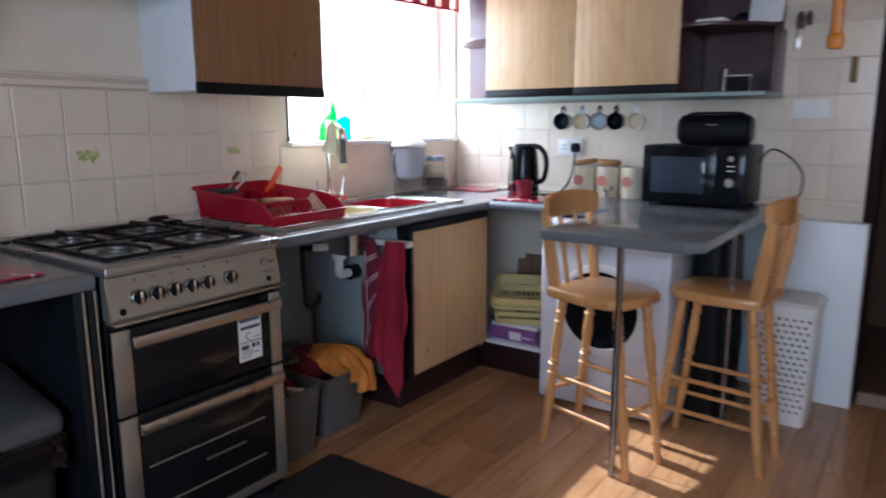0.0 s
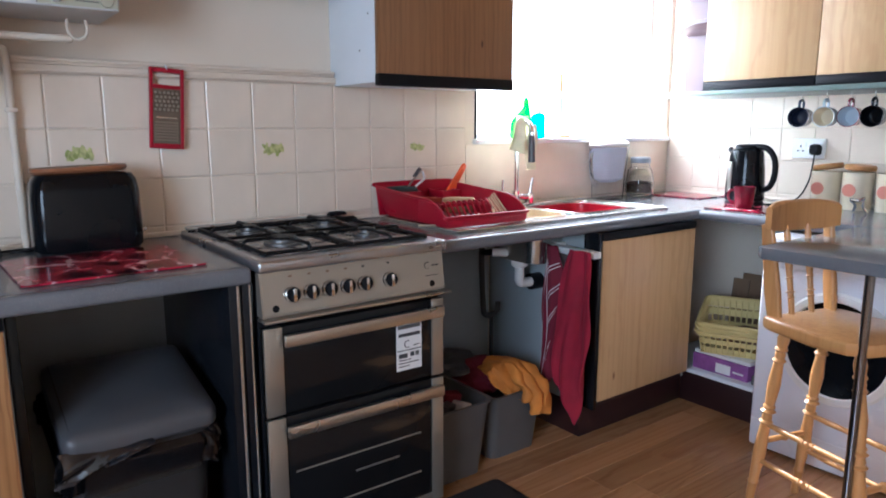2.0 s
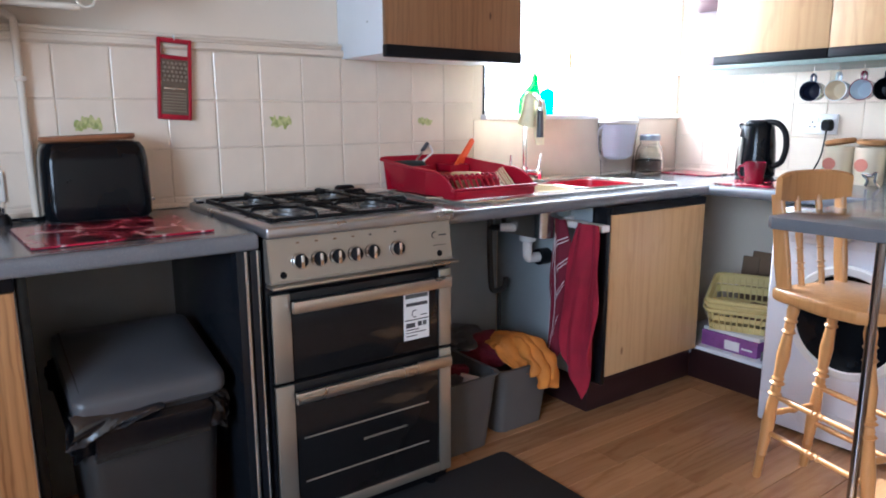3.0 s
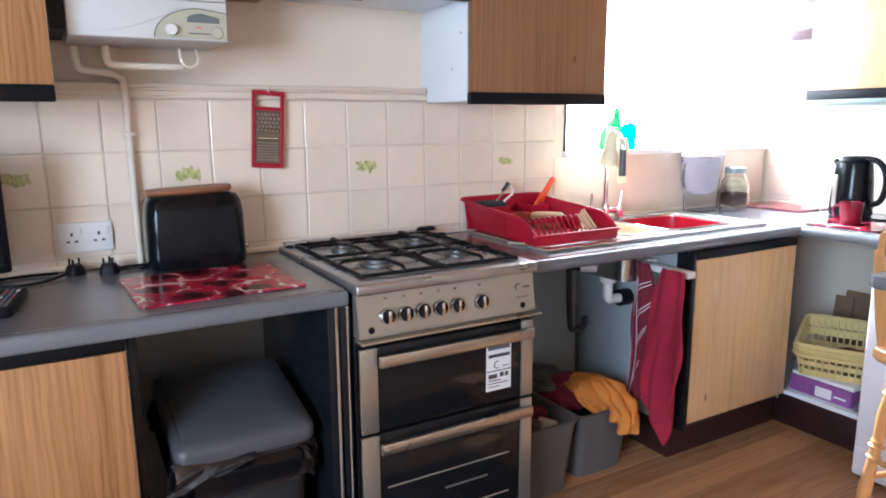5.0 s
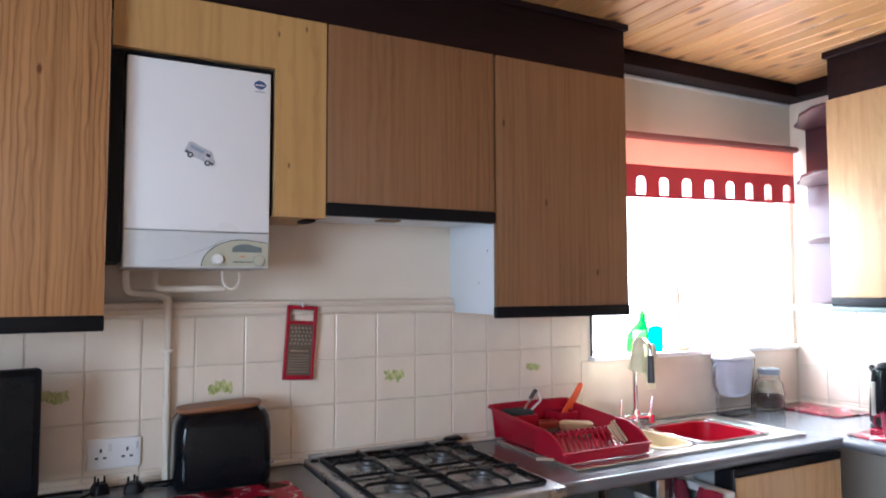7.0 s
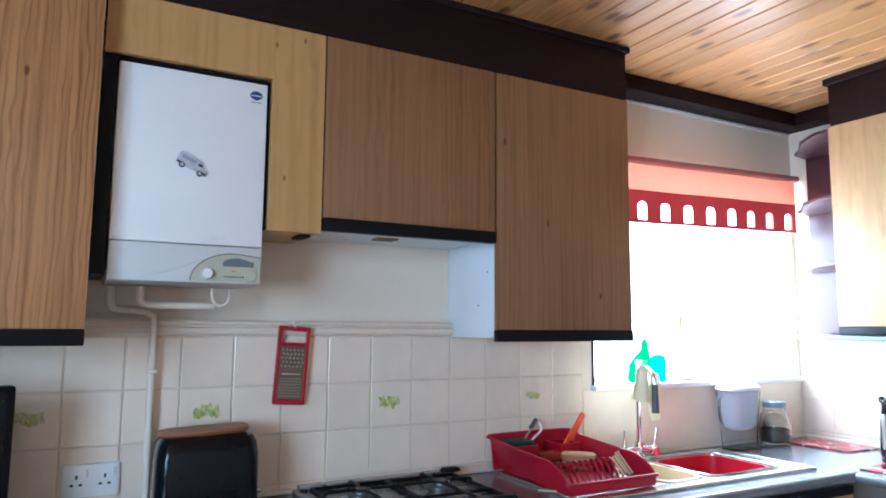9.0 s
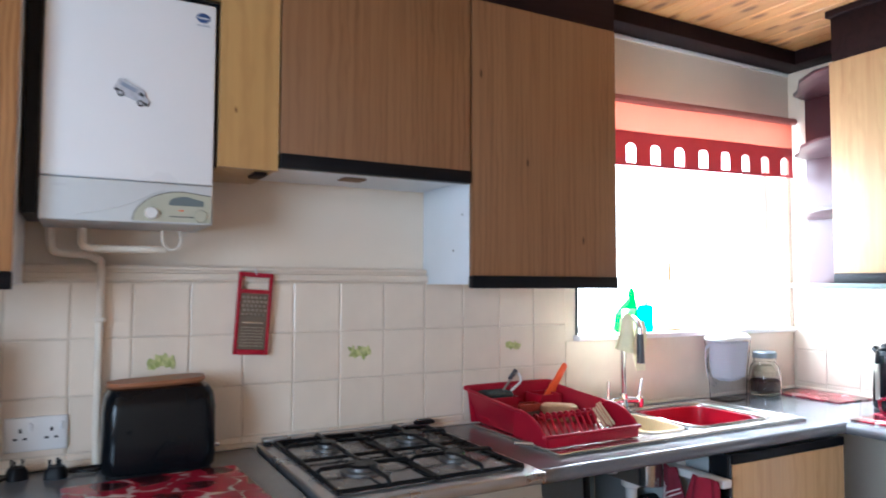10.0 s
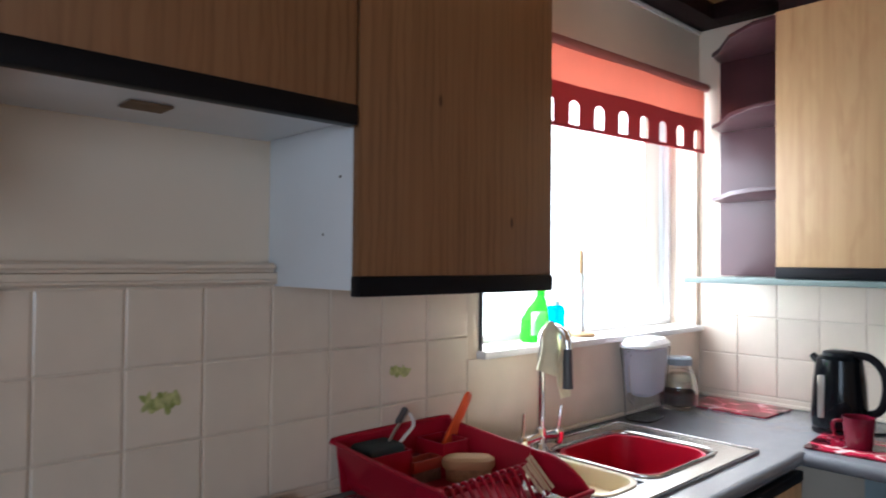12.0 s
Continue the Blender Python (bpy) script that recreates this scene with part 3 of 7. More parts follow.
# window
win = thing("window_1", (-2.32, 2.83, 1.18), "white kitchen window with one wide pane", "window", kind="structure")
bm = box(-2.35, -2.30, 2.165, 2.187, 1.20, 2.19, 0.003)
box(-2.35, -2.30, 3.478, 3.50, 1.20, 2.19, 0.003, bm=bm)
box(-2.35, -2.30, 2.187, 3.478, 1.20, 1.222, 0.003, bm=bm)
box(-2.35, -2.30, 2.187, 3.478, 2.168, 2.19, 0.003, bm=bm)
part("window_frame", bm, UPVC, win)
part("window_sill", box(-2.29, -2.150, 2.150, 3.505, 1.178, 1.200, 0.004), UPVC, win, "white painted sill board")
p = part("pane", box(-2.328, -2.322, 2.187, 3.478, 1.222, 2.168), PANE, win)
p.visible_shadow = False

# ---- cupboards, west wall ----
def wall_cupboard(y0, y1, z0, z1, xf, label, door_mat=PINE, side_mat=PANEL_WHITE):
    c = thing("wall_cupboard", (WX + 0.15, (y0 + y1) / 2, z0), label, "cupboard", "wall cupboards on hooks")
    part("carcass", box(WX - 0.028, xf - 0.022, y0 + 0.002, y1 - 0.002, z0 + 0.012, z1, 0.001), side_mat, c, "white melamine carcass")
    part("door", box(xf - 0.020, xf, y0 + 0.003, y1 - 0.003, z0 + 0.040, z1, 0.002), door_mat, c)
    part("finger_pull", box(xf - 0.024, xf + 0.006, y0 + 0.002, y1 - 0.002, z0, z0 + 0.040, 0.004), BLACK, c, "black plastic finger pull strip")
    return c


wall_cupboard(1.490, 2.094, 1.388, 2.314, -1.872, "tall pine-effect wall cupboard beside the window", PINE_FINE_DIM)
wall_cupboard(0.880, 1.488, 1.716, 2.314, -1.872, "short pine-effect wall cupboard above the cooker", PINE_FINE_DIM)
wall_cupboard(-0.33, 0.280, 1.385, 2.314, -1.818, "pine-effect wall cupboard beside the boiler")
wall_cupboard(-0.94, -0.332, 1.385, 2.314, -1.818, "pine-effect wall cupboard beside the boiler")
for x_, z_ in ((-1.933, 1.625), (-1.992, 1.511)):
    part("shelf_pin_hole", rod((x_, 1.4915, z_), (x_, 1.494, z_), 0.0032, 8), INK, bpy.data.objects["wall_cupboard"])
s = thing("boiler_surround", (-1.95, 0.58, 1.70), "pale pine boards boxing in the boiler", "panel")
ell = [(0.283, 2.150), (0.722, 2.150), (0.722, 1.706), (0.878, 1.706), (0.878, 2.314), (0.283, 2.314)]
part("front_board", loft([(ell, 0.0), (ell, 0.020)], Matrix(((0, 0, 1, -1.894), (1, 0, 0, 0), (0, 1, 0, 0), (0, 0, 0, 1)))), PINE_PALE, s, "pale pine board cut round the boiler", False)
part("base_board", box(-2.18, -1.896, 0.724, 0.876, 1.708, 1.724, 0.001), PINE_PALE, s)
# black strips put the shade of the gaps round the boiler into colour
part("recess_lining", box(-2.18, -1.91, 0.283, 0.314, 1.565, 2.149), BLACK, s, "black strip standing in for the shade in the gap beside the boiler")
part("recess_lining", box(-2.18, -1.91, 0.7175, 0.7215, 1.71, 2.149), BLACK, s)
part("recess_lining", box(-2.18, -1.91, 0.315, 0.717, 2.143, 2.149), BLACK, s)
part("bracket", box(-2.00, -1.92, 0.825, 0.862, 1.698, 1.7075, 0.003), DARK_WOOD, s)
part("vent", box(-2.065, -2.005, 1.115, 1.19, 1.722, 1.727, 0.002), CARD, bpy.data.objects["wall_cupboard.001"], "small brown vent plate")

# ---- boiler ----
SOFT_GREY = material("soft_grey_print", (0.35, 0.38, 0.45), 0.5)
b = thing("boiler", (-2.03, 0.515, 1.545), "white wall-hung gas boiler with a grey control band", "boiler")
part("casing", box(-2.175, -1.895, 0.320, 0.713, 1.656, 2.136, 0.005, 3), BOILER_WHITE, b)
part("lower_band", box(-2.175, -1.894, 0.320, 0.713, 1.551, 1.654, 0.004, 3), BOILER_GREY, b, "pale grey lower band")
pts = [(0.708, 1.556), (0.708, 1.626)]
for i in range(15):
    t = radians(90 * i / 14)
    pts.append((0.640 - 0.118 * math.sin(t), 1.556 + 0.078 * math.cos(t)))
OLIVE = material("olive_beige_plastic", (0.46, 0.46, 0.36), 0.35, vary=0.04)
FLAT_YZ = Matrix(((0, 0, 1, -1.8945), (1, 0, 0, 0), (0, 1, 0, 0), (0, 0, 0, 1)))
cp = part("control_panel", loft([(pts, 0.0), (pts, 0.0035)], FLAT_YZ), OLIVE, b, "beige control panel")
part("panel_edge", tube([(-1.8915, u, v) for u, v in pts[1:]], 0.0014, 6, 0), BOX_GREY, cp)
lcd = [(0.690, 1.598), (0.690, 1.612)] + [(0.648 - 0.042 * math.sin(radians(15 * i)), 1.606 + 0.016 * math.cos(radians(15 * i))) for i in range(7)] + [(0.606, 1.598)]
part("display", loft([(lcd, 0.0036), (lcd, 0.0052)], FLAT_YZ), material("dim_lcd", (0.15, 0.18, 0.19), 0.2), cp)
part("dial", lathe([(0, 0.012), (0.013, 0.012), (0.016, 0.0), (0.016, -0.004)], 24, along((-1.890, 0.565, 1.576), (-1.8, 0.565, 1.576))), SOCKET, cp)
part("selector", lathe([(0, 0.004), (0.015, 0.004), (0.017, 0.0), (0.017, -0.002)], 24, along((-1.890, 0.682, 1.574), (-1.8, 0.682, 1.574))), OLIVE, cp)
part("button", box(-1.891, -1.8895, 0.628, 0.642, 1.584, 1.587, 0.0005), ORANGE_PLASTIC, cp)
part("label_bar", box(-1.8909, -1.8902, 0.608, 0.668, 1.568, 1.571), BOX_GREY, cp)
part("name_bar", box(-1.8942, -1.8934, 0.340, 0.376, 1.632, 1.638), BOILER_GREY, b)
part("swoosh", tube([(-1.8946, 0.40, 1.566), (-1.8946, 0.46, 1.578), (-1.8946, 0.52, 1.600), (-1.8946, 0.57, 1.626), (-1.8946, 0.60, 1.640)], 0.0022, 8), BOILER_GREY, b)
fan = [(0.016 * math.cos(radians(a_)) * 1.15, 0.015 * math.sin(radians(a_))) for a_ in range(0, 181, 15)] + [(-0.010, -0.009), (0.0, -0.012), (0.010, -0.009)]
at_ = Matrix(((0, 0, 1, -1.8952), (1, 0, 0, 0.680), (0, 1, 0, 2.096), (0, 0, 0, 1)))
part("badge", loft([(fan, 0), (fan, 0.0014)], at_), BLUE_INK, b, "small blue fan-shaped badge")
part("badge_stripe", box(-1.8938, -1.8932, 0.666, 0.694, 2.0955, 2.0985), STICKER, b)
part("badge_bar", box(-1.895, -1.8940, 0.664, 0.696, 2.076, 2.079), SOFT_GREY, b)
# van-shaped magnet on the boiler, a little tilted
mg = thing("fridge_magnet", (-1.894, 0.52, 1.86), "white van-shaped magnet stuck on the boiler", "magnet")
tilt = Matrix.Translation((-1.893, 0.515, 1.876)) @ Matrix.Rotation(radians(-24), 4, "X")
def upon(bm_):
    bmesh.ops.transform(bm_, matrix=tilt, verts=bm_.verts)
    return bm_
van = [(-0.042, -0.016), (0.043, -0.016), (0.045, -0.002), (0.032, 0.004), (0.022, 0.018), (-0.036, 0.020), (-0.042, 0.014)]
yz = Matrix(((0, 0, 1, 0), (1, 0, 0, 0), (0, 1, 0, 0), (0, 0, 0, 1)))
VAN_GREY = material("pale_printed_card", (0.50, 0.51, 0.56), 0.4, vary=0.2, scale=90)
SOFT_BLUE = material("soft_blue_ink", (0.30, 0.34, 0.44), 0.5)
part("van_body", upon(loft([(van, 0), (van, 0.003)], yz)), VAN_GREY, mg)
part("side_print", upon(box(0.003, 0.0036, -0.034, 0.006, 0.002, 0.012)), SOFT_BLUE, mg)
part("window", upon(box(0.003, 0.0036, 0.014, 0.026, 0.001, 0.009)), INK, mg)
for yy in (-0.040, 0.032):
    part("bumper", upon(box(0.003, 0.0038, yy, yy + 0.011, -0.015, -0.009)), INK, mg)
for yy in (-0.024, 0.027):
    w_ = part("wheel", upon(lathe([(0, 0.004), (0.008, 0.004), (0.008, 0.0)], 16, along((0, yy, -0.016), (1, yy, -0.016)))), INK, mg)
    part("hub", upon(lathe([(0, 0.005), (0.0045, 0.005), (0.0045, 0.0035)], 12, along((0, yy, -0.016), (1, yy, -0.016)))), VAN_GREY, w_)
# pipes under the boiler
p = thing("boiler_pipes", (-2.1, 0.46, 0.95), "cream-painted pipes running down from the boiler", "pipe")
part("pipe", tube([(-2.12, 0.340, 1.545), (-2.12, 0.341, 1.51), (-2.13, 0.348, 1.487), (-2.15, 0.375, 1.481), (-2.155, 0.425, 1.478), (-2.155, 0.452, 1.466), (-2.155, 0.464, 1.435), (-2.155, 0.464, 1.2), (-2.155, 0.465, 1.0), (-2.155, 0.466, 0.90)], 0.0105), PIPE_CREAM, p)
part("pipe", tube([(-2.06, 0.415, 1.545), (-2.06, 0.415, 1.51), (-2.06, 0.425, 1.495), (-2.06, 0.46, 1.492), (-2.06, 0.60, 1.492), (-2.08, 0.61, 1.492)], 0.010), PIPE_CREAM, p)
part("cable", tube([(-2.06, 0.610, 1.545), (-2.06, 0.612, 1.512), (-2.06, 0.630, 1.493), (-2.06, 0.652, 1.50), (-2.06, 0.660, 1.52), (-2.06, 0.655, 1.545)], 0.0045), PIPE_CREAM, p)
part("pipe_clip", box(-2.183, -2.141, 0.450, 0.480, 1.293, 1.306, 0.003), PIPE_CREAM, p)

# ---- worktops ----
wt = thing("worktop_left", (-1.85, 0.0, 0.858), "grey laminate worktop with a rounded edge", "worktop")
part("board", box(WX + 0.001, -1.5515, S + 0.002, 0.893, 0.858, 0.900), WORKTOP, wt)
part("front_edge", box(-1.5555, -1.515, S + 0.002, 0.893, 0.858, 0.9002, 0.010, 3), WORKTOP, wt)
# sink run with two rectangular cut-outs
SX0, SX1 = -2.055, -1.715
xs = [WX + 0.001, SX0, SX1, -1.570, -0.345]
ys = [1.497, 2.080, 2.275, 2.310, 2.690, 2.905, N - 0.001]


def kept(i_, j_):
    if 0 <= i_ < 4 and 0 <= j_ < 6:
        return (i_ < 3 or j_ == 5) and not (i_ == 1 and j_ in (1, 3))
    return False


bm = bmesh.new()
vt = {(i_, j_, k_): bm.verts.new((xs[i_], ys[j_], (0.858, 0.900)[k_])) for i_ in range(5) for j_ in range(7) for k_ in range(2)}
for i_ in range(4):
    for j_ in range(6):
        if not kept(i_, j_):
            continue
        a_ = [(i_, j_), (i_ + 1, j_), (i_ + 1, j_ + 1), (i_, j_ + 1)]
        bm.faces.new([vt[(*p_, 1)] for p_ in a_])
        bm.faces.new([vt[(*p_, 0)] for p_ in a_[::-1]])
        for d_, (p_, q_) in zip(((0, -1), (1, 0), (0, 1), (-1, 0)), zip(a_, a_[1:] + a_[:1])):
            if not kept(i_ + d_[0], j_ + d_[1]):
                bm.faces.new([vt[(*p_, 0)], vt[(*q_, 0)], vt[(*q_, 1)], vt[(*p_, 1)]])
for v in [v for v in bm.verts if not v.link_faces]:
    bm.verts.remove(v)
run = thing("worktop_sink", (-1.87, 2.5, 0.858), "grey laminate worktop turning the corner", "worktop")
part("board", bm, WORKTOP, run, smooth=False)
part("front_edge", rod((-1.570, 1.497, 0.879), (-1.570, 2.905, 0.879), 0.0208, 16), WORKTOP, run)
part("front_edge", rod((-1.549, 2.905, 0.879), (-0.93, 2.905, 0.879), 0.0208, 16), WORKTOP, run)
bar_pts = [(-0.925, 2.90), (-0.925, 2.235), (-0.905, 2.215), (-0.40, 2.215), (-0.345, 2.27), (-0.345, 2.90)]
bar = thing("breakfast_bar", (-0.64, 2.56, 0.0), "grey laminate breakfast bar on thin chrome legs", "breakfast bar")
part("bar_top", slab(bar_pts[::-1], 0.862, 0.900, 0.006), WORKTOP, bar)
part("leg", rod((-0.622, 2.254, 0.0), (-0.622, 2.254, 0.862), 0.0125, 24), CHROME_DARKENED, bar, "chrome tube leg")
part("leg", rod((-0.40, 2.93, 0.0), (-0.40, 2.93, 0.862), 0.009), CHROME_DARKENED, bar, "chrome tube leg")

# ---- base units ----
def base_cabinet(y0, y1, xf, mat_, label, run_on=0.0):
    c = thing("base_cabinet", (-1.87, (y0 + y1) / 2, 0.0), label, "cabinet", "base cabinets")
    part("side_board", box(WX + 0.006, xf - 0.022, y0, y0 + 0.018, 0.155, 0.856, 0.001), SINK_WALL, c, "grey-blue painted side board")
    part("side_board", box(WX + 0.006, xf - 0.022, y1 - 0.018, y1, 0.155, 0.856, 0.001), SINK_WALL, c, "grey-blue painted side board")
    part("base_board", box(WX + 0.006, xf - 0.022, y0 + 0.018, y1 - 0.018, 0.155, 0.173), PLINTH, c)
    part("front_stile", box(xf - 0.075, xf - 0.002, y0 - 0.003, y0 + 0.019, 0.155, 0.856, 0.002), DARK_PANEL, c)
    part("door", box(xf - 0.020, xf, y0 + 0.022, y1 - 0.004, 0.184, 0.824, 0.002), mat_, c)
    part("finger_pull", box(xf - 0.021, xf + 0.003, y0 + 0.020, y1 - 0.002, 0.826, 0.856, 0.004), BLACK, c, "black plastic finger pull strip")
    part("plinth", box(WX + 0.006, xf - 0.098, y0 + 0.03, y1 + run_on, 0.0, 0.154, 0.001), PLINTH, c, "dark maroon plinth board")
    return c


base_cabinet(2.248, 2.866, -1.545, OAK_DOOR, "base cabinet with a pale wood-effect door beside the sink", 0.098)
base_cabinet(-0.25, 0.360, -1.540, PINE, "pine-effect base cabinet under the worktop")
base_cabinet(-0.87, -0.252, -1.540, PINE, "pine-effect base cabinet under the worktop")
sp_ = thing("side_panel", (-1.85, 0.85, 0.0), "black gloss end panel beside the cooker", "panel")
part("board", box(WX + 0.006, -1.5335, 0.835, 0.868, 0.0, 0.857, 0.003), DARK_PANEL, sp_)
part("edge_strip", box(-1.533, -1.530, 0.8355, 0.8675, 0.0, 0.857, 0.001), DARK_PANEL, sp_)
bm = rod((-1.5245, 0.857, 0.0), (-1.5245, 0.857, 0.857), 0.0048)
join(bm, rod((-1.5235, 0.887, 0.0), (-1.5235, 0.887, 0.857), 0.0035))
ms = thing("metal_strip", (-1.54, 0.88, 0.0), "thin steel edge strip beside the cooker", "strip")
part("steel_edge", bm, SINK, ms)
part("backing", box(-1.56, -1.5275, 0.869, 0.897, 0.0, 0.857, 0.001), DARK_PANEL, ms)
solid("worktop_support", box(WX + 0.006, -1.60, 0.363, 0.385, 0.0, 0.857, 0.002), DARK_PANEL, "dark support board under the worktop", "panel")
# corner unit: low shelf and plinth, with its things
c = thing("corner_shelf", (-1.36, 3.2, 0.0), "low white shelf on a dark plinth in the corner", "shelf")
part("plinth", box(-1.643, -1.20, 2.965, 2.985, 0.0, 0.150, 0.001), PLINTH, c, "dark maroon plinth board")
part("shelf_board", box(-1.80, -1.20, 2.93, N - 0.006, 0.152, 0.170, 0.002), PANEL_WHITE, c)

# ---- cooker ----
CY0, CY1, CX = 0.905, 1.487, -1.50
k = thing("cooker", (-1.82, 1.196, 0.0), "silver gas cooker with two oven doors and four burners", "cooker")
part("body", box(-2.15, CX - 0.03, CY0, CY1, 0.035, 0.886, 0.003), BLACK, k, "dark side panels")
part("hob_plate", box(-2.165, CX + 0.012, CY0 - 0.004, CY1 + 0.004, 0.886, 0.917, 0.008, 3), HOB, k, "stainless steel hob plate")
part("hob_well", box(-2.10, CX - 0.045, CY0 + 0.03, CY1 - 0.03, 0.917, 0.9205, 0.001), material("worn_hob_steel", (0.265, 0.27, 0.28), 0.26, 0.85, vary=0.2, scale=14), k)
part("back_rail", box(-2.163, -2.128, CY0 + 0.01, CY1 - 0.01, 0.917, 0.931, 0.004), HOB, k)
def prism_y(pts, y0, y1, bevel=0.0):
    bm_ = loft([(pts, y0), (pts, y1)], Matrix(((1, 0, 0, 0), (0, 0, 1, 0), (0, 1, 0, 0), (0, 0, 0, 1))))
    if bevel:
        bmesh.ops.bevel(bm_, geom=bm_.edges[:], offset=bevel, segments=2, affect="EDGES")
    return bm_
part("control_panel", prism_y([(-1.55, 0.765), (-1.55, 0.8855), (-1.508, 0.8855), (-1.490, 0.772), (-1.495, 0.765)], CY0 + 0.002, CY1 - 0.002, 0.003), SILVER, k)
part("drip_lip", box(-1.52, -1.468, CY0 - 0.002, CY1 + 0.006, 0.757, 0.765, 0.003), STEEL, k)
KNOBS = (0.990, 1.044, 1.098, 1.153, 1.207, 1.289)
for i, yy in enumerate(KNOBS):
    kn = part("knob", lathe([(0, 0.024), (0.017, 0.024), (0.020, 0.018), (0.021, 0.004), (0.026, 0.003), (0.026, 0.0)], 28, along((-1.502, yy, 0.820), (-1.462, yy, 0.826))), BLACK, k)
    part("grip", box(-1.478, -1.472, yy - 0.005, yy + 0.005, 0.805, 0.840, 0.002), CHROME, kn, "chrome grip")
    part("knob_ring", lathe([(0.0205, 0.006), (0.0225, 0.012), (0.0195, 0.020)], 28, along((-1.502, yy, 0.820), (-1.462, yy, 0.826))), CHROME, kn)
for yy in (0.943, 1.437):
    part("indicator", lathe([(0, 0.004), (0.009, 0.004), (0.010, 0.0)], 18, along((-1.495, yy, 0.789), (-1.4, yy, 0.789))), BLACK, k)
for i, yy in enumerate(KNOBS):
    part("mark", box(-1.5065, -1.5035, yy - 0.004, yy + 0.004, 0.866, 0.8705), INK if i > 3 else CARD, k)
part("logo_bar", box(-1.5005, -1.4965, 1.415, 1.462, 0.808, 0.815), INK, k)
part("logo_ring", tube([(-1.5015, 1.425 + 0.010 * math.cos(a), 0.844 + 0.010 * math.sin(a)) for a in [radians(60 + 40 * i) for i in range(7)]], 0.0018, 6, 2), INK, k)
part("logo_bar", box(-1.5035, -1.5005, 1.440, 1.466, 0.841, 0.845), INK, k)
def oven_door(z0, z1, sticker=False):
    d = part("oven_door", box(-1.535, CX - 0.004, CY0 + 0.004, CY1 - 0.004, z0, z1, 0.003), OVEN_GLASS, k, "dark glass oven door")
    part("door_post", box(CX - 0.02, CX + 0.002, CY0 + 0.004, CY0 + 0.056, z0, z1, 0.003), SILVER, d)
    part("door_post", box(CX - 0.02, CX + 0.002, CY1 - 0.046, CY1 - 0.004, z0, z1, 0.003), SILVER, d)
    part("handle", box(CX + 0.012, CX + 0.030, CY0 + 0.052, CY1 - 0.018, z1 - 0.052, z1 - 0.018, 0.005), STEEL, d, "flat brushed steel handle")
    for yy in (CY0 + 0.070, CY1 - 0.05):
        part("handle_post", box(CX - 0.004, CX + 0.014, yy - 0.008, yy + 0.008, z1 - 0.044, z1 - 0.026, 0.002), BLACK, d)
    return d
up = oven_door(0.495, 0.737)
low = oven_door(0.075, 0.485)
part("lower_rail", box(-1.53, CX + 0.002, CY0 + 0.056, CY1 - 0.046, 0.075, 0.105, 0.003), SILVER, low)
for zz in (0.19, 0.32):
    part("oven_shelf", rod((-1.505, 0.985, zz), (-1.505, 1.40, zz), 0.003, 8), SILVER, low, "wire shelf showing through the glass")
part("oven_shelf", box(-1.508, -1.5025, 1.17, 1.32, 0.262, 0.268), SILVER, low)
part("plinth", box(-2.10, -1.54, CY0 + 0.01, CY1 - 0.01, 0.035, 0.074), BLACK, k)
for xx in (-2.08, -1.56):
    for yy in (CY0 + 0.04, CY1 - 0.04):
        part("foot", rod((xx, yy, 0.0), (xx, yy, 0.036), 0.018), BLACK, k)
st = part("sticker", box(CX - 0.004, CX - 0.002, 1.314, 1.403, 0.534, 0.677), STICKER, up, "white paper energy sticker")
rows_ = ((0.662, 0.674, 1.319, 1.398, BOX_GREY), (0.638, 0.648, 1.321, 1.397, INK), (0.594, 0.597, 1.316, 1.401, INK), (0.606, 0.609, 1.372, 1.395, BOX_GREY), (0.572, 0.586, 1.321, 1.352, INK), (0.574, 0.588, 1.362, 1.376, INK), (0.574, 0.588, 1.380, 1.393, BOX_GREY), (0.564, 0.567, 1.321, 1.366, INK), (0.555, 0.558, 1.321, 1.392, BOX_GREY), (0.545, 0.548, 1.321, 1.360, BOX_GREY))
for z0, z1, y0, y1, ink in rows_:
    part("print_bar", box(CX - 0.002, CX - 0.0012, y0, y1, z0, z1), ink, st)
part("print_ring", tube([(CX - 0.0018, 1.352 + 0.010 * math.cos(a), 0.614 + 0.011 * math.sin(a)) for a in [radians(60 + 40 * i) for i in range(7)]], 0.0016, 6, 2), INK, st)
# burners and pan supports
for bx, by, br in ((-1.97, 1.06, 0.028), (-1.97, 1.335, 0.036), (-1.70, 1.06, 0.042), (-1.70, 1.335, 0.030)):
    bn = part("burner", lathe([(br + 0.014, 0.9205), (br + 0.014, 0.927), (br, 0.929), (br, 0.937), (br * 0.9, 0.937)], 28, Matrix.Translation((bx, by, 0))), material("dull_aluminium", (0.20, 0.195, 0.19), 0.45, 0.85, vary=0.2), k, "aluminium burner ring")
    part("burner_cap", lathe([(br * 0.92, 0.935), (br * 0.95, 0.939), (br * 0.86, 0.944), (0, 0.945)], 28, Matrix.Translation((bx, by, 0))), IRON, bn)
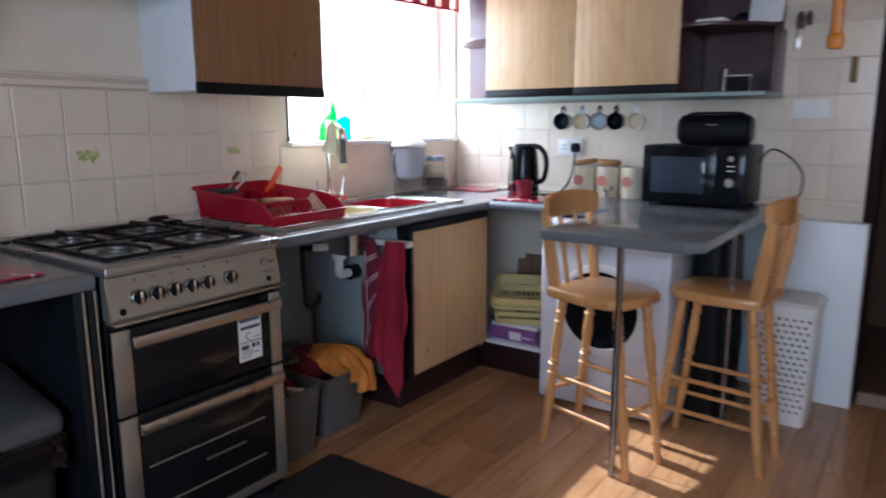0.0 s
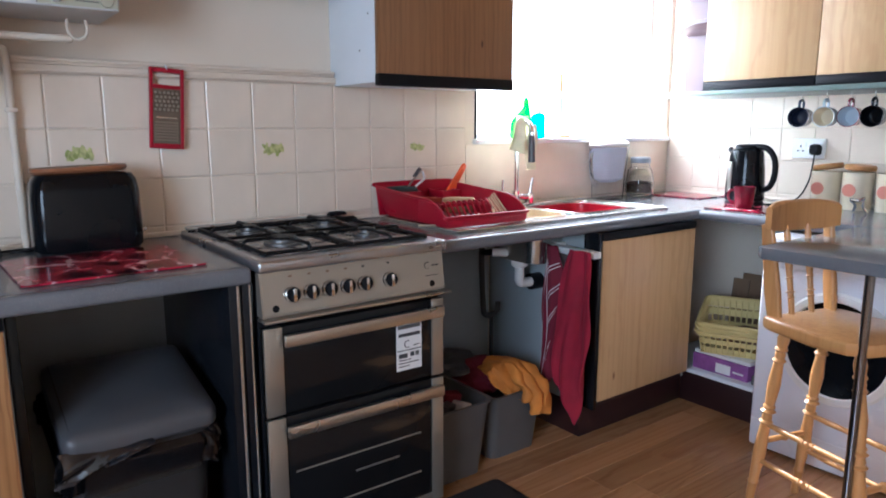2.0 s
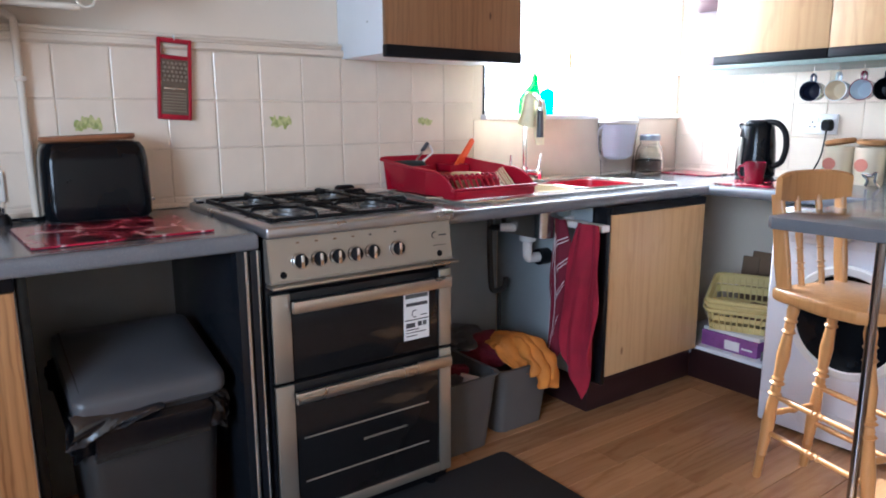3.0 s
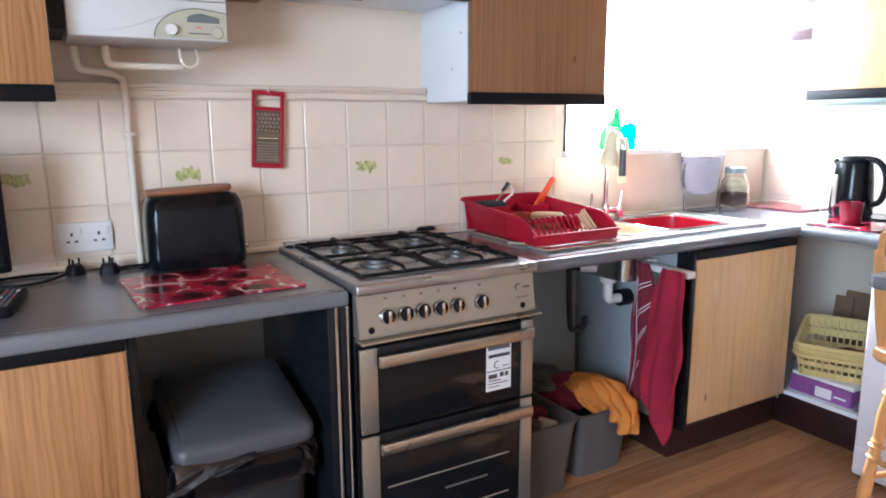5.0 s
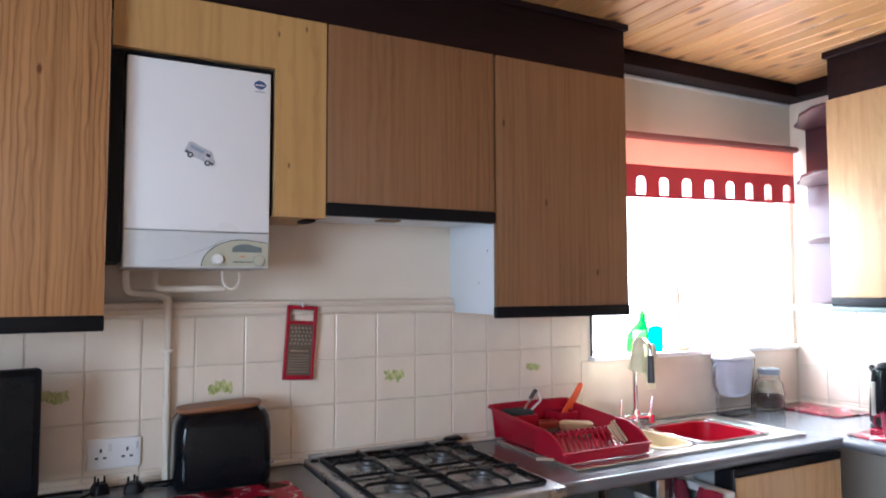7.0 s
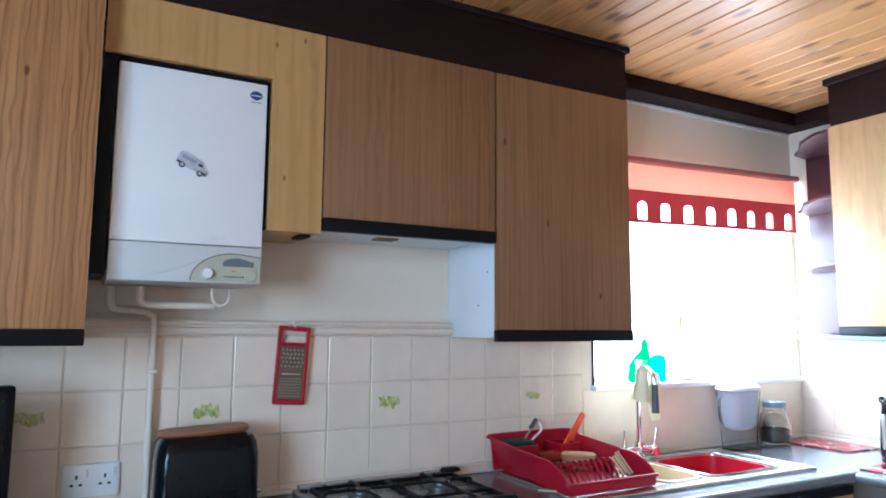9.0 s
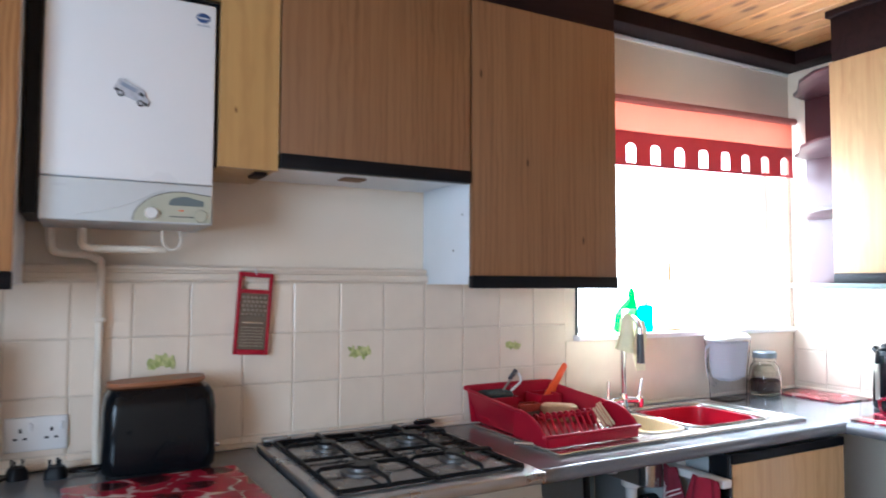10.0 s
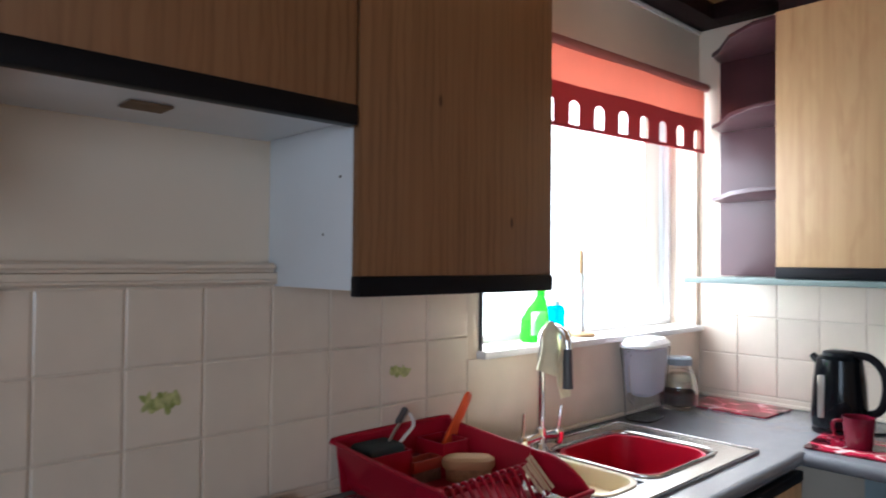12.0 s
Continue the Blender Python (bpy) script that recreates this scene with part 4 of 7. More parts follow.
def pan_support(y0, y1):
    x0, x1, z = -2.095, -1.545, 0.937
    ym = (y0 + y1) / 2
    bm_ = tube([(x0, y0, z - 0.011), (x1, y0, z - 0.011), (x1, y1, z - 0.011), (x0, y1, z - 0.011)], 0.0055, 8, 0, True)
    for (bx, by) in ((-1.97, ym), (-1.70, ym)):
        for dx, dy in ((1, 0), (-1, 0), (0, 1), (0, -1)):
            if dx:
                e = (x1 if bx > -1.8 else x0, by) if (dx > 0) == (bx > -1.8) else (-1.835, by)
            else:
                e = (bx, y1 if dy > 0 else y0)
            a = Vector((bx + dx * 0.026, by + dy * 0.026, z + 0.004))
            c1 = Vector((e[0] - dx * 0.009, e[1] - dy * 0.009, z + 0.003))
            join(bm_, tube([a, c1, Vector((e[0], e[1], z - 0.002)), Vector((e[0], e[1], z - 0.011))], 0.0056, 8, 0))
    join(bm_, rod((-1.835, y0, z - 0.008), (-1.835, y1, z - 0.008), 0.005, 8))
    for xx in (x0, x1):
        for yy in (y0, y1):
            join(bm_, rod((xx, yy, 0.9195), (xx, yy, z - 0.010), 0.006, 8))
    part("pan_support", bm_, IRON, k, "black iron pan support")
pan_support(CY0 + 0.038, 1.192)
pan_support(1.202, CY1 - 0.038)
part("hob_bung", lathe([(0, 0.007), (0.011, 0.006), (0.014, 0.0)], 18, Matrix.Translation((-2.112, CY0 + 0.018, 0.9165))), BLACK, k, "black rubber bung")

# ---- cupboards, north wall ----
c = thing("wall_cupboard", (-1.21, 3.3, 1.41), "double wall cupboard with pale wood-effect doors", "cupboard", "wall cupboards on hooks")
part("carcass", box(-1.706, -0.725, 3.122, N - 0.004, 1.422, 2.314, 0.001), MAROON, c)
for x0, x1 in ((-1.708, -1.217), (-1.213, -0.722)):
    part("door", box(x0, x1, 3.100, 3.120, 1.450, 2.314, 0.002), OAK_DOOR, c)
    part("finger_pull", box(x0, x1, 3.094, 3.124, 1.412, 1.450, 0.004), BLACK, c, "black plastic finger pull strip")
c = thing("corner_shelves", (-1.9, 3.4, 1.41), "dark maroon open corner shelves beside the window", "shelf")
part("back_panel", box(-2.085, -1.712, N - 0.020, N - 0.004, 1.412, 2.314, 0.001), MAROON, c)
shelf_pts = [(-1.712, 3.13), (-1.80, 3.14), (-1.92, 3.22), (-2.02, 3.36), (-2.07, 3.40), (-2.085, 3.508), (-1.712, 3.508)]
for z in (1.714, 2.008, 2.302):
    part("shelf_board", slab(shelf_pts[::-1], z, z + 0.016, 0.002), MAROON, c)
solid("cupboard_base_board", box(-2.03, -0.36, 3.085, N - 0.004, 1.390, 1.410, 0.003), GREEN_BOARD, "grey-green board under the wall cupboards", "board")
c = thing("open_shelf_unit", (-0.54, 3.3, 1.41), "dark open shelf unit with oddments on it", "shelf")
part("back_panel", box(-0.72, -0.385, N - 0.018, N - 0.004, 1.412, 2.314), MAROON, c)
part("side_board", box(-0.385, -0.368, 3.30, N - 0.004, 1.412, 1.690, 0.002), MAROON, c)
sp = [(-0.72, 3.508), (-0.72, 3.12), (-0.60, 3.12), (-0.43, 3.25), (-0.388, 3.32), (-0.388, 3.508)]
for z in (1.690, 1.97):
    part("shelf_board", slab(sp, z, z + 0.016, 0.002), MAROON, c)
r = thing("photo_frame", (-0.53, 3.36, 1.41), "small white wire photo frame on the shelf", "frame")
part("rim", tube([(-0.585, 3.35, 1.416), (-0.475, 3.35, 1.416), (-0.475, 3.36, 1.49), (-0.585, 3.36, 1.49)], 0.005, 8, 0, True), SOCKET, r)
part("picture", box(-0.58, -0.48, 3.362, 3.366, 1.416, 1.486), BLACK, r)
solid("small_tin", lathe([(0, 0), (0.022, 0), (0.022, 0.10), (0.018, 0.115), (0, 0.115)], 20, Matrix.Translation((-0.60, 3.42, 1.411))), STEEL, "small steel tin standing on the shelf", "tin")
solid("glass_tumbler", lathe([(0, 0), (0.020, 0), (0.024, 0.10), (0.022, 0.10), (0.018, 0.006), (0, 0.006)], 20, Matrix.Translation((-0.435, 3.38, 1.411))), CLEAR, "clear tumbler standing on the shelf", "tumbler")
solid("paper_stack", box(-0.70, -0.58, 3.25, 3.45, 1.707, 1.735, 0.003), STICKER, "white folded papers on the shelf", "papers")
solid("dark_pouch", lathe([(0, 0), (0.04, 0.004), (0.045, 0.03), (0.02, 0.055), (0, 0.055)], 18, Matrix.Translation((-0.53, 3.38, 1.707))), BLACK, "small black pouch on the shelf", "pouch")
card = solid("leaning_card", box(-0.075, 0.075, -0.003, 0.003, 0.0, 0.26, 0.001), PANEL_WHITE, "large white card leaning on the shelf", "card")
card.matrix_world = pose(-0.43, 3.33, 1.7065, -12, 0, -14)

# mugs on hooks
def mug(x, y, z, out, inside, label):
    t = thing("hanging_mug", (x, y, z), label, "mug", "mugs under the cupboard")
    m_ = Matrix.Translation((x, y + 0.035, z)) @ Matrix.Rotation(radians(90), 4, "X") @ Matrix.Rotation(radians(8), 4, "Y")
    cup = part("cup", lathe([(0, 0), (0.033, 0), (0.038, 0.012), (0.041, 0.085), (0.0415, 0.088), (0.0385, 0.086)], 28, m_), out, t)
    part("inner_glaze", lathe([(0.0385, 0.086), (0.036, 0.014), (0.030, 0.006), (0, 0.005)], 28, m_), inside, cup)
    part("handle", tube([(x, y + 0.012, z + 0.038), (x, y + 0.012, z + 0.062), (x, y - 0.005, z + 0.070), (x, y - 0.022, z + 0.062), (x, y - 0.022, z + 0.038)], 0.0055, 10), out, t)
    h = thing("cup_hook", (x, y - 0.004, 1.36), "small brass cup hook screwed into the board", "hook", "cup hooks")
    part("hook_wire", tube([(x, y - 0.004, 1.391), (x, y - 0.004, 1.374), (x, y + 0.010, 1.366), (x, y + 0.006, 1.352), (x, y - 0.008, 1.350)], 0.002, 6), STEEL, h)
    return t


for x, o, i, lab in ((-1.332, NAVY, NAVY, "navy glazed mug hanging on a hook"), (-1.231, BLUE_MUG, CERAMIC, "pale blue mug hanging on a hook"), (-1.136, RED_MUG, BLUE_MUG, "red mug with a pale inside hanging on a hook"), (-1.050, GLOSS_BLACK, GLOSS_BLACK, "black mug hanging on a hook"), (-0.954, SOCKET, CERAMIC, "white mug hanging on a hook")):
    mug(x, 3.25, 1.290, o, i, lab)

# ---- left worktop things ----
def socket(name, label, m_, plugs=False):
    """A double socket; local x across, y out of the wall, z up."""
    t = thing(name, m_.translation, label, "socket")
    def put(bm_):
        bmesh.ops.transform(bm_, matrix=m_, verts=bm_.verts)
        return bm_
    face = part("plate", put(box(-0.074, 0.074, 0, 0.012, -0.045, 0.045, 0.004, 3)), SOCKET, t)
    for cx in (-0.036, 0.036):
        part("earth_slot", put(box(cx - 0.003, cx + 0.003, 0.0115, 0.0130, 0.005, 0.016)), INK, face)
        for dx in (-0.011, 0.011):
            part("pin_slot", put(box(cx + dx - 0.0045, cx + dx + 0.0045, 0.0115, 0.0130, -0.014, -0.008)), INK, face)
        part("switch", put(box(cx + 0.018, cx + 0.028, 0.011, 0.0165, 0.008, 0.030, 0.002)), material("white_switch_plastic", (0.74, 0.74, 0.75), 0.3), face)
    return t


socket("wall_socket", "white double socket on the tiles", Matrix(((0, 1, 0, WX + 0.006), (1, 0, 0, 0.322), (0, 0, 1, 1.000), (0, 0, 0, 1))))
socket("wall_socket", "white double socket with a black plug", Matrix(((1, 0, 0, -1.412), (0, -1, 0, N - 0.009), (0, 0, 1, 1.152), (0, 0, 0, 1))))

t = thing("toaster", (-2.055, 0.612, 0.9), "black two-slice toaster under a wooden cover", "toaster")
m_ = Matrix.Translation((-2.055, 0.612, 0.9))
secs = []
for z, s in ((0.010, 0.95), (0.016, 0.985), (0.05, 1.0), (0.17, 0.985), (0.205, 0.95), (0.222, 0.88), (0.226, 0.80)):
    secs.append((rounded(0.165 * (s if z > 0.1 else 1) * min(s + 0.02, 1), 0.282 * s, 0.040), z))
part("body", loft(secs, m_), GLOSS_BLACK, t)
part("base", loft([(rounded(0.15, 0.26, 0.03), 0.0), (rounded(0.15, 0.26, 0.03), 0.010)], m_), BLACK, t)
part("lever", box(-2.065, -2.045, 0.752, 0.772, 0.945, 0.958, 0.003), CHROME, t)
part("button", box(-2.08, -2.068, 0.752, 0.758, 1.03, 1.042, 0.002), STEEL, t)
solid("toaster_cover", loft([(rounded(0.10, 0.238, 0.045), 0.0), (rounded(0.115, 0.250, 0.050), 0.008), (rounded(0.11, 0.246, 0.050), 0.016)], Matrix.Translation((-2.055, 0.605, 1.1265)) @ Matrix.Rotation(radians(2), 4, "X")), RED_WOOD, "reddish wooden cover lying on the toaster", "cover")

def placemat(cx, cy, w, d, rot=0.0, label="glossy poppy-print glass worktop saver"):
    o = thing("placemat", (0, 0, 0), label, "placemat", "poppy placemats")
    part("printed_sheet", loft([(rounded(w, d, 0.012), 0.0015), (rounded(w, d, 0.012), 0.0060)], None), MAT_POPPY, o)
    for sx in (-1, 1):
        for sy in (-1, 1):
            part("rubber_foot", lathe([(0, 0.0), (0.006, 0.0), (0.006, 0.0014), (0, 0.0014)], 12, Matrix.Translation((sx * (w / 2 - 0.03), sy * (d / 2 - 0.03), 0))), SOCKET, o)
    o.matrix_world = pose(cx, cy, 0.9006, 0, 0, rot)
    return o


placemat(-1.785, 0.600, 0.355, 0.415, 3)
placemat(-1.965, 3.385, 0.33, 0.24, -2)
placemat(-1.440, 3.072, 0.28, 0.24, 4)

t = thing("remote_control", (-1.79, 0.13, 0.9), "black remote control with coloured keys", "remote control")
m_ = Matrix.Translation((-1.80, 0.128, 0.9006)) @ Matrix.Rotation(radians(-8), 4, "Z") @ Matrix.Diagonal((1.15, 1.1, 1, 1))
bm = loft([(rounded(0.20, 0.05, 0.012), 0.0), (rounded(0.205, 0.052, 0.014), 0.012), (rounded(0.195, 0.046, 0.012), 0.022)], m_)
part("case", bm, BLACK, t)
keycols = (SOCKET, BLUE_INK, RED, BOX_GREY)
for i in range(9):
    for j in range(3):
        b_ = box(-0.085 + i * 0.019, -0.075 + i * 0.019, -0.016 + j * 0.012, -0.008 + j * 0.012, 0.021, 0.0245, 0.001, 1)
        bmesh.ops.transform(b_, matrix=m_, verts=b_.verts)
        part("key", b_, keycols[(i * 2 + j) % 4] if i in (1, 4) else BOX_GREY, t)
t = thing("television", (-1.98, -0.05, 0.9), "small black flat television on the worktop", "television")
m_ = Matrix.Translation((-1.96, 0.138, 0.9)) @ Matrix.Rotation(radians(-78), 4, "Z")
def tv(bm_):
    bmesh.ops.transform(bm_, matrix=m_, verts=bm_.verts)
    return bm_
part("case", tv(box(0.0, 0.52, -0.03, 0.012, 0.055, 0.385, 0.008)), BLACK, t)
part("screen", tv(box(0.018, 0.502, 0.012, 0.014, 0.075, 0.368)), GLOSS_BLACK, t)
part("neck", tv(box(0.23, 0.29, -0.025, 0.0, 0.012, 0.06, 0.004)), BLACK, t)
part("foot", tv(loft([(rounded(0.26, 0.16, 0.05), 0.0), (rounded(0.25, 0.15, 0.05), 0.013)], Matrix.Translation((0.26, 0.0, 0)))), GLOSS_BLACK, t)

def plug(x, y, rot, label):
    p_ = thing("mains_plug", (x, y, 0.9), label, "plug", "loose mains plugs")
    m2 = Matrix.Translation((x, y, 0.9)) @ Matrix.Rotation(radians(rot), 4, "Z")
    b_ = loft([(rounded(0.052, 0.046, 0.014), 0.0), (rounded(0.050, 0.044, 0.014), 0.018), (rounded(0.036, 0.032, 0.012), 0.030)], m2)
    part("plug_body", b_, BLACK, p_)
    for dx, dy in ((0.0, 0.012), (-0.012, -0.010), (0.012, -0.010)):
        b_ = box(dx - 0.003, dx + 0.003, dy - 0.002, dy + 0.002, 0.029, 0.048)
        bmesh.ops.transform(b_, matrix=m2, verts=b_.verts)
        part("pin", b_, BLACK, p_)
    return p_


pg = plug(-2.115, 0.285, 20, "black mains plug lying pins up on the worktop")
part("cable", tube([(-2.10, 0.262, 0.908), (-2.03, 0.20, 0.905), (-2.02, 0.12, 0.905), (-2.10, 0.05, 0.905), (-2.14, 0.15, 0.905), (-2.13, 0.24, 0.906)], 0.004, 8, 5), BLACK, pg)
pg = plug(-2.085, 0.372, 75, "black mains plug lying on its side on the worktop")
part("cable", tube([(-2.09, 0.39, 0.912), (-2.10, 0.42, 0.908), (-2.09, 0.455, 0.905), (-2.11, 0.475, 0.905), (-2.12, 0.50, 0.905)], 0.004, 8, 5), BLACK, pg)
part("cable", tube([(-2.10, 0.385, 0.905), (-2.13, 0.41, 0.905), (-2.14, 0.47, 0.905), (-2.13, 0.52, 0.905)], 0.004, 8, 5), BLACK, pg)

# grater hanging on the rail
t = thing("box_grater", (WX + 0.02, 0.895, 1.18), "flat steel grater with a red plastic frame", "grater")
m_ = Matrix.Translation((WX + 0.026, 0.884, 1.312)) @ Matrix.Rotation(radians(-3.5), 4, "X")
def gr(bm_):
    bmesh.ops.transform(bm_, matrix=m_, verts=bm_.verts)
    return bm_
fr = gr(box(-0.008, 0.008, -0.052, -0.042, -0.128, 0.122, 0.003))
join(fr, gr(box(-0.008, 0.008, 0.042, 0.052, -0.128, 0.122, 0.003)))
join(fr, gr(box(-0.008, 0.008, -0.042, 0.042, -0.128, -0.112, 0.003)))
join(fr, gr(box(-0.008, 0.008, -0.042, 0.042, 0.108, 0.122, 0.003)))
join(fr, gr(box(-0.008, 0.008, -0.042, 0.042, 0.058, 0.070, 0.003)))
part("frame", fr, RED, t)
gp = part("blade_plate", gr(box(-0.002, 0.002, -0.042, 0.042, -0.112, 0.058)), material("grater_steel", (0.20, 0.17, 0.14), 0.35, 0.9, vary=0.15, scale=30), t, "steel blade plate")
for r_ in range(5):
    for q in range(6):
        part("tooth", gr(lathe([(0.0048, 0), (0.003, 0.003), (0, 0.0035)], 8, along((0.002, -0.033 + q * 0.0128 + (r_ % 2) * 0.004, 0.046 - r_ * 0.013), (1, -0.033 + q * 0.0128 + (r_ % 2) * 0.004, 0.046 - r_ * 0.013)))), SILVER, gp)
part("slicer_blade", gr(box(0.001, 0.005, -0.032, 0.032, -0.034, -0.029, 0.001)), CHROME, gp)
for r_ in range(7):
    b_ = bmesh.new()
    for q in range(11):
        join(b_, gr(box(0.0018, 0.0042, -0.034 + q * 0.0065, -0.031 + q * 0.0065, -0.103 + r_ * 0.0092, -0.099 + r_ * 0.0092)))
    part("fine_teeth", b_, SILVER, gp)
part("hook", tube([(WX + 0.014, 0.890, 1.444), (WX + 0.030, 0.890, 1.440), (WX + 0.032, 0.890, 1.428)], 0.003, 8), SOCKET, t)

# ---- sink, tap and what stands round them ----
s = thing("sink", (-1.885, 2.30, 0.90), "stainless steel sink with one and a half bowls", "sink")
px, py = [-2.125, SX0, SX1, -1.640], [1.645, 2.080, 2.275, 2.310, 2.690, 2.795]
bm = bmesh.new()
vt = {(i_, j_, k_): bm.verts.new((px[i_], py[j_], (0.9003, 0.9072)[k_])) for i_ in range(4) for j_ in range(6) for k_ in range(2)}
def plate(i_, j_):
    return 0 <= i_ < 3 and 0 <= j_ < 5 and not (i_ == 1 and j_ in (1, 3))
for i_ in range(3):
    for j_ in range(5):
        if plate(i_, j_):
            a_ = [(i_, j_), (i_ + 1, j_), (i_ + 1, j_ + 1), (i_, j_ + 1)]
            bm.faces.new([vt[(*p_, 1)] for p_ in a_]), bm.faces.new([vt[(*p_, 0)] for p_ in a_[::-1]])
            for d_, (p_, q_) in zip(((0, -1), (1, 0), (0, 1), (-1, 0)), zip(a_, a_[1:] + a_[:1])):
                if not plate(i_ + d_[0], j_ + d_[1]):
                    bm.faces.new([vt[(*p_, 0)], vt[(*q_, 0)], vt[(*q_, 1)], vt[(*p_, 1)]])
part("drainer_plate", bm, SINK, s, "stainless drainer plate", False)
part("plate_rim", tube([(-2.121, 1.649, 0.907), (-1.644, 1.649, 0.907), (-1.644, 2.791, 0.907), (-2.121, 2.791, 0.907)], 0.004, 8, 0, True), SINK, s)
for i in range(7):
    part("drainer_rib", rod((-2.02 + i * 0.05, 1.69, 0.9062), (-2.02 + i * 0.05, 2.055, 0.9062), 0.003, 8), SINK, s)
def bowl(y0, y1, depth, name, mat_, inset, lip, par, top):
    cx, cy = (SX0 + SX1) / 2, (y0 + y1) / 2
    return part(name, tub(SX1 - SX0 - 2 * inset, y1 - y0 - 2 * inset, depth, 0.055, 0.004, 0.91, Matrix.Translation((cx, cy, top - depth)), lip), mat_, par)
bowl(2.080, 2.275, 0.178, "half_bowl", SINK, 0.001, 0.004, s, 0.9035)
bowl(2.310, 2.690, 0.16, "main_bowl", SINK, 0.0005, 0.004, s, 0.9035)
part("rim", tube([(x_, y_, 0.909) for x_, y_ in [(-1.885 + u, 2.4975 + v) for u, v in rounded(0.35, 0.395, 0.06, 4)]], 0.006, 8, 0, True), SINK, s)
w = solid("washing_up_bowl", tub(0.318, 0.352, 0.145, 0.075, 0.004, 0.93, Matrix.Translation((-1.885, 2.500, 0.7555)), 0.008), RED, "red plastic washing-up bowl set in the sink", "bowl")
w = solid("strainer_bowl", tub(0.325, 0.185, 0.045, 0.06, 0.004, 0.90, Matrix.Translation((-1.885, 2.1775, 0.862)), 0.012), CREAM_PLASTIC, "cream plastic strainer bowl in the half sink", "bowl")

t = thing("mixer_tap", (-2.068, 2.300, 0.907), "chrome bridge mixer tap with two levers", "tap")
part("bridge", tube([(-2.068, 2.220, 0.945), (-2.068, 2.300, 0.952), (-2.068, 2.380, 0.945)], 0.014, 14), CHROME, t)
part("base", lathe([(0.026, 0), (0.026, 0.008), (0.018, 0.02), (0.016, 0.06), (0.018, 0.07), (0, 0.07)], 24, Matrix.Translation((-2.068, 2.300, 0.9075))), CHROME, t)
for yy in (2.220, 2.380):
    v_ = part("valve", lathe([(0.018, -0.012), (0.020, 0.0), (0.020, 0.022), (0.014, 0.030), (0, 0.030)], 20, Matrix.Translation((-2.068, yy, 0.932))), CHROME, t)
    part("lever", rod((-2.068, yy, 0.958), (-2.063, yy + (0.012 if yy > 2.30 else -0.002), 1.030), 0.0055, 12, 0.0045), CHROME, v_)
part("spout", tube([(-2.068, 2.300, 0.97), (-2.068, 2.300, 1.10), (-2.068, 2.300, 1.20), (-2.058, 2.299, 1.255), (-2.020, 2.297, 1.275), (-1.978, 2.294, 1.255), (-1.968, 2.293, 1.21)], 0.0105, 14, 5), CHROME, t)
part("nozzle", rod((-1.968, 2.293, 1.215), (-1.966, 2.292, 1.105), 0.012, 16, 0.015), BIN_GREY, t, "dark grey spray nozzle")

def cloth(name, nu, nv, fn, mat_, label, category, thick=0.004, parent=None):
    """A draped sheet from a function of u and v, with thickness."""
    bm_ = bmesh.new()
    g = [[bm_.verts.new(fn(i / nu, j / nv)) for j in range(nv + 1)] for i in range(nu + 1)]
    fs = [bm_.faces.new((g[i][j], g[i + 1][j], g[i + 1][j + 1], g[i][j + 1])) for i in range(nu) for j in range(nv)]
    bmesh.ops.recalc_face_normals(bm_, faces=bm_.faces)
    bmesh.ops.solidify(bm_, geom=bm_.faces[:], thickness=thick)
    if parent:
        return part(name, bm_, mat_, parent)
    return solid(name, bm_, mat_, label, category)


def dishcloth(u, v):
    a = (u - 0.5) * 2
    spread = 0.034 + 0.036 * v
    zz = 1.292 - 0.030 * a * a - 0.150 * v * (0.80 + 0.20 * math.cos(a * 2.4))
    return (-2.012 + 0.022 * v + 0.016 * math.sin(5 * a + 2 * v) * v, 2.268 + a * spread - 0.012 * v, zz)


cloth("dishcloth", 18, 14, dishcloth, YELLOW_CLOTH, "pale yellow cloth draped over the tap", "cloth")
cloth("dishcloth", 8, 12, lambda u, v: (-2.000 + 0.006 * math.sin(7 * v), 2.322 + (u - 0.5) * (0.042 + 0.02 * math.sin(3 * v)), 1.262 - 0.19 * v), YELLOW_CLOTH, "pale yellow cloth hanging from the tap's spout", "cloth", 0.003)

# dish rack: high back, side walls that curl down at the front, a sloping row of plate ribs
RZ = 0.9085
t = thing("dish_rack", (-1.93, 1.86, RZ), "red plastic dish rack on the drainer", "dish rack")
RY0, RY1 = 1.650, 2.016
end = [(-1.876, 0.010), (-1.872, 0.094), (-1.815, 0.092), (-1.770, 0.080), (-1.735, 0.060), (-1.712, 0.040), (-1.700, 0.036), (-1.703, 0.004)]
edge = [(-2.172, 0.118), (-2.080, 0.110), (-1.960, 0.100)] + end[1:-1]
IN = 0.034
for y_, s_ in ((RY0, 1), (RY1, -1)):
    # the tray's side leans inwards to its floor; the front end piece stands upright
    cloth("side_wall", 10, 6, (lambda y0_, d_: lambda u, v: (-2.166 + 0.018 * v + (0.294 - 0.018 * v) * u, y0_ + d_ * IN * v, RZ + 0.006 + (0.112 - 0.018 * u) * (1 - v)))(y_, s_), RED, "", "", 0.004, t)
    part("end_piece", prism_y([(x_, RZ + z_) for x_, z_ in end], y_ - 0.003, y_ + 0.003, 0.001), RED, t)
    part("side_rim", tube([(x_, y_ - s_ * 0.003, RZ + z_) for x_, z_ in edge], 0.0052, 8), RED, t)
    part("runner", tube([(-2.12, y_ + s_ * IN, RZ + 0.005), (-1.99, y_ + s_ * IN, RZ + 0.005), (-1.87, y_ + s_ * IN, RZ + 0.005)], 0.005, 8), RED, t)
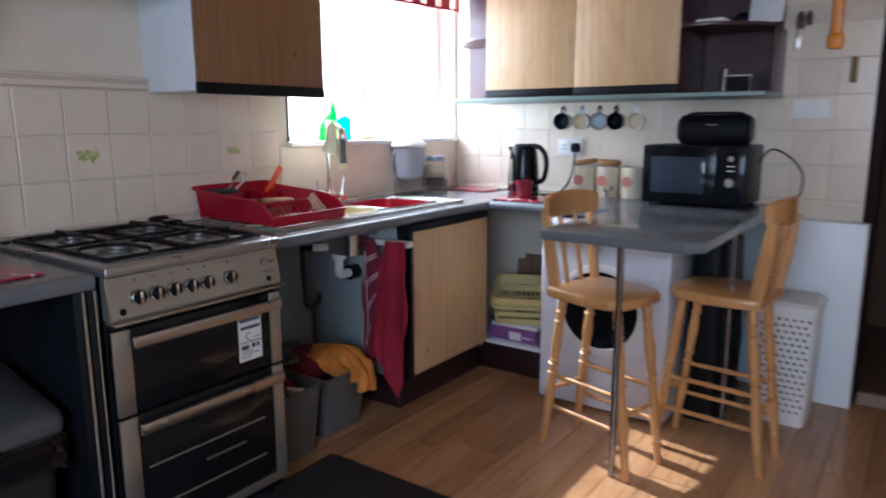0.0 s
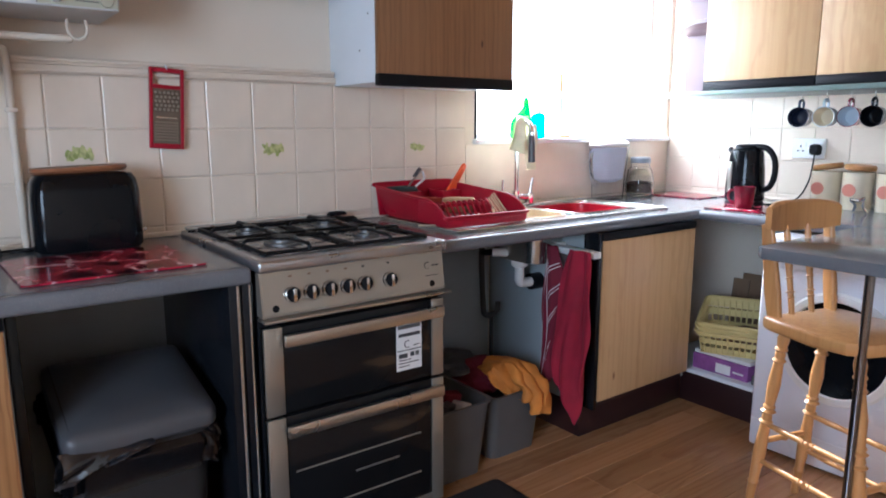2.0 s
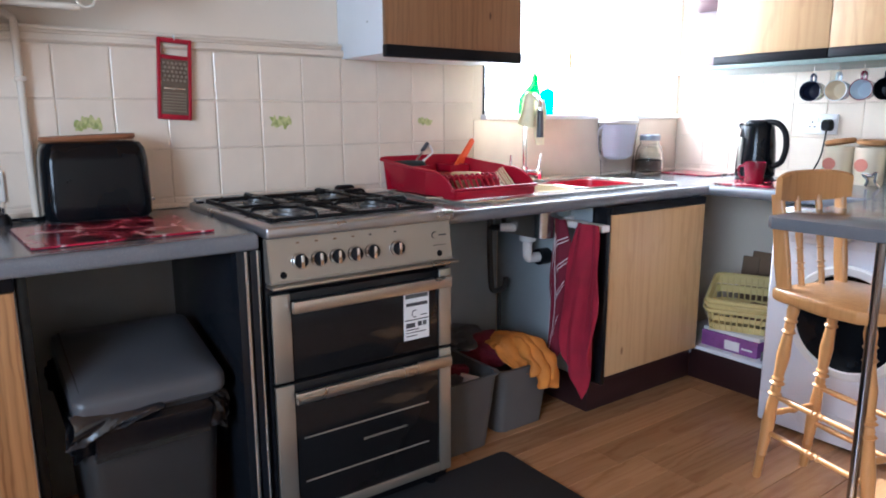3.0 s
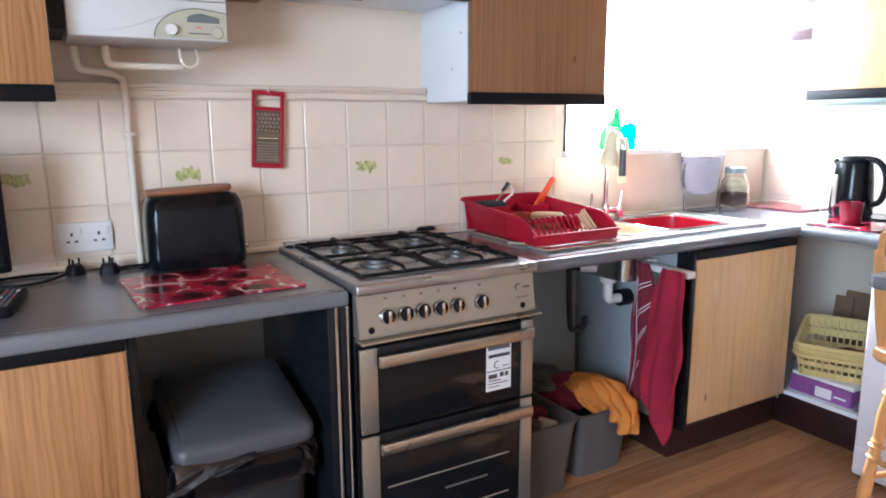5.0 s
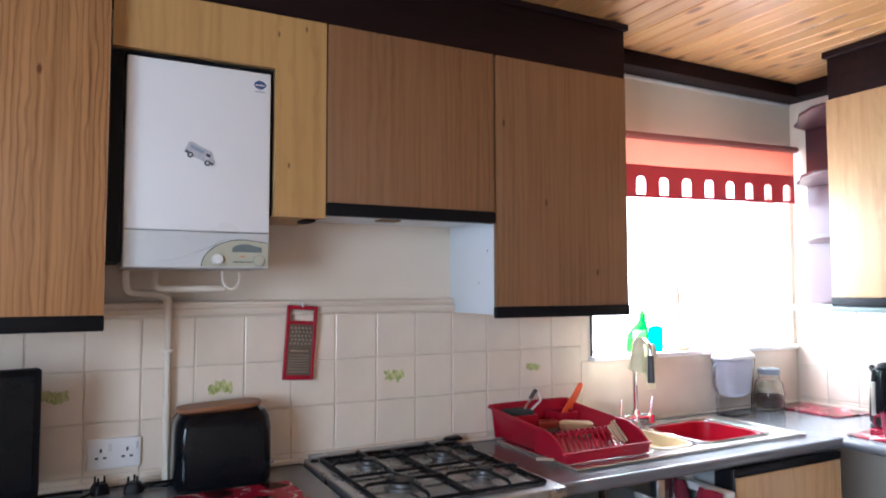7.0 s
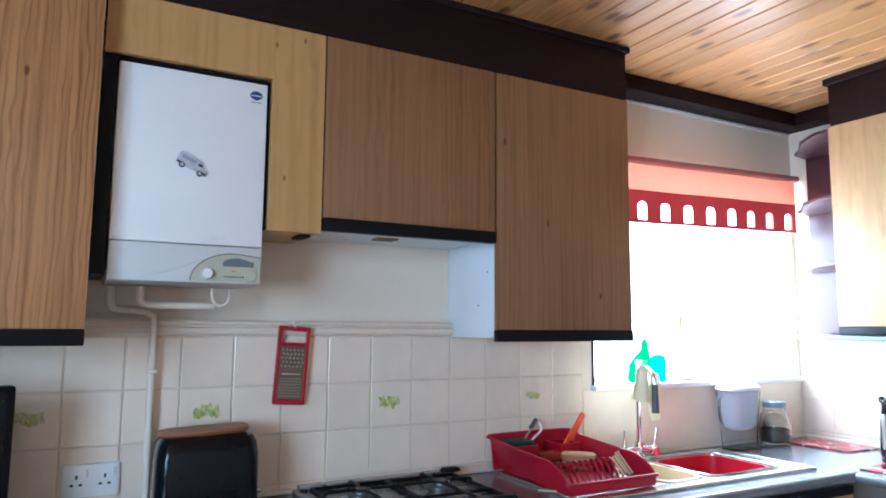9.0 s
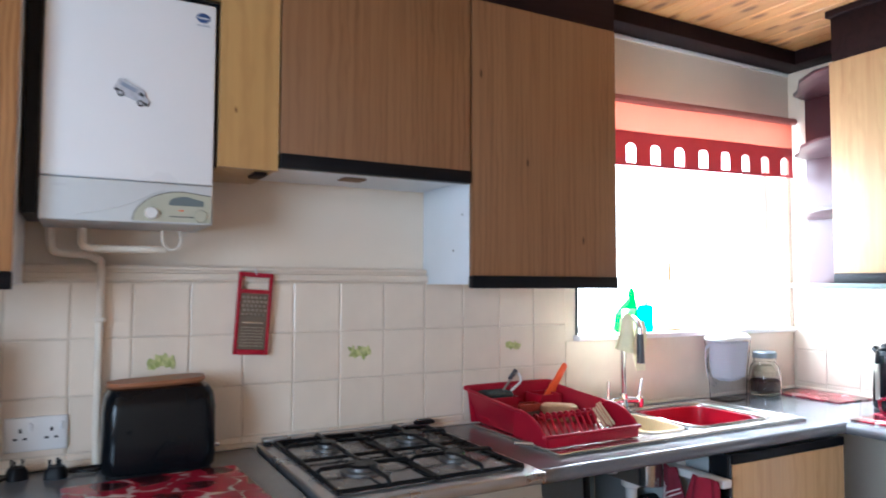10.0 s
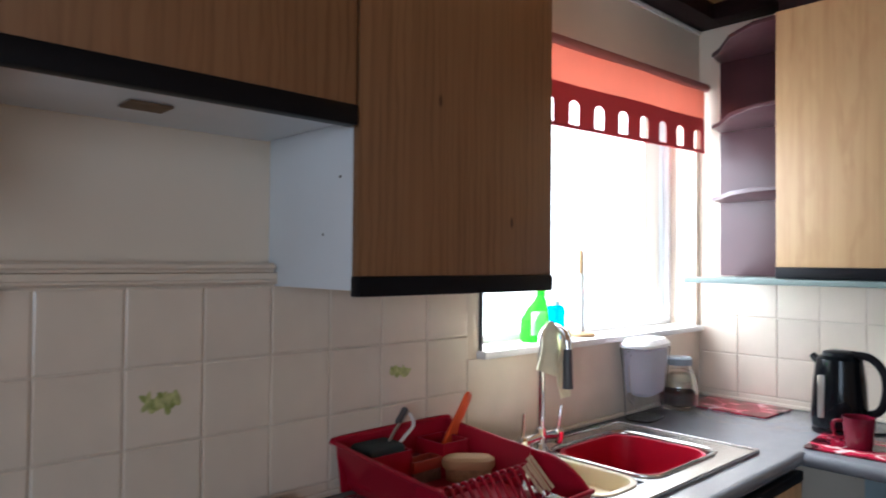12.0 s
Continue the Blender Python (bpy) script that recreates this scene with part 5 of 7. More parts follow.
part("back_wall", prism_y([(-2.150, RZ + 0.004), (-2.174, RZ + 0.124), (-2.168, RZ + 0.124), (-2.144, RZ + 0.004)], RY0 + 0.003, RY1 - 0.003, 0.001), RED, t)
part("back_rim", tube([(-2.166, RY0 - 0.004, RZ + 0.118), (-2.172, RY0 + 0.02, RZ + 0.125), (-2.172, RY1 - 0.02, RZ + 0.125), (-2.166, RY1 + 0.004, RZ + 0.116)], 0.006, 8), RED, t)
part("tray_floor", box(-2.146, -1.800, RY0 + IN, RY1 - IN, RZ + 0.004, RZ + 0.009), RED, t)
part("front_lip", box(-1.712, -1.700, RY0 + 0.003, RY1 - 0.003, RZ + 0.002, RZ + 0.036, 0.004), RED, t)
part("front_rim", tube([(-1.703, RY0 - 0.002, RZ + 0.036), (-1.699, RY0 + 0.02, RZ + 0.037), (-1.699, RY1 - 0.02, RZ + 0.037), (-1.703, RY1 + 0.002, RZ + 0.036)], 0.006, 8), RED, t)
part("plate_rail", tube([(-1.852, RY0 + 0.003, RZ + 0.060), (-1.852, RY1 - 0.003, RZ + 0.060)], 0.007, 10), RED, t)
for i in range(14):
    yy = RY0 + 0.020 + i * 0.0250
    part("plate_rib", tube([(-1.868, yy, RZ + 0.056), (-1.860, yy, RZ + 0.070), (-1.846, yy, RZ + 0.070), (-1.826, yy, RZ + 0.044), (-1.812, yy, RZ + 0.024), (-1.800, yy, RZ + 0.008)], 0.0045, 8), RED, t)
def walls(y0, y1, x0, x1, z0, z1, th=0.005):
    bm_ = box(x0, x1, y0, y0 + th, z0, z1, 0.001)
    box(x0, x1, y1 - th, y1, z0, z1, 0.001, bm=bm_)
    box(x0, x0 + th, y0 + th, y1 - th, z0, z1, 0.001, bm=bm_)
    box(x1 - th, x1, y0 + th, y1 - th, z0, z1, 0.001, bm=bm_)
    box(x0 + th, x1 - th, y0 + th, y1 - th, z0, z0 + th, 0.001, bm=bm_)
    return bm_
part("cutlery_basket", walls(RY0 + 0.022, RY0 + 0.150, -2.164, -2.062, RZ + 0.020, RZ + 0.096), RED, t)
part("cutlery_basket", walls(1.890, 1.982, -2.150, -2.050, RZ + 0.010, RZ + 0.094), RED, t)
part("divider", box(-2.150, -2.10, RY0 + 0.151, 1.889, RZ + 0.0095, RZ + 0.055, 0.002), RED, t)
part("drip_bar", rod((-1.800, RY0 - 0.050, RZ + 0.006), (-1.765, RY0 - 0.003, RZ + 0.006), 0.005, 10), STEEL, t)
solid("scouring_pad", box(-2.157, -2.070, RY0 + 0.028, RY0 + 0.140, RZ + 0.026, RZ + 0.114, 0.014, 3), material("dark_green_scourer", (0.022, 0.034, 0.034), 0.9, vary=0.3, scale=60, bump=0.9, bump_scale=240), "dark grey-green scouring pad in the dish rack", "scouring pad")
k2 = thing("kitchen_tongs", (-2.10, 1.75, RZ + 0.03), "white and steel tongs standing in the dish rack", "tongs")
part("arm", tube([(-2.095, 1.722, RZ + 0.050), (-2.106, 1.765, RZ + 0.115), (-2.118, 1.815, RZ + 0.158), (-2.122, 1.836, RZ + 0.172)], 0.0042, 8), STEEL, k2)
part("arm", tube([(-2.085, 1.728, RZ + 0.050), (-2.088, 1.785, RZ + 0.112), (-2.100, 1.835, RZ + 0.142), (-2.120, 1.840, RZ + 0.168)], 0.0046, 8), SOCKET, k2)
part("grip", tube([(-2.118, 1.800, RZ + 0.150), (-2.128, 1.832, RZ + 0.178)], 0.0085, 8, 0), BIN_GREY, k2)
sp = thing("spatula", (-2.11, 1.99, RZ + 0.02), "orange-red plastic spatula standing in the dish rack", "spatula")
m_ = along((-2.105, 1.928, RZ + 0.030), (-2.130, 2.072, RZ + 0.200))
part("blade", loft([(rounded(0.012, 0.044, 0.005), 0.0), (rounded(0.011, 0.040, 0.005), 0.09), (rounded(0.012, 0.030, 0.005), 0.14), (rounded(0.012, 0.026, 0.005), 0.20), (rounded(0.010, 0.018, 0.004), 0.209)], m_), ORANGE_PLASTIC, sp)
m_ = Matrix.Translation((-2.005, 1.935, RZ + 0.0095)) @ Matrix.Rotation(radians(-42), 4, "Z")
sb = thing("scrubbing_brush", (-2.005, 1.935, RZ + 0.01), "tan oval wooden scrubbing brush in the dish rack", "brush")
part("bristles", loft([(rounded(0.050, 0.112, 0.024), 0.0), (rounded(0.052, 0.116, 0.025), 0.030)], m_), material("straw_bristle", (0.40, 0.29, 0.16), 0.95, vary=0.3, scale=90, bump=1.0, bump_scale=300), sb)
part("back", loft([(rounded(0.060, 0.126, 0.029), 0.0305), (rounded(0.066, 0.134, 0.032), 0.038), (rounded(0.064, 0.130, 0.031), 0.052), (rounded(0.050, 0.112, 0.024), 0.058)], m_), SPONGE, sb)
sm = thing("small_brush", (-2.075, 1.865, RZ + 0.01), "small red scrubbing brush with grey bristles", "brush")
part("bristles", box(-2.094, -2.052, 1.798, 1.888, RZ + 0.0095, RZ + 0.040, 0.003), material("grey_bristle", (0.20, 0.17, 0.15), 0.95, vary=0.3, scale=90, bump=1.0, bump_scale=300), sm)
part("back", walls(1.794, 1.892, -2.098, -2.048, RZ + 0.0405, RZ + 0.066, 0.008), material("dull_red_plastic", (0.34, 0.05, 0.03), 0.4, vary=0.1), sm)
for i in range(2):
    pz = thing("clothes_peg", (-1.83, 1.99, RZ + 0.06), "wooden clothes peg clipped on the dish rack", "peg", "pegs on the rack")
    a_ = Vector((-1.792 + 0.004 * i, 1.958 + 0.0240 * i, RZ + 0.024))
    b_ = Vector((-1.845 + 0.010 * (1 - i), 1.944 + 0.0240 * i, RZ + 0.090 - 0.012 * (1 - i)))
    part("prong", tube([a_, b_], 0.0042, 6, 0), PEG, pz)
    part("prong", tube([a_ + Vector((0.004, 0.008, 0.006)), b_ + Vector((0.002, 0.009, 0.004))], 0.0042, 6, 0), PEG, pz)

# jug, jar, kettle, mug, canisters
t = thing("water_filter_jug", (-2.105, 2.950, 0.9006), "clear water filter jug with a pale lid", "jug")
m_ = Matrix.Translation((-2.105, 2.950, 0.9006)) @ Matrix.Rotation(radians(6), 4, "Z") @ Matrix.Diagonal((1.1, 1.18, 1.10, 1))
part("jug_body", loft([(rounded(0.095, 0.145, 0.035), 0.0), (rounded(0.105, 0.160, 0.04), 0.12), (rounded(0.115, 0.195, 0.045), 0.235), (rounded(0.110, 0.19, 0.042), 0.235), (rounded(0.100, 0.155, 0.037), 0.12), (rounded(0.090, 0.140, 0.032), 0.004)], m_), CLEAR, t)
part("funnel", loft([(rounded(0.05, 0.08, 0.02), 0.075), (rounded(0.085, 0.135, 0.03), 0.09), (rounded(0.100, 0.175, 0.038), 0.228)], m_), MILKY, t)
part("lid", loft([(rounded(0.115, 0.20, 0.047), 0.236), (rounded(0.115, 0.20, 0.047), 0.246), (rounded(0.09, 0.16, 0.04), 0.262)], m_), SOCKET, t)
part("jug_handle", tube([m_ @ Vector(p_) for p_ in ((0, -0.09, 0.225), (0, -0.125, 0.21), (0, -0.125, 0.14), (0, -0.105, 0.08), (0, -0.075, 0.06))], 0.009, 10), CLEAR, t)
t = thing("storage_jar", (-2.110, 3.205, 0.9008), "glass storage jar with a grey-blue lid", "jar")
m_ = Matrix.Translation((-2.110, 3.205, 0.9008)) @ Matrix.Diagonal((1.14, 1.14, 1.18, 1))
part("jar_glass", lathe([(0, 0), (0.050, 0), (0.060, 0.012), (0.063, 0.06), (0.055, 0.11), (0.042, 0.125), (0.042, 0.145), (0.039, 0.145), (0.039, 0.124), (0.051, 0.108), (0.059, 0.06), (0.056, 0.014), (0, 0.005)], 32, m_), JAR_GLASS, t)
part("contents", lathe([(0, 0.006), (0.054, 0.016), (0.057, 0.055), (0.050, 0.06), (0, 0.066)], 24, m_), material("dark_tea", (0.06, 0.03, 0.02), 0.9, vary=0.4, scale=90, bump=0.8), t)
part("paper_bag", lathe([(0, 0.067), (0.040, 0.07), (0.045, 0.09), (0.030, 0.112), (0, 0.112)], 14, m_), CERAMIC, t)
part("lid", lathe([(0.045, 0.143), (0.045, 0.163), (0.040, 0.168), (0, 0.168)], 32, m_), material("grey_blue_lid", (0.25, 0.29, 0.34), 0.4, 0.3), t)
t = thing("kettle", (-1.562, 3.255, 0.9006), "black electric kettle on its base", "kettle")
m_ = Matrix.Translation((-1.562, 3.255, 0.9006))
part("power_base", lathe([(0, 0), (0.082, 0), (0.082, 0.014), (0.070, 0.020), (0, 0.020)], 32, m_), BLACK, t)
part("kettle_body", lathe([(0, 0.021), (0.082, 0.021), (0.085, 0.03), (0.084, 0.08), (0.079, 0.16), (0.072, 0.225), (0.069, 0.245), (0.056, 0.255), (0, 0.258)], 36, m_), GLOSS_BLACK, t)
part("lid", lathe([(0.052, 0.250), (0.050, 0.266), (0.036, 0.272), (0, 0.273)], 32, m_), BLACK, t)
part("spout", loft([(rounded(0.03, 0.05, 0.012), 0), (rounded(0.018, 0.03, 0.008), 0.04)], m_ @ Matrix.Translation((-0.054, 0, 0.225)) @ Matrix.Rotation(radians(-48), 4, "Y")), GLOSS_BLACK, t)
part("handle", tube([m_ @ Vector(p_) for p_ in ((0.035, 0, 0.262), (0.092, -0.004, 0.256), (0.130, -0.006, 0.215), (0.138, -0.006, 0.15), (0.120, -0.004, 0.090), (0.080, 0, 0.068))], 0.0130, 12, 5), BLACK, t)
part("water_gauge", box(-1.604, -1.584, 3.173, 3.185, 0.955, 1.095, 0.003), SILVER, t, "grey water level window")
part("cable", tube([(-1.49, 3.285, 0.905), (-1.44, 3.33, 0.905), (-1.40, 3.42, 0.93), (-1.382, 3.47, 1.0), (-1.378, 3.49, 1.08), (-1.377, 3.495, 1.13)], 0.0035, 8, 5), BLACK, t)
pl = thing("fitted_plug", (-1.377, 3.50, 1.14), "black plug pushed into the socket", "plug")
part("plug_body", loft([(rounded(0.05, 0.052, 0.015), 0.0), (rounded(0.048, 0.05, 0.015), 0.018), (rounded(0.034, 0.034, 0.012), 0.030)], Matrix.Translation((-1.377, N - 0.0215, 1.148)) @ Matrix.Rotation(radians(90), 4, "X")), BLACK, pl)
t = thing("red_mug", (-1.452, 3.062, 0.9066), "dark red glazed mug on a placemat", "mug")
m_ = Matrix.Translation((-1.452, 3.062, 0.9066))
part("cup", lathe([(0, 0), (0.034, 0), (0.038, 0.006), (0.045, 0.088), (0.046, 0.092), (0.042, 0.091), (0.036, 0.010), (0, 0.006)], 32, m_), RED_MUG, t)
part("handle", tube([m_ @ Vector(p_) for p_ in ((-0.042, -0.002, 0.074), (-0.066, -0.006, 0.070), (-0.070, -0.006, 0.045), (-0.060, -0.005, 0.024), (-0.038, 0, 0.022))], 0.006, 10), RED_MUG, t)
def canister(x, y, lid, label):
    t_ = thing("canister", (x, y, 0.9006), label, "canister", "kitchen canisters")
    m2 = Matrix.Translation((x, y, 0.9006))
    part("pot", lathe([(0, 0), (0.055, 0), (0.057, 0.004), (0.060, 0.150), (0.060, 0.158), (0.056, 0.158), (0.053, 0.010), (0, 0.008)], 36, m2), CERAMIC, t_)
    bd_ = part("badge", lathe([(0, 0.0), (0.027, 0.0), (0.027, -0.006)], 24, along((x - 0.010, y - 0.0595, 0.985), (x - 0.020, y - 1, 0.985))), PINK_MARK, t_, "round terracotta badge")
    if lid:
        part("lid", lathe([(0.050, -0.006), (0.060, 0.0), (0.061, 0.012), (0.055, 0.018), (0, 0.018)], 32, m2 @ Matrix.Translation((0.004, 0, 0.172)) @ Matrix.Rotation(radians(lid), 4, "Y")), PALE_WOOD, t_, "wooden lid")
    return t_
canister(-1.285, 3.43, -9, "cream canister with a wooden lid")
canister(-1.155, 3.43, 3, "cream canister with a wooden lid")
canister(-1.020, 3.43, 0, "plain cream canister without a lid")
sc = thing("cookie_cutter", (-1.10, 3.30, 0.9006), "small shiny steel cookie cutter", "cutter")
part("band", tube([(-1.115, 3.315, 0.908), (-1.105, 3.30, 0.935), (-1.12, 3.29, 0.955), (-1.09, 3.30, 0.950), (-1.07, 3.29, 0.965), (-1.075, 3.30, 0.93), (-1.06, 3.31, 0.905)], 0.006, 8, 4), CHROME, sc)

# microwave and speaker
t = thing("microwave", (-0.655, 3.33, 0.9006), "black microwave oven on the worktop", "microwave")
part("body", box(-0.883, -0.428, 3.185, 3.515, 0.915, 1.180, 0.006), BLACK, t)
part("door", box(-0.880, -0.552, 3.170, 3.186, 0.920, 1.176, 0.004), GLOSS_BLACK, t)
part("door_window", box(-0.840, -0.600, 3.168, 3.1705, 0.965, 1.130, 0.001), material("dim_window_glass", (0.035, 0.045, 0.065), 0.08), t)
mp = part("control_panel", box(-0.550, -0.431, 3.170, 3.186, 0.920, 1.176, 0.004), GLOSS_BLACK, t)
part("dial", lathe([(0, 0.014), (0.018, 0.014), (0.021, 0), (0.021, -0.002)], 24, along((-0.490, 3.170, 1.02), (-0.490, 3.0, 1.02))), SILVER, mp)
part("dial", lathe([(0, 0.012), (0.011, 0.012), (0.013, 0), (0.013, -0.002)], 24, along((-0.490, 3.170, 1.125), (-0.490, 3.0, 1.125))), SILVER, mp)
for zz in (1.09, 1.07):
    part("label_bar", box(-0.505, -0.475, 3.1688, 3.1702, zz, zz + 0.004), SOCKET, mp)
for xx in (-0.85, -0.46):
    for yy in (3.22, 3.48):
        part("foot", rod((xx, yy, 0.9006), (xx, yy, 0.916), 0.012), BLACK, t)
part("cable", tube([(-0.428, 3.42, 1.10), (-0.38, 3.44, 1.16), (-0.31, 3.46, 1.13), (-0.255, 3.49, 1.06), (-0.25, 3.50, 0.98), (-0.27, 3.50, 0.93)], 0.004, 8, 5), BLACK, t)
t = thing("speaker", (-0.605, 3.33, 1.18), "black rounded portable speaker on the microwave", "speaker")
m_ = Matrix.Translation((-0.765, 3.33, 1.250)) @ Matrix.Rotation(radians(90), 4, "Y")
part("barrel", loft([(rounded(0.10, 0.10, 0.04), 0.0), (rounded(0.132, 0.13, 0.055), 0.018), (rounded(0.136, 0.132, 0.055), 0.04), (rounded(0.136, 0.132, 0.055), 0.28), (rounded(0.132, 0.13, 0.055), 0.302), (rounded(0.10, 0.10, 0.04), 0.32)], m_), BLACK, t)
part("carry_handle", tube([(-0.735, 3.33, 1.305), (-0.715, 3.33, 1.322), (-0.605, 3.33, 1.325), (-0.495, 3.33, 1.322), (-0.475, 3.33, 1.305)], 0.006, 8), BLACK, t)
part("name_bar", box(-0.63, -0.58, 3.262, 3.264, 1.268, 1.276), BOX_GREY, t)

# blind
t = thing("roller_blind", (-2.15, 2.84, 1.92), "red and orange roller blind with arched cut-outs", "blind")
part("roller", rod((-2.152, 2.13, 2.170), (-2.152, 3.525, 2.212), 0.017, 18), material("dusty_pink_tube", (0.42, 0.16, 0.14), 0.6), t)
BL0, BL1, CELL = 2.130, 3.502, 0.1444
def drape(y_, z_):
    return Vector((-2.150 + 0.004 * math.sin(y_ * 9), y_, z_ + 0.029 * (y_ - 2.17)))
bm = bmesh.new()
ys = [BL0 + (BL1 - BL0) * i / 20 for i in range(21)]
up_, lo_ = [bm.verts.new(drape(y_, 2.172)) for y_ in ys], [bm.verts.new(drape(y_, 2.038)) for y_ in ys]
for i in range(20):
    bm.faces.new((up_[i], up_[i + 1], lo_[i + 1], lo_[i]))
bmesh.ops.solidify(bm, geom=bm.faces[:], thickness=0.0015)
part("upper_cloth", bm, BLIND_ORANGE, t, "faded orange cloth")
bm = bmesh.new()
hw, zt, zb, z1, z0 = 0.029, 1.987, 1.905, 2.038, 1.896
quads = [[(BL0, z0), (2.2164, z0), (2.2164, z1), (BL0, z1)]]
for c_ in range(9):
    y0 = 2.2164 + c_ * CELL
    y1 = min(y0 + CELL, BL1)
    mid = y0 + CELL / 2
    arc = [(mid - hw, zb)] + [(mid - hw * math.cos(radians(a)), zt - hw * 0.7 + hw * 0.7 * math.sin(radians(a))) for a in range(0, 181, 20)] + [(mid + hw, zb)]
    out_ = [(y0, zb)] + [(y0 + (y1 - y0) * k / 9, z1) for k in range(10)] + [(y1, zb)]
    quads += [[arc[k], arc[k + 1], out_[k + 1], out_[k]] for k in range(len(arc) - 1)]
    quads.append([(y0, z0), (y1, z0), (y1, zb), (y0, zb)])
for quad in quads:
    near = [bm.verts.new(drape(*p_) + Vector((0.0008, 0, 0))) for p_ in quad]
    far = [bm.verts.new(drape(*p_) - Vector((0.0008, 0, 0))) for p_ in quad]
    bm.faces.new(near), bm.faces.new(far[::-1])
part("scalloped_hem", bm, BLIND_RED, t, "red hem with arched cut-outs", False)
part("bottom_bar", rod((-2.150, BL0, 1.894), (-2.150, BL1, 1.934), 0.005, 8), BLIND_RED, t)

# on the sill
t = thing("detergent_bottle", (-2.23, 2.47, 1.2), "green washing-up liquid bottle on the sill", "bottle")
m_ = Matrix.Translation((-2.235, 2.478, 1.2003)) @ Matrix.Diagonal((1, 0.76, 0.86, 1))
def shifted(pts, dy):
    return [(x_, y_ + dy) for x_, y_ in pts]
part("bottle_body", loft([(rounded(0.05, 0.135, 0.024), 0.0), (rounded(0.058, 0.150, 0.028), 0.015), (rounded(0.056, 0.140, 0.027), 0.085), (shifted(rounded(0.048, 0.095, 0.022), 0.018), 0.125), (shifted(rounded(0.036, 0.046, 0.016), 0.036), 0.155), (shifted(rounded(0.026, 0.030, 0.012), 0.040), 0.175)], m_), GREEN_SOAP, t)
part("cap", lathe([(0.016, 0.175), (0.016, 0.200), (0.009, 0.205), (0.009, 0.218), (0, 0.219)], 16, m_ @ Matrix.Translation((0, 0.040, 0))), GREEN_SOAP, t)
part("bottle_label", box(-2.2058, -2.2048, 2.424, 2.500, 1.224, 1.300), see_through_cloth("pale_label", (0.86, 0.88, 0.86), 0.75), t)
t = thing("soap_bottle", (-2.23, 2.60, 1.2), "blue soap bottle on the sill", "bottle")
m_ = Matrix.Translation((-2.235, 2.588, 1.2003)) @ Matrix.Diagonal((1, 0.86, 0.84, 1))
part("bottle_body", loft([(rounded(0.05, 0.072, 0.022), 0.0), (rounded(0.052, 0.076, 0.023), 0.12), (rounded(0.04, 0.055, 0.018), 0.135)], m_), BLUE_SOAP, t)
part("cap", lathe([(0.015, 0.135), (0.015, 0.155), (0, 0.156)], 16, m_), SOCKET, t)
t = thing("paper_roll_stand", (-2.24, 2.735, 1.2), "wooden paper roll stand on the sill", "stand")
m_ = Matrix.Translation((-2.235, 2.735, 1.2003))
part("base", lathe([(0, 0), (0.050, 0), (0.050, 0.010), (0.040, 0.016), (0, 0.016)], 28, m_), SPONGE, t)
part("spindle", rod((-2.235, 2.735, 1.216), (-2.235, 2.735, 1.42), 0.013, 14), SOCKET, t)
part("knob", lathe([(0.008, 0.22), (0.010, 0.24), (0.007, 0.29), (0.009, 0.30), (0, 0.31)], 14, m_), SPONGE, t)

# ---- under the worktops ----
t = thing("pedal_bin", (-1.745, 0.617, 0.0), "grey plastic kitchen bin with a black liner", "bin")
m_ = Matrix.Translation((-1.745, 0.617, 0.0))
part("bin_body", loft([(rounded(0.28, 0.29, 0.04), 0.0), (rounded(0.345, 0.345, 0.05), 0.47), (rounded(0.345, 0.345, 0.05), 0.50)], m_), BIN_DARK, t)
def skew(bm_):
    for v in bm_.verts:
        v.co.z += -0.075 * (v.co.x + 1.745) / 0.38
    return bm_
lid_ = Matrix.Translation((-1.745, 0.621, 0.0))
part("lid", skew(loft([(rounded(0.376, 0.350, 0.030), 0.530), (rounded(0.384, 0.358, 0.032), 0.536), (rounded(0.386, 0.360, 0.032), 0.562), (rounded(0.378, 0.352, 0.030), 0.574), (rounded(0.350, 0.324, 0.028), 0.584), (rounded(0.240, 0.215, 0.026), 0.594), (rounded(0.080, 0.070, 0.020), 0.597)], lid_)), BIN_GREY, t)
part("lid_crease", skew(rod((-1.905, 0.462, 0.5865), (-1.590, 0.462, 0.5825), 0.0022, 8)), BIN_DARK, t)
bm = bmesh.new()
rg = []
for k_, (off_, zz) in enumerate(((0.0, 0.520), (0.012, 0.505), (0.016, 0.480), (0.010, 0.455), (0.013, 0.435))):
    ring = []
    base_ = rounded(0.352, 0.352, 0.05, 23)
    for i, (x_, y_) in enumerate(base_):
        wv = 0.009 * math.sin(i * 0.9 + k_) + 0.006 * math.sin(i * 2.3 + 2 * k_)
        l_ = math.hypot(x_, y_)
        f_ = 1 + (off_ + wv * (k_ > 0)) / l_
        ring.append(bm.verts.new((x_ * f_ - 1.745, y_ * f_ + 0.617, zz + 0.012 * math.sin(i * 0.37) * (k_ > 2) - 0.05 * x_ / 0.2)))
    rg.append(ring)
for a, b_ in zip(rg, rg[1:]):
    for i in range(len(a)):
        bm.faces.new((a[i], a[(i + 1) % len(a)], b_[(i + 1) % len(a)], b_[i]))
bmesh.ops.solidify(bm, geom=bm.faces[:], thickness=0.001)
part("bin_liner", bm, BAG, t, "black bin liner folded over the rim")

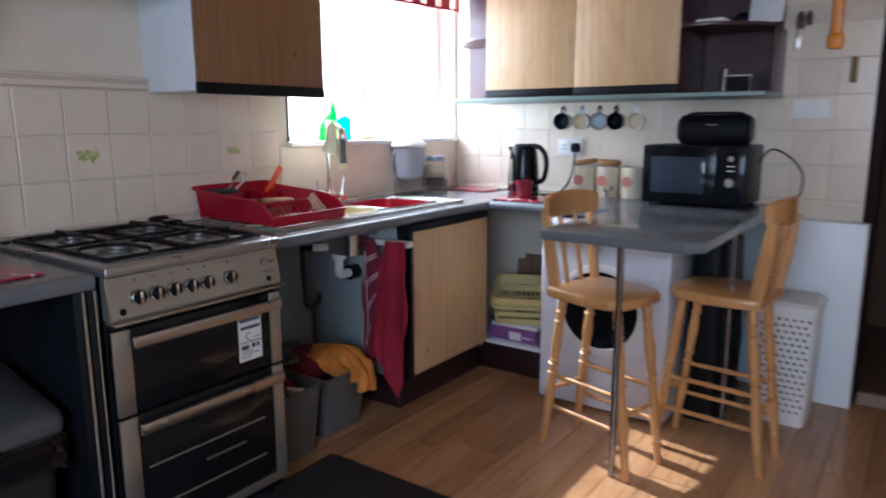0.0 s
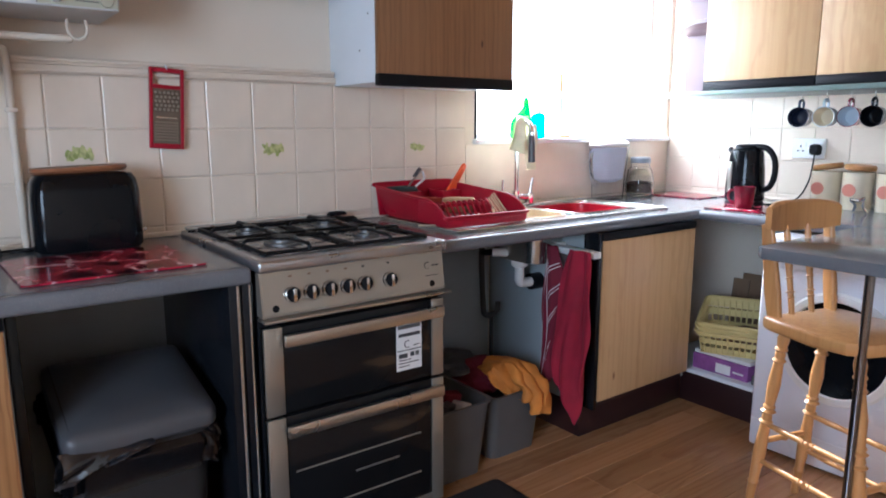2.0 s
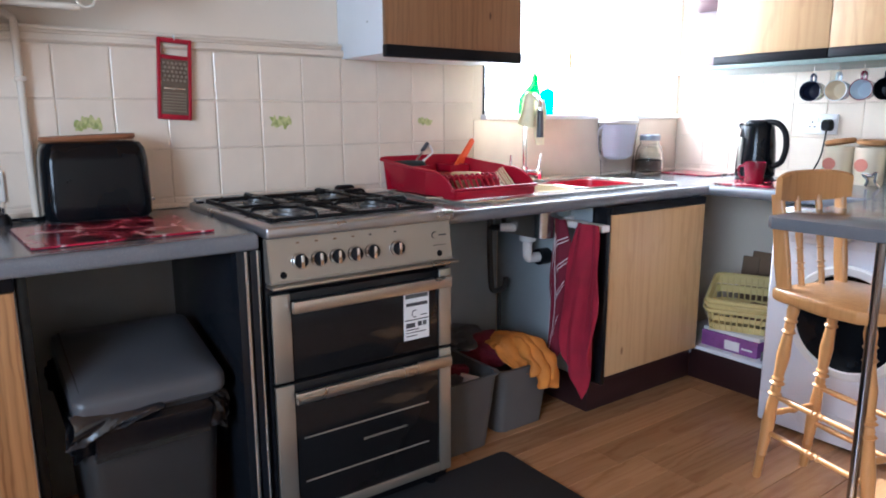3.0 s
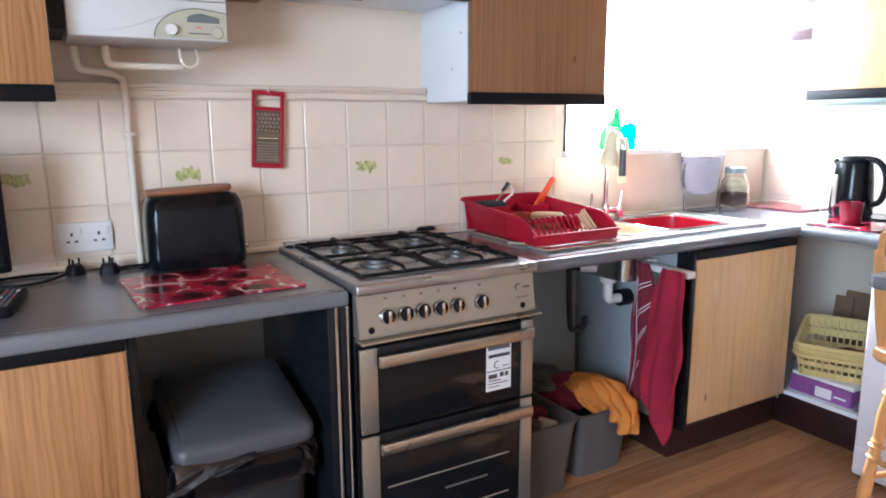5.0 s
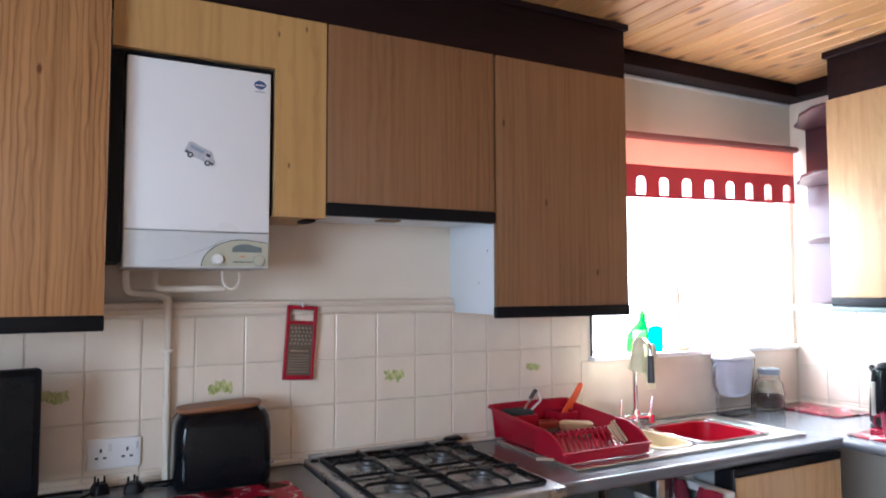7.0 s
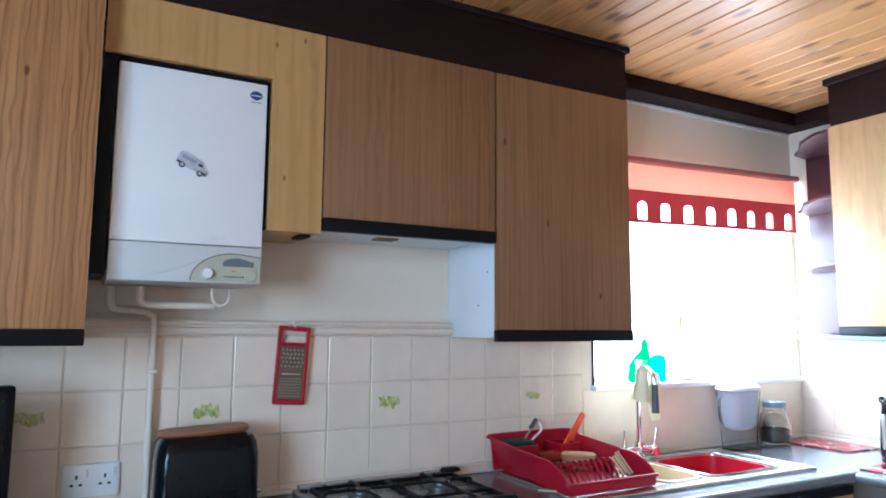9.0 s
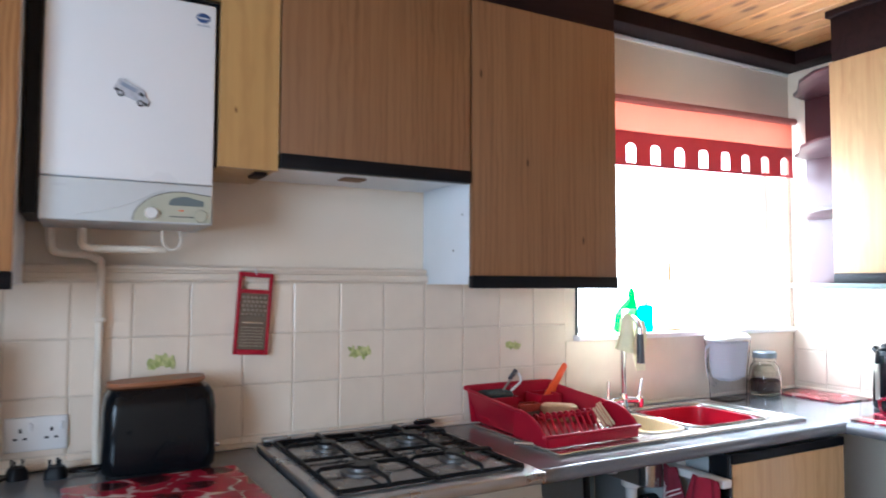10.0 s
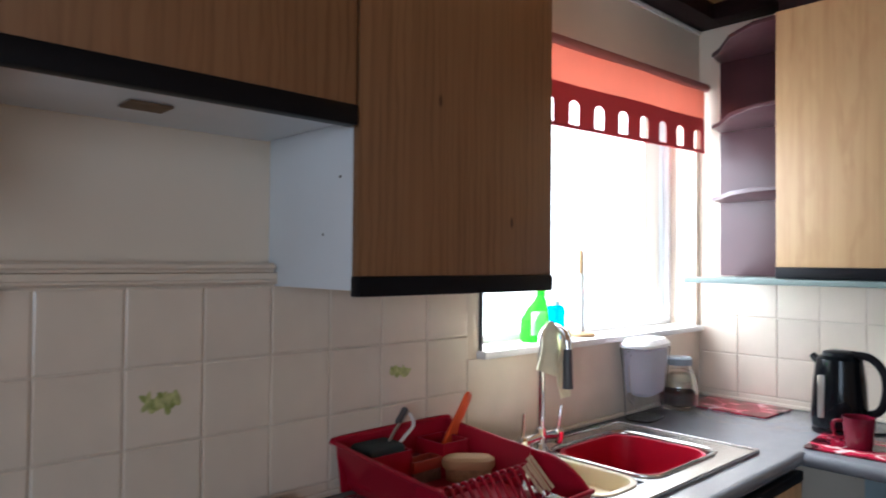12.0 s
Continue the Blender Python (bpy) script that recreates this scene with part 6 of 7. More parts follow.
def liner_fold(u, v):
    crease = noise.noise(Vector((u * 3.4 + v * 2.2, v * 1.2, 1.7))) * 0.026 + noise.noise(Vector((u * 7 + v * 4, v * 2, 4.1))) * 0.008
    return (-1.561 + 0.016 * math.sin(math.pi * v) + crease * (0.3 + 0.7 * v), 0.430 + 0.200 * u + 0.010 * math.sin(5 * v), 0.512 - 0.010 * u - v * (0.090 - 0.070 * u))


cloth("liner_fold", 36, 14, liner_fold, BAG, "", "", 0.001, t)

def storage_box(x, y, w, d, h, label):
    return solid("storage_box", tub(w, d, h, 0.04, 0.005, 0.84, Matrix.Translation((x, y, 0.0005)), 0.010), BOX_GREY, label, "box", group="boxes under the sink")
storage_box(-1.83, 1.652, 0.40, 0.30, 0.28, "grey plastic storage box full of oddments")
storage_box(-1.86, 1.975, 0.38, 0.27, 0.255, "grey plastic storage box with cloths in it")
def heap(name, cx, cy, cz, rx, ry, rz, mat_, label, category, seed):
    """A crumpled heap of cloth."""
    b_ = bmesh.new()
    bmesh.ops.create_icosphere(b_, subdivisions=4, radius=1.0)
    for v in b_.verts:
        n1 = noise.noise(v.co * 1.6 + Vector((seed, 0, 0)))
        n2 = noise.noise(v.co * 4.2 + Vector((0, seed, 0)))
        f_ = 1 + 0.28 * n1 + 0.14 * n2
        v.co = Vector((cx + rx * v.co.x * f_, cy + ry * v.co.y * f_, cz + rz * max(v.co.z, -0.6) * f_))
    return solid(name, b_, mat_, label, category)
heap("crumpled_cloth", -1.90, 1.95, 0.27, 0.12, 0.09, 0.07, WINE_CLOTH, "crumpled wine-red cloth in the box", "cloth", 3.1)
heap("dark_rag", -1.98, 1.90, 0.30, 0.10, 0.10, 0.05, BIN_GREY, "dark crumpled rag on the boxes", "cloth", 8.3)
bm = bmesh.new()
bmesh.ops.create_icosphere(bm, subdivisions=4, radius=1.0)
for v in bm.verts:
    f_ = 1 + 0.25 * noise.noise(v.co * 1.7 + Vector((2.2, 0, 0))) + 0.13 * noise.noise(v.co * 4.5)
    v.co = Vector((-1.79 + 0.105 * v.co.x * f_, 1.985 + 0.085 * v.co.y * f_, 0.312 + 0.045 * max(v.co.z, -0.7) * f_ - 0.10 * max(0, v.co.x - 0.2)))
for y_, x1_, z1_, r_ in ((1.985, -1.645, 0.235, 0.022), (2.015, -1.635, 0.175, 0.025), (2.060, -1.635, 0.165, 0.026)):
    fingers = tube([(-1.80, 0.6 * y_ + 0.4 * 1.99, 0.322), (-1.73, 0.8 * y_ + 0.2 * 1.99, 0.328), (-1.675, y_, 0.295), (x1_ - 0.005, y_ + 0.008, 0.245), (x1_, y_ + 0.012, z1_)], r_, 12, 5)
    for v in fingers.verts:
        v.co += Vector((noise.noise(v.co * 22), noise.noise(v.co * 22 + Vector((5, 0, 0))), noise.noise(v.co * 22 + Vector((0, 5, 0))))) * 0.016
    join(bm, fingers)
solid("rubber_glove", bm, ORANGE_CLOTH, "orange glove flopped over the box", "glove")
for i, (x_, y_, mt, lb) in enumerate(((-1.78, 1.65, CARD, "small cardboard packet in the storage box"), (-1.75, 1.71, STICKER, "small white packet in the storage box"), (-1.84, 1.72, WINE_CLOTH, "small red packet in the storage box"), (-1.74, 1.60, BIN_GREY, "small dark packet in the storage box"))):
    ob = solid("packet", box(-0.035, 0.035, -0.02, 0.02, 0, 0.235 + 0.012 * i, 0.004), mt, lb, "packet")
    ob.matrix_world = pose(x_, y_, 0.012, 6 * (i - 1), 8, 40 * i)

# towels on a rail fixed to the cabinet's side
t = thing("towel_rail", (-1.64, 2.175, 0.77), "white towel rail on the cabinet's side", "rail")
part("bar", box(-1.74, -1.497, 2.165, 2.205, 0.775, 0.800, 0.004), SOCKET, t)
part("bracket", box(-1.735, -1.715, 2.205, 2.248, 0.770, 0.805, 0.002), SOCKET, t)
def towel(xa, xb, drop, point, short, bulge, seed, layer):
    """Hangs gathered from the rail; the low corner is at u = point, the other end stops short of it."""
    def fn(u, v):
        far = (u - point) / (1 - point) if u > point else (point - u) / point * 0.6
        z_ = 0.806 - drop * (1 - short * far) * v
        w_ = (xb - xa) * (0.42 + bulge * math.sin(math.pi * min(0.04 + 0.70 * v, 1)))
        mid_ = (xa + xb) / 2 + 0.012 * math.sin(3.1 * v + seed)
        d_ = u + 0.22 * v
        fold = 0.026 * math.sin(d_ * 6.5 + seed) + 0.012 * math.sin(d_ * 14 - 3 * v + 2 * seed) + 0.006 * math.sin(23 * u + 9 * v + seed)
        return (mid_ + (u - 0.5) * w_ + 0.006 * math.sin(9 * v + 5 * u + seed), 2.142 - layer + 0.75 * fold * (0.35 + 0.65 * v), z_)
    return fn
tea = (-1.768, -1.628, 0.655, 0.42, 0.34, 0.42, 0.5)
cloth("tea_towel", 40, 40, towel(*tea, 0.0), WINE_CLOTH, "wine-red striped tea towel hanging on the rail", "towel", 0.005)
cloth("hand_towel", 40, 40, towel(-1.632, -1.455, 0.680, 0.50, 0.40, 0.52, 2.6, 0.012), RED_CLOTH, "plain red towel hanging on the rail", "towel", 0.007)
# woven stripes sit on the tea towel
tt = bpy.data.objects["tea_towel"]
fnt = towel(*tea, 0.0065)
for u0 in (0.14, 0.20, 0.40):
    cloth("woven_stripe", 1, 40, (lambda u0_: lambda u, v: fnt(u0_ + 0.016 * u, 0.10 + 0.88 * v))(u0), STRIPE, "", "", 0.0012, tt)
for v0 in (0.14, 0.165, 0.30, 0.325, 0.46, 0.485, 0.70, 0.725):
    cloth("woven_stripe", 24, 1, (lambda v0_: lambda u, v: fnt(0.46 + 0.52 * u, v0_ + 0.007 * v))(v0), STRIPE, "", "", 0.0012, tt)

# pipes under the sink
t = thing("waste_pipe", (-1.95, 2.15, 0.5), "white plastic sink trap and waste pipe", "pipe")
TX, TY = -1.86, 2.135
part("tail_pipe", rod((TX, TY, 0.70), (TX, TY, 0.800), 0.020), SOCKET, t)
part("collar", lathe([(0.026, 0), (0.034, 0.006), (0.034, 0.034), (0.026, 0.040)], 20, Matrix.Translation((TX, TY, 0.695))), SOCKET, t)
part("trap", tube([(TX, TY, 0.70), (TX, TY, 0.645), (TX, TY + 0.006, 0.632), (TX, TY + 0.018, 0.626), (TX, 2.240, 0.624)], 0.020, 14), SOCKET, t)
part("cross_pipe", rod((TX - 0.07, TY - 0.085, 0.752), (TX, TY, 0.752), 0.017), SOCKET, t)
part("joint", rod((TX, 2.196, 0.624), (TX, 2.246, 0.624), 0.034), BLACK, t)
t = thing("supply_pipe", (-2.0, 2.05, 0.2), "dark rubber supply pipe under the sink", "pipe")
part("hose", tube([(-2.00, 2.055, 0.80), (-2.00, 2.052, 0.70), (-2.00, 2.062, 0.52), (-2.00, 2.072, 0.475), (-2.00, 2.105, 0.468), (-2.00, 2.138, 0.480), (-2.00, 2.144, 0.520)], 0.012, 12), BIN_DARK, t)
part("drop_pipe", rod((-2.01, 2.118, 0.02), (-2.01, 2.118, 0.475), 0.008), BIN_DARK, t)
part("cross_hose", rod((-2.00, 2.052, 0.742), (-1.93, 2.085, 0.748), 0.013), BLACK, t)

# corner shelf things
def slope(bm_):
    for v in bm_.verts:
        v.co.z = 0.262 + (v.co.z - 0.262) * (0.74 + 0.36 * (v.co.y - 2.965) / 0.26)
    return bm_


t = thing("plastic_basket", (-1.440, 3.095, 0.25), "pale yellow perforated plastic basket", "basket", "nested baskets")
BX, BY, BZ, BW, BD, BH = -1.440, 3.095, 0.262, 0.335, 0.26, 0.185
part("basket_floor", box(BX - BW / 2 + 0.02, BX + BW / 2 - 0.02, BY - BD / 2 + 0.02, BY + BD / 2 - 0.02, BZ, BZ + 0.006), YELLOW_BASKET, t)
part("rim", slope(tube([(BX + u, BY + v, BZ + BH + (0.0 if v < 0 else 0.0)) for u, v in rounded(BW, BD, 0.03, 4)], 0.007, 8, 0, True)), YELLOW_BASKET, t)
for row in range(4):
    f_ = 0.88 + 0.12 * row / 3
    z_ = BZ + 0.01 + row * 0.05
    pts = rounded(BW * f_, BD * f_, 0.03, 4)
    b_ = loft([(pts, z_), (pts, z_ + 0.028), ([(a * 0.985, c_ * 0.985) for a, c_ in pts], z_ + 0.028), ([(a * 0.985, c_ * 0.985) for a, c_ in pts], z_)], Matrix.Translation((BX, BY, 0)), False, False)
    part("side_band", slope(b_), YELLOW_BASKET, t)
for i in range(12):
    for yy in (-1, 1):
        u = (i / 11 - 0.5) * BW * 0.86
        part("upright", slope(tube([(BX + u * 0.88, BY + yy * BD * 0.436, BZ + 0.004), (BX + u, BY + yy * BD * 0.497, BZ + BH)], 0.004, 6, 0)), YELLOW_BASKET, t)
for i in range(9):
    for xx in (-1, 1):
        v = (i / 8 - 0.5) * BD * 0.82
        part("upright", slope(tube([(BX + xx * BW * 0.436, BY + v * 0.88, BZ + 0.004), (BX + xx * BW * 0.497, BY + v, BZ + BH)], 0.004, 6, 0)), YELLOW_BASKET, t)
t.rotation_euler.z = radians(24)
for i, zz in enumerate((0.2445, 0.2525)):
    t2 = thing("plastic_basket", (BX, BY, zz), "pale yellow basket nested under the top one", "basket", "nested baskets")
    part("rim", slope(tube([(BX + u, BY - 0.004 * i + v, 0.425 - 0.030 * i) for u, v in rounded(BW + 0.012, BD + 0.012, 0.03, 4)], 0.007, 8, 0, True)), YELLOW_BASKET, t2)
    part("side_band", slope(loft([(rounded(BW + 0.006, BD + 0.006, 0.03, 4), 0.405 - 0.03 * i), (rounded(BW + 0.010, BD + 0.010, 0.03, 4), 0.422 - 0.030 * i)], Matrix.Translation((BX, BY - 0.004 * i, 0)), False, False)), YELLOW_BASKET, t2)
    t2.rotation_euler.z = radians(24)
heap("brown_bag", BX + 0.02, BY + 0.03, BZ + 0.055, 0.09, 0.07, 0.05, CARD, "brown crumpled bag in the basket", "bag", 5.5)
pc = solid("purple_carton", box(-1.585, -1.32, 2.965, 3.20, 0.1715, 0.242, 0.003), PURPLE, "flat purple and white carton on the shelf", "carton")
part("printed_panel", box(-1.47, -1.40, 2.9635, 2.9648, 0.180, 0.222), STICKER, pc, "white printed panel")
part("printed_bar", box(-1.39, -1.34, 2.9635, 2.9648, 0.196, 0.204), STICKER, pc)
solid("white_carton", box(-1.58, -1.315, 2.970, 3.20, 0.2425, 0.2595, 0.003), STICKER, "flat white carton under the baskets", "carton")
solid("grey_packet", box(-1.30, -1.24, 2.955, 3.08, 0.1715, 0.215, 0.006), BOX_GREY, "small grey packet on the shelf", "packet")
ob = solid("cardboard_sheet", box(-0.14, 0.14, -0.006, 0.006, 0.0, 0.365, 0.002), CARD, "brown cardboard leaning at the back of the shelf", "cardboard")
ob.matrix_world = pose(-1.52, 3.42, 0.1715, -10, 0, 0)
ob = solid("cardboard_sheet", box(-0.04, 0.04, -0.006, 0.006, 0.0, 0.34, 0.002), CARD, "narrow brown cardboard strip leaning on the shelf", "cardboard")
ob.matrix_world = pose(-1.64, 3.39, 0.1715, -10, 0, 8)

# washing machine
t = thing("washing_machine", (-0.895, 3.03, 0.0), "white front-loading washing machine", "washing machine")
part("cabinet", box(-1.190, -0.600, 2.765, 3.31, 0.012, 0.848, 0.010, 3), WASHER, t)
wf = 2.765
part("fascia", box(-1.186, -0.604, wf - 0.008, wf + 0.01, 0.735, 0.845, 0.006), WASHER, t)
part("drawer", box(-1.175, -1.03, wf - 0.012, wf, 0.755, 0.832, 0.004), WASHER, t, "detergent drawer front")
part("program_dial", lathe([(0, 0.022), (0.026, 0.022), (0.030, 0.0), (0.036, 0.0), (0.036, -0.003)], 28, along((-0.93, wf - 0.008, 0.79), (-0.93, 0, 0.79))), SOCKET, t)
for i in range(5):
    part("button", lathe([(0, 0.006), (0.008, 0.006), (0.009, 0)], 14, along((-0.84 + i * 0.035, wf - 0.008, 0.79), (-0.84 + i * 0.035, 0, 0.79))), SOCKET, t)
dr_ = part("door_ring", lathe([(0.178, 0.0), (0.202, 0.0), (0.206, 0.012), (0.198, 0.024), (0.176, 0.028), (0.168, 0.012)], 48, along((-0.895, wf, 0.475), (-0.895, 0, 0.475))), SOCKET, t, "white plastic door ring")
part("door_glass", lathe([(0.172, 0.020), (0.15, 0.012), (0.10, 0.006), (0, 0.004)], 40, along((-0.895, wf, 0.475), (-0.895, 0, 0.475))), GLOSS_BLACK, dr_, "dark door glass")
part("kick_panel", box(-1.185, -0.605, wf - 0.004, wf, 0.03, 0.125, 0.002), WASHER, t)
for xx in (-1.16, -0.63):
    for yy in (2.80, 3.27):
        part("foot", rod((xx, yy, 0.0), (xx, yy, 0.014), 0.02), BLACK, t)
# laundry basket
t = thing("laundry_basket", (-0.21, 3.18, 0.0), "tall white perforated laundry basket with a lid", "laundry basket")
LX0, LX1, LY0, LY1 = -0.335, -0.095, 3.08, 3.36
part("body", loft([(rounded(0.215, 0.255, 0.03), 0.0), (rounded(0.24, 0.28, 0.03), 0.50), (rounded(0.225, 0.265, 0.026), 0.50), (rounded(0.20, 0.24, 0.026), 0.006)], Matrix.Translation((-0.215, 3.22, 0.0))), SOCKET, t)
part("lid", loft([(rounded(0.255, 0.295, 0.035), 0.501), (rounded(0.255, 0.295, 0.035), 0.525), (rounded(0.22, 0.26, 0.03), 0.540)], Matrix.Translation((-0.215, 3.22, 0.0))), SOCKET, t)
for i in range(16):
    for j in range(7):
        f_ = (0.90 + 0.10 * (0.06 + i * 0.027) / 0.5)
        x_ = -0.215 + (-0.085 + j * 0.0283 + (0.012 if i % 2 else 0)) * f_
        part("hole", box(x_ - 0.006, x_ + 0.006, 3.22 - 0.14 * f_ - 0.0015, 3.22 - 0.14 * f_ + 0.004, 0.06 + i * 0.027, 0.070 + i * 0.027), INK, t)
solid("pipe_boxing", box(-0.355, 0.03, 3.44, N - 0.003, 0.0, 0.845, 0.004), PANEL_WHITE, "white boxed-in panel against the wall", "panel")
# black shape added where the gap beside the washer looks dark
solid("dark_bag", loft([(rounded(0.16, 0.40, 0.05), 0.0), (rounded(0.17, 0.42, 0.05), 0.30), (rounded(0.14, 0.36, 0.05), 0.78)], Matrix.Translation((-0.50, 3.12, 0.0))), BLACK, "tall black shape added to fill the dark gap beside the washing machine", "bag")
# on the wall at the end
t = thing("wall_switch", (-0.24, N, 1.34), "white double light switch on the wall", "switch")
part("plate", box(-0.318, -0.170, N - 0.012, N - 0.001, 1.298, 1.384, 0.003), SOCKET, t)
for xx in (-0.285, -0.215):
    part("rocker", box(xx - 0.012, xx + 0.012, N - 0.017, N - 0.011, 1.328, 1.354, 0.002), SOCKET, t)
t = thing("wall_phone_handset", (-0.17, N, 1.60), "orange plastic handset hanging on the wall", "handset")
part("grip", box(-0.196, -0.150, N - 0.040, N - 0.010, 1.64, 1.92, 0.012), ORANGE_PHONE, t)
part("ear_piece", box(-0.205, -0.140, N - 0.050, N - 0.004, 1.595, 1.66, 0.014), ORANGE_PHONE, t)
t = thing("key_holder", (-0.29, N, 1.62), "dark bunch of keys hanging on the wall", "keys")
part("ring", tube([(-0.30 + 0.014 * math.cos(radians(a)), N - 0.012, 1.775 + 0.014 * math.sin(radians(a))) for a in range(0, 360, 45)], 0.0018, 6, 2, True), STEEL, t)
part("fob", loft([(rounded(0.026, 0.040, 0.010), 0.0), (rounded(0.030, 0.046, 0.012), 0.05), (rounded(0.016, 0.026, 0.007), 0.075)], Matrix.Translation((-0.318, N - 0.019, 1.690))), MAROON, t)
part("fob", loft([(rounded(0.024, 0.034, 0.010), 0.0), (rounded(0.028, 0.040, 0.012), 0.04), (rounded(0.014, 0.022, 0.006), 0.060)], Matrix.Translation((-0.282, N - 0.018, 1.705))), MAROON, t)
part("key", box(-0.335, -0.318, N - 0.016, N - 0.012, 1.600, 1.690, 0.001), STEEL, t)
solid("wall_hook", box(-0.105, -0.08, N - 0.03, N - 0.002, 1.45, 1.56, 0.006), CARD, "small brown wooden hook on the wall", "hook")

# ---- bar stools ----
def spindle(a, b, r, knobs=((0.16, 1.45), (0.2, 0.8), (0.24, 1.4), (0.62, 1.3), (0.66, 1.6), (0.70, 0.85), (0.74, 1.5), (0.78, 1.2)), ends=(0.85, 0.7), swell=1.25):
    """A turned rod with beads."""
    h_ = (Vector(b) - Vector(a)).length
    prof = [(0, 0), (r * ends[0], 0)]
    last = 0.0
    for f_, k_ in knobs:
        if f_ - last > 0.2:
            prof.append((r * swell, h_ * (f_ + last) / 2))
        prof += [(r * 0.9, h_ * (f_ - 0.012)), (r * k_, h_ * f_), (r * 0.9, h_ * (f_ + 0.012))]
        last = f_
    prof += [(r * swell * 0.9, h_ * (0.5 + last / 2)), (r * ends[1], h_), (0, h_)]
    return lathe(prof, 16, along(a, b))


def bar_stool(label):
    """Sits at the origin and faces +x; the back stands on the -x side."""
    t_ = thing("bar_stool", (0, 0, 0), label, "stool", "stools at the bar")
    sz = 0.668
    seat_pts = [(-0.172, -0.140), (-0.140, -0.158), (0.02, -0.164), (0.125, -0.150), (0.168, -0.105), (0.180, 0.0), (0.168, 0.105), (0.125, 0.150), (0.02, 0.164), (-0.140, 0.158), (-0.172, 0.140)]
    part("seat", slab(seat_pts, sz - 0.040, sz, 0.010), STOOL_PINE, t_)
    top = {"bl": (-0.130, -0.088), "br": (-0.130, 0.088), "fl": (0.122, -0.088), "fr": (0.122, 0.088)}
    foot = {"bl": (-0.204, -0.104), "br": (-0.204, 0.104), "fl": (0.200, -0.104), "fr": (0.200, 0.104)}
    def at(k_, z_):
        f_ = 1 - z_ / (sz - 0.04)
        a_, b_ = top[k_], foot[k_]
        return Vector((a_[0] + (b_[0] - a_[0]) * f_, a_[1] + (b_[1] - a_[1]) * f_, z_))
    for k_ in top:
        part("leg", spindle(at(k_, 0.0), at(k_, sz - 0.038), 0.0165, ((0.14, 1.1), (0.49, 1.35), (0.515, 1.0), (0.55, 1.45), (0.575, 1.2), (0.83, 1.3), (0.86, 1.0), (0.89, 1.25))), STOOL_PINE, t_)
    for a_, b_, z_ in (("bl", "fl", 0.17), ("br", "fr", 0.17), ("bl", "br", 0.235), ("fl", "fr", 0.235), ("bl", "fl", 0.30), ("br", "fr", 0.30)):
        part("stretcher", spindle(at(a_, z_), at(b_, z_), 0.0095, ((0.45, 1.25), (0.5, 1.5), (0.55, 1.25)), (0.8, 0.8), 1.1), STOOL_PINE, t_)
    # back: two flat posts, two turned spindles, a curved rail
    for yy in (-1, 1):
        m2 = along((-0.145, yy * 0.118, sz - 0.03), (-0.195, yy * 0.130, 0.960))
        part("back_post", loft([(rounded(0.020, 0.042, 0.008), 0.0), (rounded(0.022, 0.050, 0.008), 0.10), (rounded(0.020, 0.038, 0.008), 0.318)], m2), STOOL_PINE, t_)
    for yy in (-0.048, 0.036):
        part("back_spindle", spindle((-0.148, yy, sz - 0.004), (-0.195, yy * 1.05, 0.945), 0.010, ((0.2, 1.3), (0.26, 1.5), (0.42, 1.3), (0.72, 1.4), (0.78, 1.2)), (0.9, 0.7), 1.15), STOOL_PINE, t_)
    bm_ = bmesh.new()
    rr = []
    for i in range(17):
        s_ = i / 16 * 2 - 1
        y_ = s_ * 0.146
        x_ = -0.204 + 0.028 * s_ * s_
        hi_ = 1.024 - 0.016 * abs(s_) ** 4
        lo2 = 0.928 + 0.010 * abs(s_) ** 3
        rr.append([bm_.verts.new(p_) for p_ in ((x_ + 0.011, y_, lo2), (x_ + 0.011, y_, hi_ - 0.008), (x_ + 0.004, y_, hi_), (x_ - 0.006, y_, hi_), (x_ - 0.013, y_, hi_ - 0.008), (x_ - 0.013, y_, lo2))])
    for a_, b_ in zip(rr, rr[1:]):
        for i in range(6):
            bm_.faces.new((a_[i], a_[(i + 1) % 6], b_[(i + 1) % 6], b_[i]))
    bm_.faces.new(rr[0][::-1]), bm_.faces.new(rr[-1])
    part("top_rail", bm_, STOOL_PINE, t_)
    return t_


st1 = bar_stool("varnished pine bar stool with a turned-spindle back")
st1.matrix_world = pose(-0.733, 2.406, 0, 0, 0, -15.5)
copy_thing(st1, pose(-0.370, 2.685, 0, 0, 0, 174))

# rug
bm = loft([(rounded(0.95, 1.05, 0.02, 3), 0.0), (rounded(0.955, 1.055, 0.02, 3), 0.006), (rounded(0.93, 1.03, 0.02, 3), 0.012)], Matrix.Translation((-1.105, 1.255, 0.0006)))
solid("rug", bm, RUG, "charcoal rug lying in front of the cooker", "rug")

# small oddments
solid("gas_lighter", loft([(rounded(0.035, 0.075, 0.016), 0.0), (rounded(0.038, 0.078, 0.018), 0.005), (rounded(0.026, 0.058, 0.012), 0.012)], Matrix.Translation((-2.125, 1.455, 0.9312))), BLACK, "small dark lighter lying behind the hob", "lighter")

# ---- floor boards ----
def shared(name, bm_, material_):
    return finish(bm_, material_, name, False)


BW_, BL_ = 0.129, 1.285
BOARDS = {}
def board(length, width):
    """One mesh for each size of board."""
    key = (round(length, 2), round(width, 3))
    if key not in BOARDS:
        BOARDS[key] = shared("floorboard", box(0, width - 0.0015, 0, length - 0.002, -0.012, 0.0, 0.0012, 1), LAMINATE)
    return BOARDS[key]


